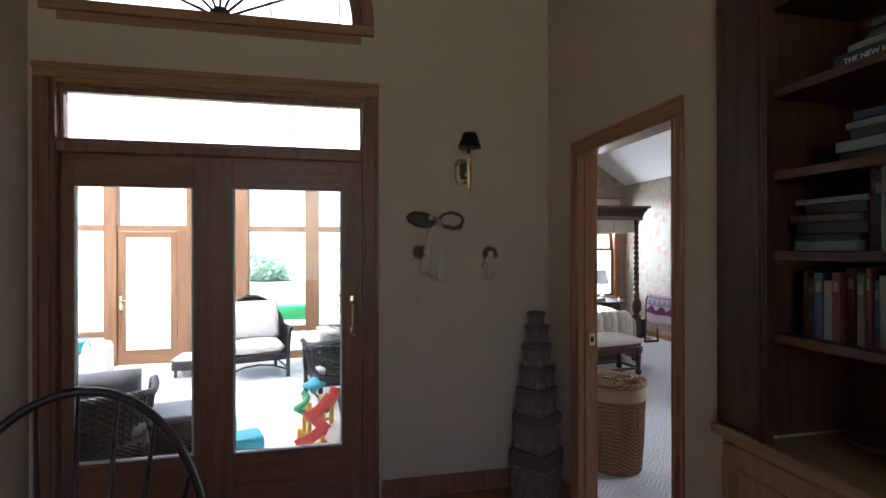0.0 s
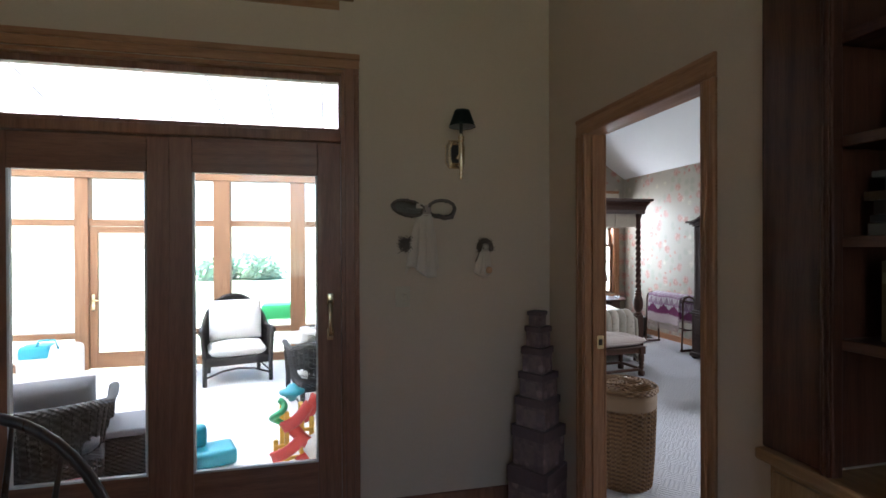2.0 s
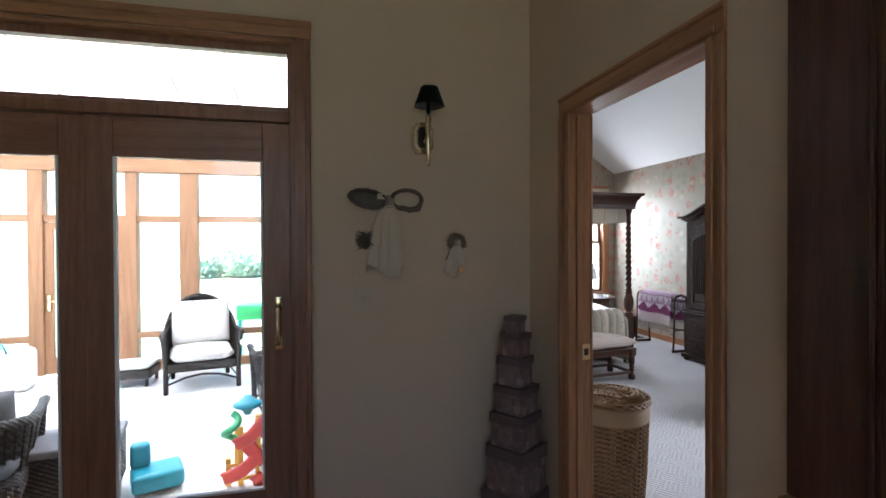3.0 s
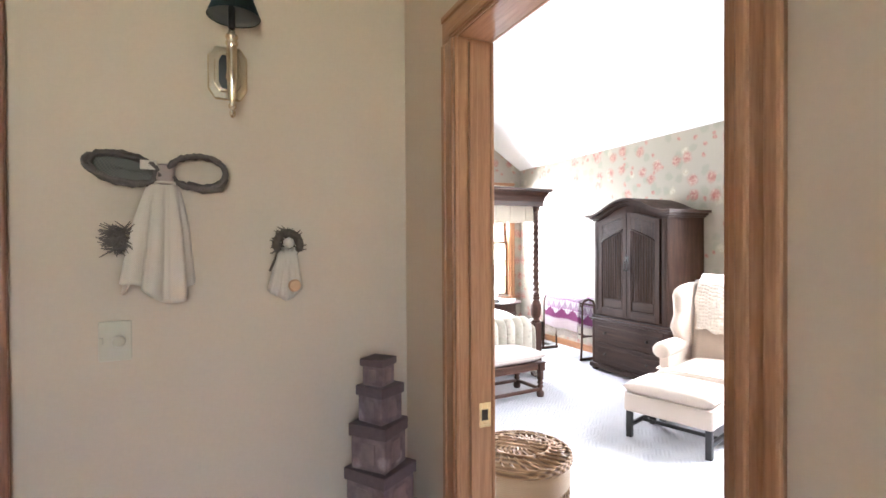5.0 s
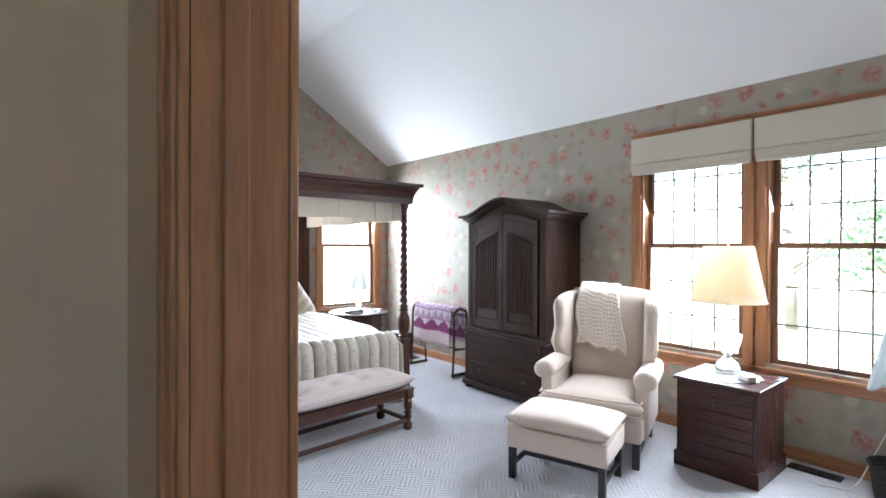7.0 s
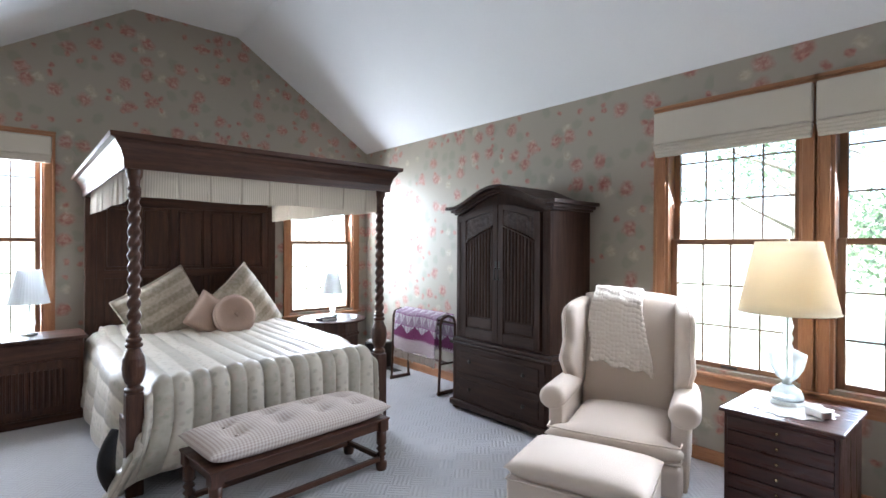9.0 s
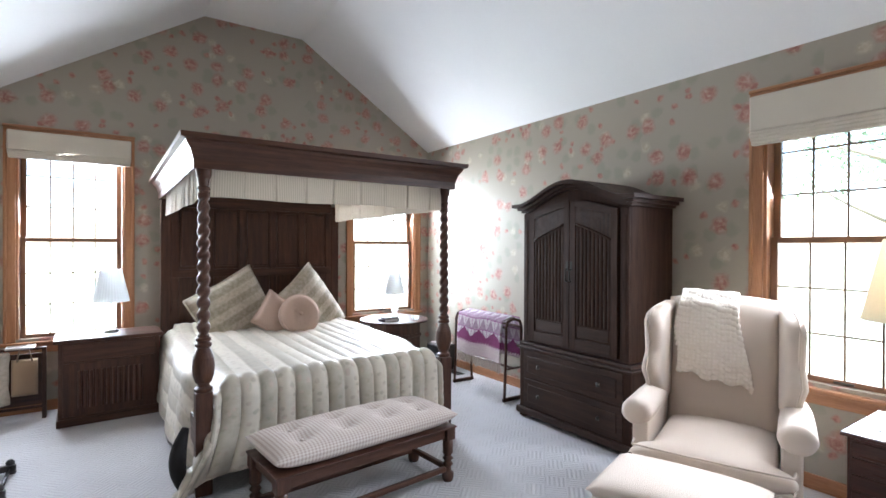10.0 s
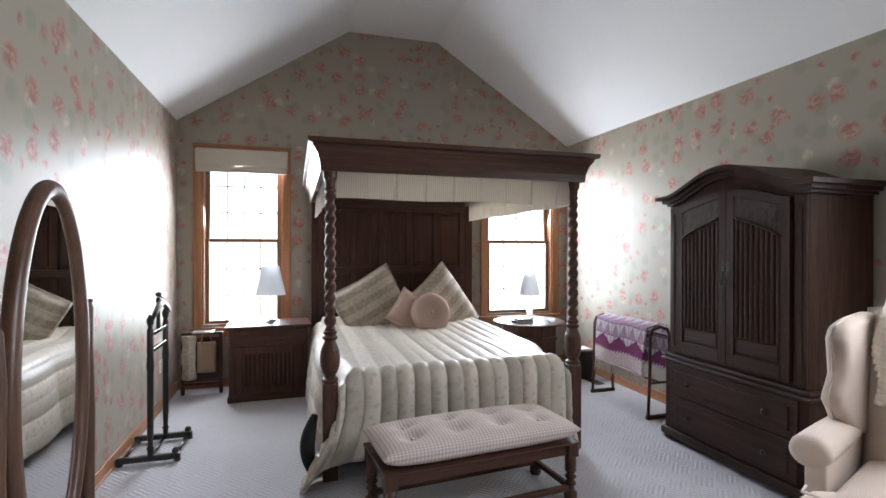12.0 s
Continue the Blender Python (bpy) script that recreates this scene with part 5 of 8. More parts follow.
def wing_chair():
    t = thing("wing_chair", "cream upholstered wing chair with rolled arms and dark legs", "armchair", pose(4.965, 4.555, 0, 0, 0, -69))
    c = M["cream_cloth"]
    part("seat_base", soft(box(-0.35, -0.42, 0.17, 0.35, 0.33, 0.33), 0.03), c, t, smooth=True)
    b = cushion(0.56, 0.72, 0.16, 26)
    for v in b.verts:
        v.co.x *= 1.0 + 0.27 * max(0.0, min(1.0, (-0.23 - v.co.y) / 0.05))
    part("seat_cushion", b, c, t, smooth=True).location = (0, -0.09, 0.325)
    for z in (0.362, 0.448):
        part("cushion_piping", tube([(-0.345, -0.37, z), (-0.34, -0.44, z), (-0.15, -0.452, z), (0.15, -0.452, z), (0.34, -0.44, z), (0.345, -0.37, z)], 0.006, 6), c, t, smooth=True)

    # back, leaning, its head slightly bowed
    def back(u, v):
        x = (u - 0.5) * 0.62
        z = 0.36 + 0.775 * v + 0.03 * (1 - (2 * u - 1) ** 2) * v
        y = 0.25 + 0.15 * v
        return x, y, z

    b = bmesh.new()
    n, k = 14, 14
    g = {}
    for s in (0, 1):
        for i in range(n + 1):
            for j in range(k + 1):
                x, y, z = back(i / n, j / k)
                u, v = 2 * i / n - 1, 2 * j / k - 1
                d = (1 - u ** 8) ** 0.5 * (1 - max(0, v) ** 8) ** 0.5
                y += (0.085 if s else -0.075 - 0.02 * (1 - v * v)) * d
                g[s, i, j] = b.verts.new((x, y, z))
        for i in range(n):
            for j in range(k):
                f = [g[s, i, j], g[s, i + 1, j], g[s, i + 1, j + 1], g[s, i, j + 1]]
                b.faces.new(f if s == 0 else f[::-1])
    bmesh.ops.remove_doubles(b, verts=b.verts, dist=0.0005)
    part("backrest", b, c, t, smooth=True)
    for s in (-1, 1):
        # wing: a shaped side panel
        pts = [(0.32, 0.52), (0.12, 0.56), (0.02, 0.64), (0.0, 0.74), (0.06, 0.84), (0.05, 0.94), (0.035, 1.01), (0.075, 1.07), (0.16, 1.095), (0.30, 1.11), (0.42, 1.115), (0.40, 0.9)]
        b = bmesh.new()
        prism(pts, 0.095, "x", 0.0, 0.0, bm=b)
        soft(b, 0.042, 5)
        for v in b.verts:
            v.co.x = s * (0.265 + v.co.x + 0.16 * max(0, 0.3 - v.co.y) * (1.0 if v.co.z > 0.7 else 0.6))
        w = part("wing", b, c, t, smooth=True)
        part("piping", tube([(s * (0.325 + 0.16 * max(0, 0.3 - y) * (1.0 if z > 0.7 else 0.6)), y - 0.001, z) for y, z in pts[1:10]], 0.006, 6), c, w, smooth=True)
        # rolled arm: a thick panel under a scroll
        b = soft(box(s * 0.295, -0.29, 0.18, s * 0.375, 0.3, 0.58), 0.02)
        arm = part("arm", b, c, t, smooth=True)
        prof = [(0.004, 0.0), (0.05, 0.004), (0.074, 0.02), (0.08, 0.05), (0.078, 0.3), (0.072, 0.5), (0.06, 0.62), (0.03, 0.66), (0.004, 0.665)]
        b = lathe(prof, 24, sy=0.88)
        moved(b, pose(s * 0.352, -0.33, 0.57, -90, 0, 0))
        part("arm_roll", b, c, arm, smooth=True)
        part("front_panel", soft(box(s * 0.29, -0.312, 0.17, s * 0.37, -0.285, 0.55), 0.012), c, arm, smooth=True)
    for x in (-0.31, 0.31):
        for y in (-0.38, 0.29):
            b = box(x - 0.024, y - 0.024, 0, x + 0.024, y + 0.024, 0.18, 0.004)
            part("leg", b, M["black_wood"], t, "dark square leg")
        part("stretcher", box(x - 0.012, -0.355, 0.055, x + 0.012, 0.265, 0.085, 0.003), M["black_wood"], t)
    part("stretcher", box(-0.298, -0.012, 0.058, 0.298, 0.012, 0.082, 0.003), M["black_wood"], t)

    # knitted throw over the back
    th = thing("throw_blanket", "cream bobble-knit throw hanging over the chair back", "throw", pose(4.965, 4.555, 0, 0, 0, -69))

    def drape(u, v):
        x = -0.095 + (u - 0.5) * (0.28 + 0.12 * v) + 0.045 * v + 0.012 * math.sin(9 * v)
        s = v * 0.62 - 0.12
        if s < 0:
            y, z = 0.37 - s * 0.9, 1.205 + s * 0.25
        else:
            k = min(1.0, s / 0.08)
            y, z = 0.37 - 0.10 * k - 0.17 * max(0, s - 0.08), 1.205 - 0.012 * k - max(0, s - 0.03) * 0.96
        y += 0.007 * math.sin(7 * u + 2 * v) * min(1, v * 2) - 0.007 * (math.sin(40 * u + 6 * v) * math.sin(62 * v - 6 * u)) ** 2
        z -= 0.025 + 0.07 * u * v + 0.012 * math.sin(20 * u) * v
        return x, y, z

    uv_sheet("knit", 120, 180, drape, (0, 1), (0, 1), M["knit"], th, thick=0.018)


def make_knit():
    m = mat("bobble_knit", (0.66, 0.6, 0.53), 0.95, spec=0.15)
    n = Nodes(m)
    v = n.add("ShaderNodeTexVoronoi", Scale=48.0, Randomness=0.25)
    n.link(n.coords(), v.inputs["Vector"])
    n.colour(n.ramp(v.outputs["Distance"], [(0.1, (0.86, 0.79, 0.71)), (0.6, (0.8, 0.72, 0.63))]))
    inv = n.math("SUBTRACT", 1.0, v.outputs["Distance"])
    n.bump(inv, 0.4, 0.004)
    return m


M["knit"] = make_knit()
wing_chair()


def ottoman():
    t = thing("ottoman", "cream upholstered ottoman on dark square legs", "ottoman", pose(4.27, 4.365, 0, 0, 0, -72))
    W, D = 0.64, 0.46
    part("base", soft(box(-W / 2, -D / 2, 0.2, W / 2, D / 2, 0.34), 0.022), M["cream_cloth"], t, smooth=True)
    part("cushion", cushion(W + 0.02, D + 0.02, 0.13, 20), M["cream_cloth"], t, smooth=True).location = (0, 0, 0.325)
    part("piping", tube([(W / 2 * sx * 0.99, D / 2 * sy * 1.0, 0.338) for sx, sy in ((-1, -1), (0, -1.01), (1, -1), (1.01, 0), (1, 1), (0, 1.01), (-1, 1), (-1.01, 0))], 0.005, 6, closed=True), M["cream_cloth"], t, smooth=True)
    for x in (-W / 2 + 0.035, W / 2 - 0.035):
        for y in (-D / 2 + 0.035, D / 2 - 0.035):
            part("leg", box(x - 0.021, y - 0.021, 0, x + 0.021, y + 0.021, 0.205, 0.004), M["black_wood"], t, "dark square leg")
        part("stretcher", box(x - 0.011, -D / 2 + 0.056, 0.075, x + 0.011, D / 2 - 0.056, 0.105, 0.003), M["black_wood"], t)
    part("stretcher", box(-W / 2 + 0.046, -0.011, 0.078, W / 2 - 0.046, 0.011, 0.102, 0.003), M["black_wood"], t)


ottoman()


# ---- bedroom: chest by the window and what stands on it ----
def shade_material(name, colour, thin):
    m = bpy.data.materials.new(name)
    m.use_nodes = True
    t = m.node_tree
    t.nodes.clear()
    o, a, d, x = (t.nodes.new("ShaderNode" + k) for k in ("OutputMaterial", "BsdfTranslucent", "BsdfDiffuse", "MixShader"))
    a.inputs[0].default_value = d.inputs[0].default_value = (*colour, 1)
    x.inputs[0].default_value = 1 - thin
    for p, q in ((a.outputs[0], x.inputs[1]), (d.outputs[0], x.inputs[2]), (x.outputs[0], o.inputs[0])):
        t.links.new(p, q)
    return m


M["shade"] = shade_material("parchment_shade", (0.66, 0.59, 0.46), 0.28)
M["white_shade"] = shade_material("white_pleated_shade", (0.74, 0.75, 0.76), 0.2)
M["crystal"] = make_glass("clear_lamp_glass", (0.9, 0.93, 0.93))
_t = M["crystal"].node_tree
_o = [n for n in _t.nodes if n.type == "OUTPUT_MATERIAL"][0]
_x, _d = _t.nodes.new("ShaderNodeMixShader"), _t.nodes.new("ShaderNodeBsdfTranslucent")
_x.inputs[0].default_value, _d.inputs[0].default_value = 0.32, (0.85, 0.88, 0.88, 1)
_t.links.new(_o.inputs[0].links[0].from_socket, _x.inputs[1])
_t.links.new(_d.outputs[0], _x.inputs[2])
_t.links.new(_x.outputs[0], _o.inputs[0])


def shade_mesh(r0, r1, h, pleats=0, segs=64):
    b = bmesh.new()
    rings = []
    for j in range(7):
        k = j / 6
        r = r0 + (r1 - r0) * k
        ring = []
        for i in range(segs):
            a = 2 * math.pi * i / segs
            q = r * (1 + (0.012 if pleats and i % 2 else 0))
            ring.append(b.verts.new((q * math.cos(a), q * math.sin(a), h * k)))
        rings.append(ring)
    for p, q in zip(rings, rings[1:]):
        for i in range(segs):
            b.faces.new((p[i], p[(i + 1) % segs], q[(i + 1) % segs], q[i]))
    bmesh.ops.solidify(b, geom=b.faces[:], thickness=0.003)
    return b


def chest():
    t = thing("drawer_chest", "small dark mahogany chest of shallow drawers by the window", "chest of drawers", pose(5.02, 3.755, 0, 0, 0, -90))
    W, D, H = 0.245, 0.5, 0.61
    part("carcass", box(-W, 0, 0.1, W, D, H - 0.02, 0.004), M["mahogany_z"], t)
    part("plinth", box(-W - 0.015, -0.015, 0, W + 0.015, D, 0.1, 0.006), M["mahogany_x"], t)
    part("top", box(-W - 0.022, -0.022, H - 0.02, W + 0.022, D + 0.01, H, 0.006), M["mahogany_x"], t)
    n = 6
    for i in range(n):
        z0 = 0.125 + (H - 0.155) * i / n
        d = part("drawer", box(-W + 0.018, -0.008, z0 + 0.004, W - 0.018, 0.004, z0 + (H - 0.155) / n - 0.006, 0.003), M["mahogany_x"], t)
        b = lathe([(0.003, 0), (0.005, 0.004), (0.009, 0.009), (0.003, 0.014)], 12)
        moved(b, pose(0.0, -0.008, z0 + 0.033, 90, 0, 0))
        part("knob", b, M["brass"], d, "small brass knob", smooth=True)


M["mahogany_x"] = wood("dark_mahogany_x", (0.025, 0.008, 0.006), (0.085, 0.03, 0.022), 0.28, axis=0)
M["mahogany_z"] = wood("dark_mahogany_z", (0.025, 0.008, 0.006), (0.085, 0.03, 0.022), 0.28, axis=2)
chest()


def doily():
    t = thing("doily", "white scalloped cloth mat on the chest", "doily", pose(5.27, 3.76, 0.611))
    rim = [((0.19 + 0.012 * math.cos(14 * a)) * math.cos(a), (0.19 + 0.012 * math.cos(14 * a)) * math.sin(a)) for a in [2 * math.pi * i / 112 for i in range(112)]]
    part("cloth", prism(rim, 0.002, "z", 0.001), M["white_paint"], t)
    r = thing("clock_radio", "small grey box-shaped clock on the chest", "clock", pose(5.2, 3.63, 0.615, 0, 0, 60))
    part("case", box(-0.05, -0.03, 0, 0.05, 0.03, 0.04, 0.008), M["steel"], r)
    part("face", box(-0.04, -0.0315, 0.006, 0.04, -0.03, 0.032, 0.0), M["black_wood"], r)


doily()


def table_lamp_glass():
    x, y, z = 5.34, 3.80, 0.615
    t = thing("table_lamp", "lit glass urn table lamp with a cream shade", "table lamp", pose(x, y, z))
    part("foot", lathe([(0.06, 0), (0.085, 0.0), (0.085, 0.018), (0.07, 0.024), (0.06, 0.035), (0.04, 0.04)], 8), M["steel"], t)
    part("glass_foot", lathe([(0.078, 0.024), (0.078, 0.04), (0.065, 0.075), (0.04, 0.095), (0.025, 0.105)], 20), M["crystal"], t, "clear glass foot", smooth=True)
    part("urn", lathe([(0.022, 0.105), (0.022, 0.12), (0.05, 0.145), (0.075, 0.19), (0.088, 0.24), (0.09, 0.27), (0.06, 0.285), (0.03, 0.3), (0.02, 0.33), (0.028, 0.345), (0.028, 0.36), (0.02, 0.38), (0.03, 0.42), (0.022, 0.45), (0.02, 0.48)], 24), M["crystal"], t, "clear glass urn", smooth=True)
    part("stem", lathe([(0.006, 0.04), (0.006, 0.6)], 10), M["steel"], t)
    part("cap", lathe([(0.025, 0.478), (0.025, 0.5), (0.015, 0.52), (0.012, 0.56)], 16), M["brass"], t, smooth=True)
    s = part("shade", shade_mesh(0.235, 0.155, 0.385), M["shade"], t, "cream parchment shade, lit", smooth=True)
    s.location = (0, 0, 0.495)
    part("shade_trim", tube([(0.236 * math.cos(a), 0.236 * math.sin(a), 0.497) for a in [2 * math.pi * i / 48 for i in range(48)]], 0.004, 6, closed=True), M["shade"], s, smooth=True).location = (0, 0, -0.495)
    part("finial", lathe([(0.004, 0.86), (0.01, 0.875), (0.004, 0.9)], 10), M["brass"], t, smooth=True)
    part("bulb", lathe([(0.012, 0.57), (0.014, 0.6), (0.03, 0.64), (0.03, 0.67), (0.006, 0.7)], 14), M["bulb"], t, "glowing bulb", smooth=True)


M["bulb"] = glow("bulb_glow", (1.0, 0.8, 0.5), 6.0)
table_lamp_glass()


# ---- bedroom: nightstands and their lamps ----
def nightstand_left():
    t = thing("nightstand", "dark oak nightstand with a linenfold front", "nightstand", pose(2.235, 8.12, 0, 0, 0, 2))
    W, D, H = 0.35, 0.4, 0.70
    part("body", box(-W, 0, 0.05, W, D, H - 0.03, 0.005), M["walnut"], t)
    part("plinth", box(-W - 0.012, -0.012, 0, W + 0.012, D, 0.06, 0.006), M["walnut_x"], t)
    part("top", box(-W - 0.03, -0.03, H - 0.03, W + 0.03, D + 0.01, H, 0.008), M["walnut_x"], t)
    d = part("drawer", box(-W + 0.03, -0.012, 0.52, W - 0.03, 0.002, H - 0.045, 0.005), M["walnut_x"], t)
    p = part("door", box(-W + 0.03, -0.01, 0.08, W - 0.03, 0.002, 0.505, 0.004), M["walnut"], t)
    for i in range(12):
        x = -0.21 + 0.42 * i / 11
        part("reed", prism([(x - 0.014, -0.01), (x - 0.01, -0.02), (x, -0.025), (x + 0.01, -0.02), (x + 0.014, -0.01)], 0.3, "z", 0.14), M["walnut"], p)


nightstand_left()


def pleated_lamp(x, y, z, h, r0, r1, sh, label):
    t = thing("table_lamp", label, "table lamp", pose(x, y, z), "bedside lamps")
    part("foot", lathe([(0.055, 0), (0.06, 0.006), (0.05, 0.018), (0.03, 0.022)], 16), M["steel"], t, smooth=True)
    part("body", lathe([(0.022, 0.02), (0.03, 0.05), (0.042, 0.09), (0.04, 0.13), (0.02, 0.17), (0.012, 0.2), (0.012, h)], 20), M["crystal"], t, smooth=True)
    part("rod", lathe([(0.005, 0.02), (0.005, h + sh)], 8), M["steel"], t)
    s = part("shade", shade_mesh(r0, r1, sh, 1, 72), M["white_shade"], t, "white pleated shade")
    s.location = (0, 0, h)


pleated_lamp(2.235, 8.36, 0.70, 0.265, 0.14, 0.08, 0.28, "bedside lamp with a white pleated shade")
pleated_lamp(5.07, 8.42, 0.615, 0.27, 0.125, 0.068, 0.25, "bedside lamp with a white pleated shade")


def drum_table():
    t = thing("nightstand", "round dark wood drum table beside the bed", "nightstand", pose(4.985, 8.27, 0))
    part("top", lathe([(0.36, 0.585), (0.395, 0.59), (0.4, 0.6), (0.395, 0.61), (0.38, 0.615)], 40), M["walnut_x"], t, smooth=False)
    part("drum", lathe([(0.31, 0.03), (0.31, 0.58)], 8), M["walnut"], t)
    part("base", lathe([(0.33, 0.0), (0.335, 0.02), (0.33, 0.05), (0.31, 0.055)], 8), M["walnut"], t)
    part("band", lathe([(0.318, 0.42), (0.325, 0.43), (0.325, 0.45), (0.318, 0.46)], 8), M["walnut"], t)
    for k, (dx, dy, w, d, h, rz) in enumerate(((4.83, 8.12, 0.2, 0.14, 0.028, 8), (4.84, 8.12, 0.17, 0.12, 0.02, -5))):
        bk = thing("book", "dark closed book lying on the drum table", "book", pose(dx, dy, 0.616 + 0.0285 * k, 0, 0, rz), "bedside books")
        part("cover", box(-w / 2, -d / 2, 0, w / 2, d / 2, h, 0.003), M["black_wood"], bk)
        part("pages", box(-w / 2 + 0.003, -d / 2 - 0.0005, 0.004, w / 2 + 0.0005, d / 2 - 0.008, h - 0.004), M["white_paint"], bk)
    cup = thing("glass_dish", "small clear glass dish on the drum table", "dish", pose(5.14, 8.05, 0.616))
    part("bowl", lathe([(0.03, 0), (0.035, 0.004), (0.05, 0.04), (0.047, 0.04), (0.03, 0.01)], 20), M["crystal"], cup, smooth=True)


drum_table()


def low_crate():
    t = thing("magazine_basket", "dark wicker box of papers below the window", "basket", pose(5.5, 8.05, 0))
    part("box", soft(box(-0.13, -0.12, 0, 0.13, 0.12, 0.3), 0.015), M["wicker_dark"], t)
    part("papers", box(-0.1, -0.09, 0.3, 0.1, 0.09, 0.32, 0.004), M["white_paint"], t)


def make_wicker(name, dark, light, scale=60.0):
    m = mat(name, light, 0.6)
    n = Nodes(m)
    x, y, z = n.split(n.coords())
    a = n.math("SINE", n.math("MULTIPLY", n.math("ADD", x, y), scale * 2.2))
    c = n.math("SINE", n.math("MULTIPLY", z, scale * 4))
    w = n.math("MULTIPLY", a, c)
    n.colour(n.ramp(n.math("MULTIPLY_ADD", w, 0.5), [(0.1, dark), (0.7, light)]))
    n.bump(w, 0.8, 0.008)
    return m


M["wicker_dark"] = make_wicker("dark_wicker", (0.008, 0.006, 0.005), (0.034, 0.026, 0.02))
M["wicker_honey"] = make_wicker("honey_wicker", (0.16, 0.085, 0.04), (0.36, 0.22, 0.11))
low_crate()


M["tan_linen"] = weave("tan_linen", (0.4, 0.29, 0.19), (0.34, 0.24, 0.16), 130.0)


def luggage_rack():
    t = thing("towel_rack", "low dark wood rack with folded linens below the window", "rack", pose(1.6, 8.5, 0))
    for x in (-0.17, 0.17):
        part("end_post", box(x - 0.015, -0.02, 0, x + 0.015, 0.02, 0.6, 0.004), M["walnut"], t)
    for z in (0.1, 0.59):
        part("rail", tube([(-0.17, 0, z), (0.17, 0, z)], 0.012, 8), M["walnut"], t)
    part("panel", box(-0.155, 0.0, 0.12, 0.155, 0.012, 0.55), M["walnut_x"], t)
    ln = thing("hanging_cloth", "pale floral cloth hanging over the rack", "linen", pose(1.49, 8.47, 0))
    uv_sheet("cloth", 16, 24, lambda u, v: (0.05 * (2 * u - 1) + 0.004 * math.sin(9 * v), -0.02 * (1 - (2 * u - 1) ** 2) - 0.012 * math.sin(14 * v + 3 * u) - 0.005, 0.58 - 0.42 * v), (0, 1), (0, 1), M["sham"], ln, thick=0.02)
    sk = thing("cloth_bag", "brown cloth bag hanging on the rack", "bag", pose(1.65, 8.44, 0))
    part("sack", moved(cushion(0.17, 0.3, 0.06, 12), pose(0, 0.02, 0.37, 90, 0, 0)), M["tan_linen"], sk, smooth=True)
    part("strap", tube([(-0.05, -0.02, 0.5), (-0.03, -0.03, 0.6), (0.03, -0.03, 0.6), (0.05, -0.02, 0.5)], 0.006, 6), M["tan_linen"], sk, smooth=True)
    tr = thing("small_tray", "small light metal tray on the rack", "tray", pose(1.62, 8.46, 0.603))
    part("plate", box(-0.09, -0.06, 0.0, 0.09, 0.06, 0.008, 0.003), M["steel"], tr)
    part("rim", tube([(-0.09, -0.06, 0.012), (0.09, -0.06, 0.012), (0.09, 0.06, 0.012), (-0.09, 0.06, 0.012)], 0.006, 6, closed=True), M["steel"], tr)


luggage_rack()


# ---- bedroom: quilt rack ----
def make_patchwork():
    m = mat("purple_patchwork", (0.5, 0.4, 0.45), 0.9, spec=0.2)
    n = Nodes(m)
    uv = n.t.nodes.new("ShaderNodeUVMap").outputs[0]
    u, v, _ = n.split(uv)
    k = 1 / 0.115
    fu = n.math("FRACT", n.math("MULTIPLY", u, k))
    fv = n.math("FRACT", n.math("MULTIPLY", v, k))
    tri = n.math("LESS_THAN", n.math("ABSOLUTE", n.math("SUBTRACT", fu, 0.5)), n.math("MULTIPLY", fv, 0.5))
    seam = n.math("LESS_THAN", n.math("MINIMUM", fu, fv), 0.06)
    nz = n.noise(uv, 60.0, 3.0)
    light = n.ramp(nz, [(0.3, (0.42, 0.38, 0.42)), (0.7, (0.66, 0.62, 0.64))])
    c = n.mix(n.math("MULTIPLY", tri, 0.6), light, n.ramp(nz, [(0.35, (0.11, 0.025, 0.1)), (0.65, (0.22, 0.07, 0.19))]))
    c = n.mix(seam, c, (0.3, 0.1, 0.26))
    zig = n.math("ABSOLUTE", n.math("SUBTRACT", n.math("FRACT", n.math("MULTIPLY", u, 4.35)), 0.5))
    band = n.math("GREATER_THAN", v, n.math("SUBTRACT", 0.31, n.math("MULTIPLY", zig, 0.16)))
    c = n.mix(band, c, n.ramp(nz, [(0.3, (0.12, 0.02, 0.075)), (0.7, (0.22, 0.045, 0.14))]))
    hem = n.math("GREATER_THAN", v, n.math("SUBTRACT", 0.385, n.math("MULTIPLY", n.math("FRACT", n.math("MULTIPLY", u, 26.0)), 0.03)))
    c = n.mix(hem, c, n.ramp(nz, [(0.3, (0.4, 0.3, 0.33)), (0.7, (0.6, 0.53, 0.53))]))
    n.colour(c)
    n.bump(nz, 0.4, 0.004)
    return m


M["patchwork"] = make_patchwork()
M["fringe"] = weave("cream_fringe", (0.6, 0.53, 0.47), (0.4, 0.33, 0.3), 60.0)


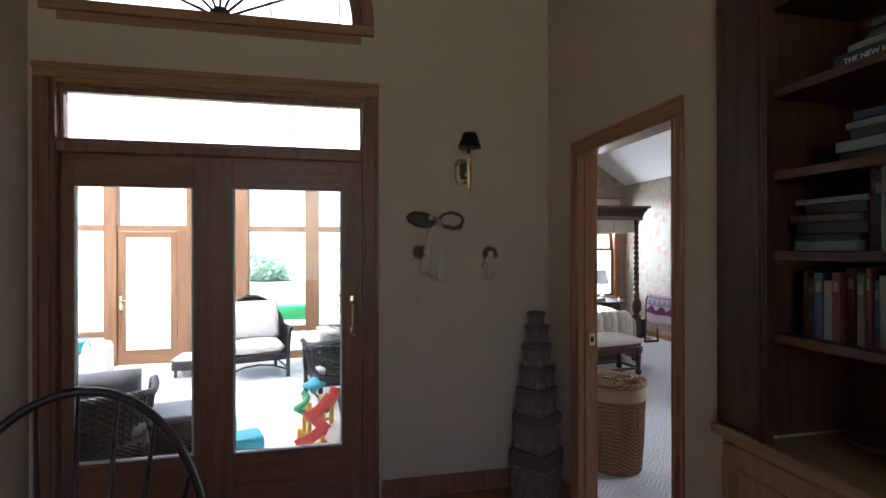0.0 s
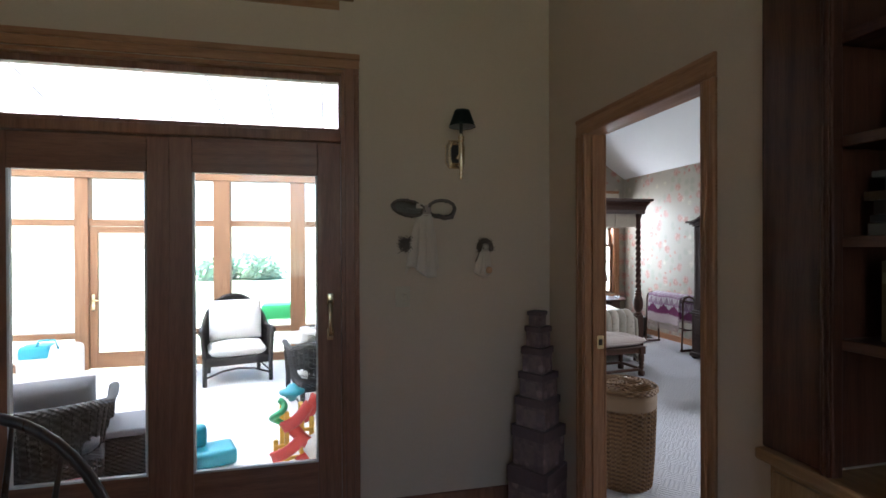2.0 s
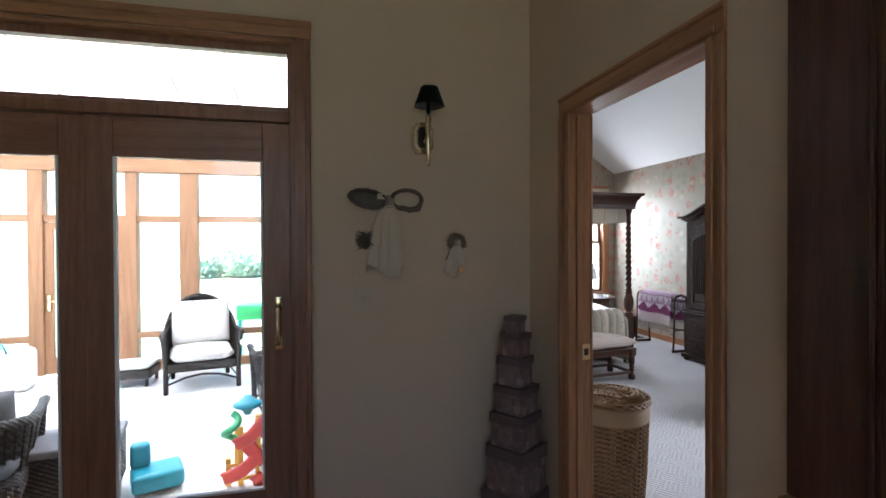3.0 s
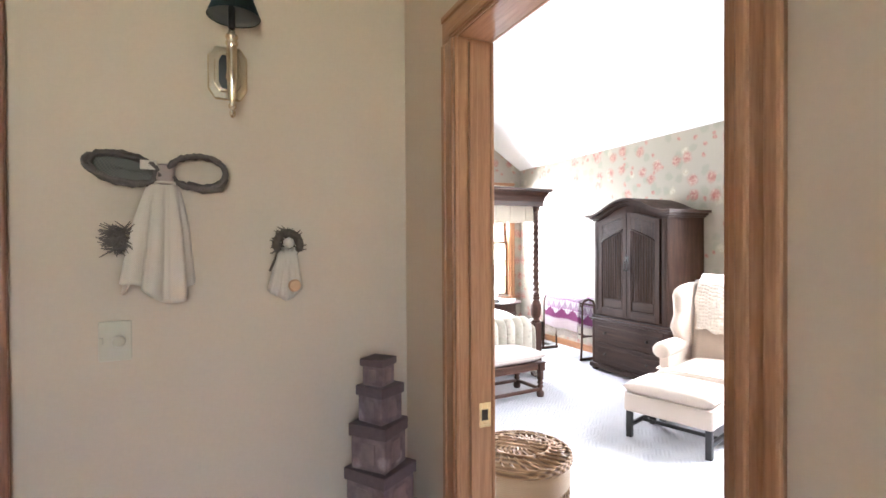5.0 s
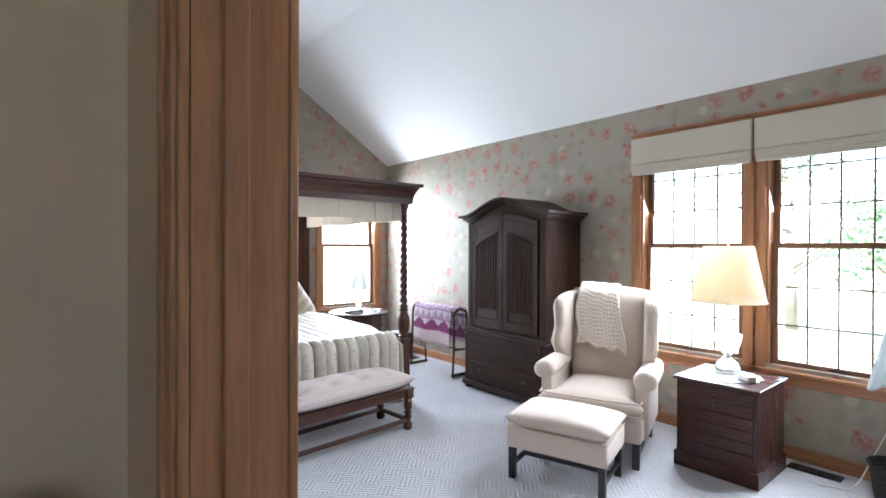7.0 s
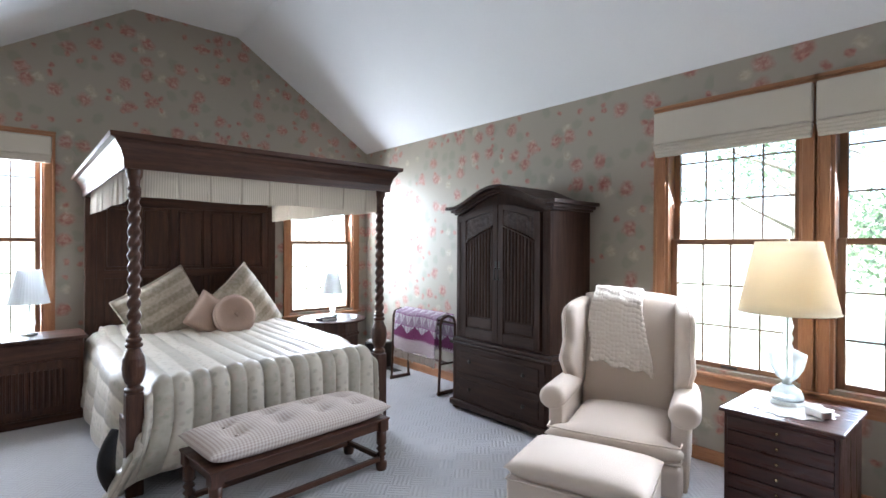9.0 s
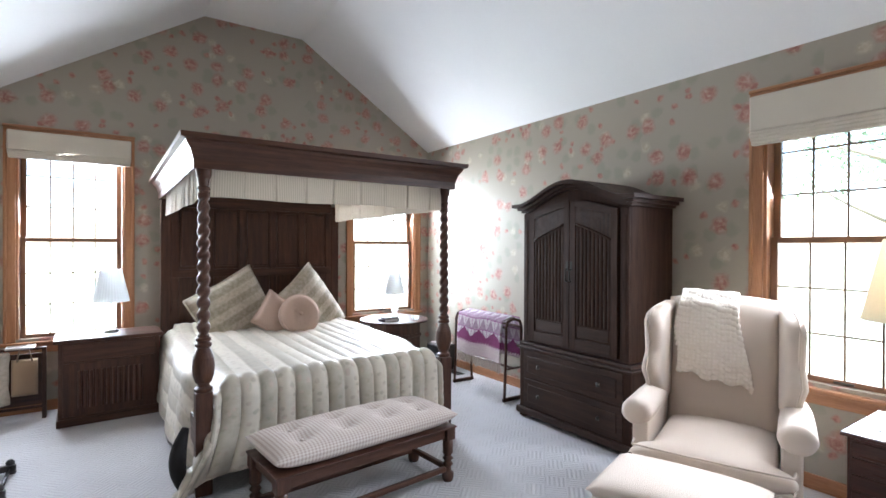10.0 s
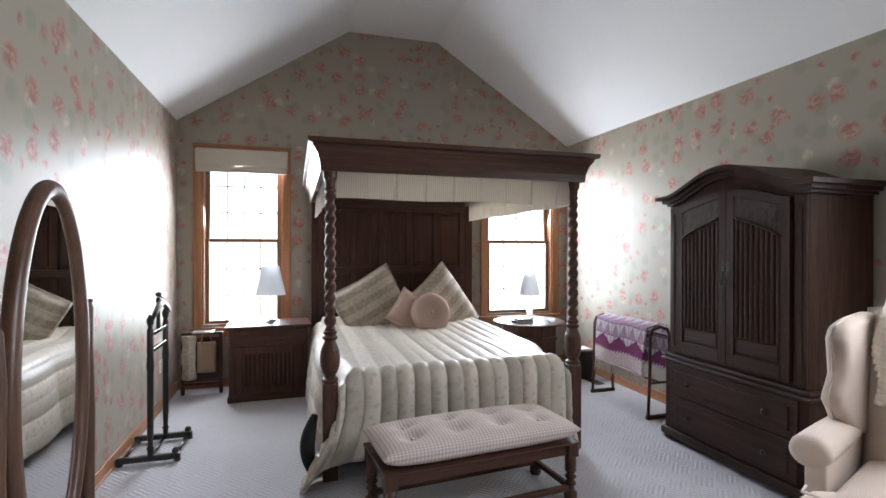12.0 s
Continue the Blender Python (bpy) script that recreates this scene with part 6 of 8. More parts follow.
def quilt_rack():
    t = thing("quilt_rack", "dark wooden quilt rack with turned rails", "quilt rack", pose(5.4, 7.03, 0))
    for y in (-0.36, 0.44):
        e = part("end_frame", box(-0.135, y - 0.014, 0.0, 0.135, y + 0.014, 0.035, 0.008), M["walnut"], t)
        for x in (-0.1, 0.1):
            part("upright", tube([(x * 1.15, y, 0.03), (x, y, 0.35), (x * 0.95, y, 0.7)], 0.013, 8), M["walnut"], e)
        part("arch", tube([(-0.095, y, 0.69), (-0.075, y, 0.745), (0.0, y, 0.77), (0.075, y, 0.745), (0.095, y, 0.69)], 0.014, 8), M["walnut"], e, smooth=True)
        part("cross_bar", tube([(-0.1, y, 0.3), (0.1, y, 0.3)], 0.01, 8), M["walnut"], e)
    for x, z in ((-0.09, 0.69), (0.0, 0.765), (0.09, 0.69), (0.0, 0.3)):
        part("rail", tube([(x, -0.36, z), (x, 0.44, z)], 0.012, 10), M["walnut"], t)
    q = thing("patchwork_quilt", "purple and white patchwork quilt with a fringe, over the rack", "quilt", pose(5.4, 7.03, 0))

    def at(s, v):
        y = -s + 0.01 * math.sin(6 * v)
        x0 = 0.012 * math.sin(11 * s) * min(1, v * 2)
        if v < 0.1:
            return (-v * 0.9 + 0.02, y, 0.785 - v * 0.25)
        k = v - 0.1
        return (-0.105 - 0.03 * min(1, k * 3) + x0, y, 0.755 - k * 0.98 + 0.006 * math.sin(15 * s))

    uv_sheet("patchwork", 60, 40, at, (-0.36, 0.335), (0.0, 0.5), M["patchwork"], q, thick=0.012)
    uv_sheet("back_fall", 30, 20, lambda s, v: (0.1 + v * 0.05 + 0.01 * math.sin(9 * s), -s, 0.775 - v), (-0.36, 0.335), (0.0, 0.4), M["patchwork"], q, thick=0.01)
    b = bmesh.new()
    rng = random.Random(5)
    for i in range(60):
        y = 0.36 - 0.69 * i / 59
        tube([(-0.137, y, 0.35), (-0.14 - rng.uniform(-0.01, 0.012), y + rng.uniform(-0.008, 0.008), 0.345 - rng.uniform(0.06, 0.09))], 0.004, 4, bm=b)
    f = part("fringe", b, M["fringe"], q, "cream fringe")


quilt_rack()


# ---- bedroom: valet stand ----
def valet():
    t = thing("valet_stand", "black turned wooden clothes valet on a floor frame", "valet stand", pose(1.55, 7.1, 0))
    k = M["black_wood"]
    for y in (-0.2, 0.2):
        part("foot", soft(box(-0.2, y - 0.02, 0.015, 0.18, y + 0.02, 0.055), 0.01), k, t)
        for x in (-0.18, 0.16):
            part("pad", lathe([(0.02, 0), (0.022, 0.01), (0.018, 0.018)], 12), k, t).location = (x, y, 0)
        part("end_knob", lathe([(0.006, 0.0), (0.022, 0.01), (0.024, 0.025), (0.012, 0.04)], 12), k, t).location = (0.15, y, 0.05)
        prof = [(0.018, 0.05), (0.018, 0.09), (0.024, 0.1), (0.014, 0.115), (0.016, 0.14), (0.02, 0.2), (0.02, 0.6), (0.024, 0.64), (0.02, 0.7), (0.02, 0.88), (0.013, 0.9), (0.022, 0.925), (0.024, 0.95), (0.012, 0.975), (0.004, 0.985)]
        part("upright", lathe(prof, 14), k, t, smooth=True).location = (0, y, 0)
    for x in (-0.16, 0.0, 0.15):
        part("floor_bar", tube([(x, -0.2, 0.038), (x, 0.2, 0.038)], 0.011, 10), M["black_gloss"], t, smooth=True)
    for z in (0.74, 0.85):
        part("cross_bar", box(-0.012, -0.19, z - 0.014, 0.012, 0.19, z + 0.014, 0.004), M["black_gloss"], t)
    part("hanger", tube([(0.02, -0.23, 0.955), (0.02, -0.16, 0.99), (0.02, -0.06, 1.03), (0.02, 0.0, 1.04), (0.02, 0.06, 1.03), (0.02, 0.16, 0.99), (0.02, 0.23, 0.955)], [0.012, 0.016, 0.02, 0.022, 0.02, 0.016, 0.012], 10), k, t, smooth=True)
    part("stem", lathe([(0.014, 0.86), (0.012, 1.04), (0.018, 1.06), (0.01, 1.08)], 12), k, t, smooth=True)
    part("tie_peg", tube([(0.02, -0.07, 1.10), (0.02, -0.02, 1.09), (0.02, 0.05, 1.075), (0.02, 0.1, 1.10)], 0.009, 8), k, t, smooth=True)
    part("peg_knob", lathe([(0.004, 0), (0.02, 0.01), (0.022, 0.022), (0.004, 0.034)], 12), k, t, smooth=True).location = (0.02, -0.08, 1.09)


M["black_gloss"] = plain("black_gloss_wood", (0.02, 0.018, 0.016), 0.12, 60.0, 0.02, 0.1)
valet()


# ---- bedroom: cheval mirror ----
def mirror():
    t = thing("cheval_mirror", "oval cheval mirror in a brown oak frame", "mirror", pose(1.70, 5.135, 0, 0, 0, 90))
    a, h, zc = 0.245, 0.62, 1.0
    n = 56

    def ov(k, ra, rh, y):
        return (ra * math.cos(2 * math.pi * k / n), y, zc + rh * math.sin(2 * math.pi * k / n))

    f = part("mirror_frame", tube([ov(k, a, h, 0) for k in range(n)], 0.032, 10, closed=True, flat=0.8, up=(0, 1, 0)), M["oak_frame"], t, smooth=True)
    b = bmesh.new()
    front = [b.verts.new(ov(k, a - 0.022, h - 0.022, -0.004)) for k in range(n)]
    b.faces.new(front)
    part("mirror_glass", b, M["mirror"], t, "silvered mirror glass")
    b = bmesh.new()
    b.faces.new([b.verts.new(ov(k, a - 0.01, h - 0.01, 0.014)) for k in range(n)])
    bmesh.ops.solidify(b, geom=b.faces[:], thickness=0.006)
    part("back_board", b, M["oak_frame"], t)
    for s in (-1, 1):
        x = s * (a + 0.055)
        p = part("post", tube([(x, 0, 0.1), (x, 0, 0.4), (x + s * 0.012, 0, 0.8), (x - s * 0.002, 0, 1.05), (x + s * 0.012, 0, 1.2), (x + s * 0.024, 0, 1.225)], [0.024, 0.024, 0.022, 0.02, 0.018, 0.012], 10), M["oak_frame"], t, smooth=True)
        part("foot", tube([(x, -0.22, 0.02), (x, -0.15, 0.035), (x, 0, 0.11), (x, 0.15, 0.035), (x, 0.22, 0.02)], [0.016, 0.022, 0.03, 0.022, 0.016], 10), M["oak_frame"], t, smooth=True)
        part("pivot", tube([(s * (a + 0.02), 0, 1.0), (x, 0, 1.0)], 0.008, 8), M["brass"], p)
    part("stretcher", box(-a - 0.05, -0.014, 0.24, a + 0.05, 0.014, 0.29, 0.006), M["oak_frame"], t)


M["oak_frame"] = wood("brown_oak_frame", (0.055, 0.026, 0.015), (0.125, 0.064, 0.037), 0.35)
M["mirror"] = mat("silver_mirror", (0.92, 0.93, 0.93), 0.01, 1.0)
mirror()


# ---- bedroom: small fixtures ----
def floor_vent(x, y, rz, label):
    t = thing("floor_vent", label, "vent", pose(x, y, 0, 0, 0, rz), "floor vents")
    part("frame", box(-0.15, -0.055, 0, 0.15, 0.055, 0.005, 0.002), M["dark_metal"], t)
    for i in range(12):
        xx = -0.13 + 0.26 * i / 11
        part("slat", box(xx - 0.006, -0.04, 0.005, xx + 0.006, 0.04, 0.008), M["dark_metal"], t)


floor_vent(5.53, 7.84, 90, "dark metal floor vent in the carpet by the wall")
floor_vent(5.6, 3.36, 90, "dark metal floor vent in the carpet by the wall")


def outlet(m, label):
    t = thing("outlet", label, "outlet", m)
    part("plate", box(-0.035, -0.006, -0.057, 0.035, 0, 0.057, 0.002), M["white_paint"], t)
    for z in (-0.02, 0.02):
        part("socket", box(-0.016, -0.008, z - 0.013, 0.016, -0.006, z + 0.013, 0.001), M["ivory"], t)


M["ivory"] = plain("ivory_plastic", (0.6, 0.56, 0.48), 0.4, 60.0, 0.02, 0.03)
outlet(pose(XW, 8.08, 0.38, 0, 0, 90), "white power outlet on the papered wall")


def hamper():
    t = thing("laundry_hamper", "round honey wicker laundry hamper with a cloth rim and lid", "hamper", pose(2.285, 3.475, -0.09))
    prof = [(0.165, 0.09), (0.17, 0.11), (0.185, 0.3), (0.195, 0.58)]
    part("body", lathe(prof, 40), M["wicker_honey"], t)
    for k in range(40):
        a = 2 * math.pi * k / 40
        part("stake", tube([(0.172 * math.cos(a), 0.172 * math.sin(a), 0.095), (0.188 * math.cos(a), 0.188 * math.sin(a), 0.3), (0.198 * math.cos(a), 0.198 * math.sin(a), 0.585)], 0.005, 5), M["wicker_honey"], t)
    part("liner_cuff", lathe([(0.2, 0.58), (0.203, 0.59), (0.205, 0.64), (0.202, 0.672), (0.19, 0.676)], 40), M["tan_linen"], t, "tan cloth liner cuff", smooth=True)
    l = part("lid", lathe([(0.21, 0.675), (0.215, 0.685), (0.212, 0.697), (0.15, 0.715), (0.06, 0.728), (0.01, 0.73)], 40), M["wicker_honey"], t, "wicker lid woven in spirals", smooth=True)
    for k in range(26):
        a = 2 * math.pi * k / 26
        pts = [(r * math.cos(a + 0.9 * (r / 0.2)), r * math.sin(a + 0.9 * (r / 0.2)), 0.733 - 0.9 * max(0, r - 0.02) ** 2 * 0.9) for r in (0.03, 0.08, 0.13, 0.17, 0.2)]
        part("wicker_rod", tube(pts, 0.0055, 5), M["wicker_honey"], l)
    for r, z in ((0.205, 0.703), (0.12, 0.725)):
        part("wicker_hoop", tube([(r * math.cos(2 * math.pi * k / 40), r * math.sin(2 * math.pi * k / 40), z) for k in range(40)], 0.008, 6, closed=True), M["wicker_honey"], l)


hamper()


def lace_drape():
    t = thing("lace_swag", "white gauzy cloth hanging by the window sill", "cloth", pose(5.63, 2.95, 0))

    def at(u, v):
        w = 0.03 + 0.12 * v
        return (0.02 * math.sin(18 * u) * (0.3 + v), (u - 0.5) * w * 2, 1.15 - 0.53 * v + 0.02 * math.sin(12 * u) * v)

    uv_sheet("cloth", 40, 20, at, (0, 1), (0, 1), M["gauze"], t, thick=0.003)


M["gauze"] = shade_material("white_gauze", (0.66, 0.68, 0.68), 0.35)
lace_drape()


# ---- hall: sconce, dolls, switch, boxes ----
def sconce():
    t = thing("wall_sconce", "polished brass wall sconce with a dark green shade", "wall lamp", pose(1.165, YF, 2.0))
    b = bmesh.new()
    oct_ = [(-0.055, -0.05), (-0.035, -0.08), (0.035, -0.08), (0.055, -0.05), (0.055, 0.05), (0.035, 0.08), (-0.035, 0.08), (-0.055, 0.05)]
    part("back_plate", prism(oct_, 0.014, "y", -0.014, 0.004), M["pale_brass"], t, "bevelled brass back plate")
    part("inner_plate", prism([(x * 0.66, z * 0.72) for x, z in oct_], 0.008, "y", -0.022, 0.002), M["pale_brass"], t)
    part("recess", prism([(x * 0.45, z * 0.62) for x, z in oct_], 0.002, "y", -0.024), M["dark_metal"], t)
    part("arm", tube([(0, -0.02, -0.02), (0, -0.07, -0.03), (0.005, -0.1, -0.01), (0.01, -0.105, 0.03)], 0.007, 10), M["pale_brass"], t, smooth=True)
    part("candle_tube", lathe([(0.003, -0.155), (0.008, -0.148), (0.008, -0.138), (0.004, -0.132), (0.01, -0.126), (0.011, -0.12), (0.006, -0.112), (0.011, -0.1), (0.014, -0.04), (0.015, 0.04), (0.012, 0.048), (0.017, 0.054), (0.017, 0.06), (0.012, 0.066), (0.017, 0.072), (0.017, 0.078), (0.009, 0.086), (0.008, 0.1)], 20), M["pale_brass"], t, smooth=True).location = (0.01, -0.105, 0)
    part("candle_sleeve", lathe([(0.009, 0.098), (0.0095, 0.1), (0.0095, 0.16), (0.004, 0.162)], 14), M["dark_metal"], t, smooth=True).location = (0.01, -0.105, 0)
    s = part("shade", shade_mesh(0.072, 0.04, 0.088, 0, 40), M["black_shade"], t, "small dark green paper shade", smooth=True)
    s.location = (0.016, -0.105, 0.132)
    part("lining", moved(shade_mesh(0.0695, 0.0375, 0.085, 0, 40), pose(0, 0, 0.0015)), M["grey_paper"], s, "pale grey shade lining", smooth=True)


M["black_shade"] = plain("dark_green_paper", (0.016, 0.032, 0.03), 0.7, 60.0, 0.05, 0.1)
M["grey_paper"] = plain("pale_grey_paper", (0.5, 0.48, 0.45), 0.85, 60.0, 0.05, 0.05)
M["pale_brass"] = plain("pale_polished_brass", (0.78, 0.64, 0.45), 0.2, 40.0, 0.02, 0.05, metal=1.0)
sconce()


def twisted_oval(cx, cz, a, h, tilt, r, n=26, wob=0.15):
    pts = []
    for k in range(n):
        q = 2 * math.pi * k / n
        x, z = a * math.cos(q), h * math.sin(q)
        pts.append((cx + x * math.cos(tilt) - z * math.sin(tilt), -0.02 - 0.006 * math.sin(3 * q), cz + x * math.sin(tilt) + z * math.cos(tilt)))
    return pts


def bow_decoration():
    t = thing("vine_bow", "vine bow wall decoration hung with a long white cloth dress", "wall decoration", pose(0.995, YF, 1.69))
    rng = random.Random(12)
    for cx, cz, w, h, tilt, label in ((-0.098, 0.006, 0.088, 0.042, -0.2, "dark vine loop wound with grey-green ribbon"), (0.088, 0.004, 0.08, 0.046, 0.02, "twisted dark vine loop")):
        b = bmesh.new()
        for k in range(6):
            f, g = rng.uniform(0.88, 1.06), rng.uniform(0.84, 1.08)
            pts = twisted_oval(cx, cz, w * f, h * g, tilt + rng.uniform(-0.05, 0.05), 0.008)
            pts = [(x, y - 0.004 * k + 0.005 * math.sin(2.1 * q + k), z + 0.003 * math.sin(3.3 * q + 2 * k)) for q, (x, y, z) in enumerate(pts)]
            tube(pts, 0.0062, 6, bm=b, closed=True, up=(0, 1, 0))
        lp = part("vine_loop", b, M["vine"], t, label, smooth=True)
        if cx < 0:
            def ribbon(u, v, cx=cx, cz=cz, w=w, h=h, tilt=tilt):
                q, r = 2 * math.pi * u, 0.004 + 0.9 * v
                x, z = w * r * math.cos(q), h * r * math.sin(q)
                return (cx + x * math.cos(tilt) - z * math.sin(tilt), -0.012 - 0.006 * math.sin(3 * q) * r, cz + x * math.sin(tilt) + z * math.cos(tilt))
            uv_sheet("ribbon", 32, 6, ribbon, (0, 1), (0, 1), M["moss_ribbon"], lp, "grey-green ribbon", 0.003)
    part("vine_spray", tube([(0.06, -0.02, -0.03), (0.1, -0.03, -0.045), (0.15, -0.022, -0.04), (0.165, -0.02, -0.01)], [0.01, 0.014, 0.011, 0.006], 7), M["vine"], t, smooth=True)
    part("tag", box(-0.056, -0.05, 0.004, -0.016, -0.042, 0.03, 0.002), M["muslin"], t, "small cream cloth tag")
    part("neck_cord", tube([(0.026 * math.cos(2 * math.pi * k / 20) + 0.004, -0.026 - 0.024 * math.sin(2 * math.pi * k / 20), -0.03) for k in range(20)], 0.004, 6, closed=True), M["muslin"], t, smooth=True)
    part("knot", soft(box(-0.02, -0.048, -0.035, 0.028, -0.005, 0.024), 0.014), M["rosy_cloth"], t, "dusty pink cloth neck", smooth=True)

    def dress(u, v):
        a = math.pi * (u - 0.5) * 1.15
        r = 0.026 + 0.058 * v ** 0.6
        r *= 1 + (0.16 * math.cos(7 * a + 0.6) + 0.05 * math.cos(17 * a)) * min(1, 2.5 * v)
        return (r * math.sin(a) - 0.004 - 0.016 * v, -0.006 - 0.6 * r * math.cos(a), -0.018 - (0.325 + 0.03 * math.sin(2.2 * a + 0.5)) * v)

    uv_sheet("cloth_dress", 90, 20, dress, (0, 1), (0, 1), M["muslin"], t, "gathered white muslin skirt", 0.004)
    b = bmesh.new()
    rng = random.Random(3)
    for k in range(220):
        p = Vector((-0.108 + rng.uniform(-0.02, 0.02), -0.02 - rng.uniform(0, 0.02), -0.19 + rng.uniform(-0.03, 0.03)))
        q = p + Vector((rng.uniform(-0.04, 0.02), rng.uniform(-0.015, 0.005), rng.uniform(-0.022, 0.022)))
        tube([p, q], [0.0022, 0.0012], 4, bm=b)
    part("dried_sprig", b, M["vine"], t, "dark dried sprig")


M["vine"] = plain("dried_vine", (0.13, 0.098, 0.08), 0.8, 90.0, 0.5, 0.35)
M["rosy_cloth"] = weave("dusty_pink_cloth", (0.42, 0.32, 0.27), (0.36, 0.27, 0.23), 150.0)
M["moss_ribbon"] = weave("grey_green_ribbon", (0.17, 0.15, 0.125), (0.13, 0.115, 0.1), 120.0)
M["muslin"] = weave("white_muslin", (0.64, 0.53, 0.42), (0.58, 0.48, 0.38), 180.0)
bow_decoration()


def small_doll():
    t = thing("wall_doll", "small cloth doll", "doll", pose(1.335, YF, 1.5))
    b = bmesh.new()
    rng = random.Random(8)
    for k in range(9):
        tube([(0.036 * math.cos(q) * (1 + 0.12 * rng.uniform(-1, 1)), -0.015 - 0.012 * rng.random(), -0.016 + 0.038 * math.sin(q) * (1 + 0.12 * rng.uniform(-1, 1))) for q in [-0.5 + 4.14 * i / 18 for i in range(19)]], 0.009, 5, bm=b, up=(0, 1, 0))
    for k in range(190):
        q, r = rng.uniform(-0.6, 3.74), rng.uniform(0.02, 0.046)
        p = Vector((r * math.cos(q), -0.012 - 0.022 * rng.random(), -0.014 + r * math.sin(q)))
        tube([p, p + Vector((rng.uniform(-0.02, 0.016), rng.uniform(-0.01, 0.004), rng.uniform(-0.016, 0.018)))], [0.0024, 0.001], 4, bm=b)
    part("wreath", b, M["moss"], t, smooth=True)
    part("doll_head", moved(lathe([(0.002, -0.018), (0.013, -0.012), (0.017, 0.0), (0.013, 0.012), (0.002, 0.017)], 14), pose(0, -0.038, -0.012)), M["muslin"], t, smooth=True)
    for x0, lean, top, low, r1 in ((-0.012, -0.022, -0.03, -0.17, 0.012), (0.012, 0.006, -0.03, -0.165, 0.013), (0.0, -0.006, -0.025, -0.185, 0.014)):
        def gown(u, v, x0=x0, lean=lean, top=top, low=low, r1=r1):
            a = math.pi * (u - 0.5) * 1.2
            r = (0.01 + r1 * v ** 0.7) * (1 + 0.16 * math.cos(7 * a) * v)
            return (x0 + lean * v + r * math.sin(a), -0.006 - 0.8 * r * math.cos(a), top + (low - top) * v - 0.008 * math.cos(2 * a))
        uv_sheet("doll_dress", 30, 10, gown, (0, 1), (0, 1), M["muslin"], t, "", 0.003)
    part("ribbon", tube([(-0.03, -0.02, -0.03), (-0.042, -0.02, -0.07), (-0.055, -0.018, -0.1)], 0.004, 5), M["moss"], t)
    part("shell", moved(lathe([(0.002, 0), (0.02, 0.004), (0.016, 0.012), (0.002, 0.016)], 10), pose(0.016, -0.042, -0.145, 90)), M["shell"], t)
    tagged(fused(t), "small cloth doll with a dark wreath hung on the cream wall", "doll")


def fused(t):
    """All parts of a thing made into one mesh that keeps their materials."""
    bpy.context.view_layer.update()
    deps = bpy.context.evaluated_depsgraph_get()
    bm, mats = bmesh.new(), []
    for c in list(t.children):
        me = bpy.data.meshes.new_from_object(c.evaluated_get(deps))
        me.transform(c.matrix_local)
        k = len(bm.faces)
        bm.from_mesh(me)
        bm.faces.ensure_lookup_table()
        if me.materials[0] not in mats:
            mats.append(me.materials[0])
        for f in bm.faces[k:]:
            f.material_index = mats.index(me.materials[0])
        bpy.data.objects.remove(c)
    me = bpy.data.meshes.new(t.name)
    bm.to_mesh(me)
    bm.free()
    for m in mats:
        me.materials.append(m)
    name, basis = t.name, t.matrix_basis.copy()
    bpy.data.objects.remove(t)
    ob = new(name, me)
    ob.matrix_basis = basis
    return ob


M["moss"] = plain("dark_moss", (0.14, 0.1, 0.072), 0.9, 120.0, 0.6, 0.4)
M["shell"] = plain("orange_shell", (0.62, 0.36, 0.2), 0.5, 60.0, 0.2, 0.2)
small_doll()


def light_switch():
    t = thing("light_switch", "cream light switch plate with a dimmer knob on the wall", "light switch", pose(0.87, YF, 1.215))
    part("plate", box(-0.04, -0.006, -0.056, 0.04, 0, 0.056, 0.003), M["switch_plastic"], t)
    part("dimmer_knob", moved(lathe([(0.016, 0), (0.017, 0.012), (0.012, 0.016)], 16), pose(0.01, -0.006, 0, 90)), M["switch_plastic"], t, smooth=True)
    part("toggle", box(-0.038, -0.014, -0.008, -0.028, -0.006, 0.012, 0.002), M["switch_plastic"], t)


M["switch_plastic"] = plain("aged_cream_plastic", (0.53, 0.45, 0.33), 0.4, 60.0, 0.05, 0.03)
light_switch()


def make_boxpaper():
    m = mat("mauve_rose_paper", (0.2, 0.13, 0.13), 0.6)
    n = Nodes(m)
    p = n.coords()
    v = n.add("ShaderNodeTexVoronoi", Scale=14.0)
    n.link(p, v.inputs["Vector"])
    nz = n.noise(p, 30.0, 4.0)
    c = n.ramp(nz, [(0.3, (0.13, 0.085, 0.085)), (0.7, (0.23, 0.155, 0.15))])
    spot = n.ramp(v.outputs["Distance"], [(0.2, (1, 1, 1)), (0.36, (0, 0, 0))])
    n.colour(n.mix(n.math("MULTIPLY", spot, 0.7), c, n.ramp(nz, [(0.35, (0.32, 0.19, 0.18)), (0.65, (0.45, 0.36, 0.32))])))
    return m


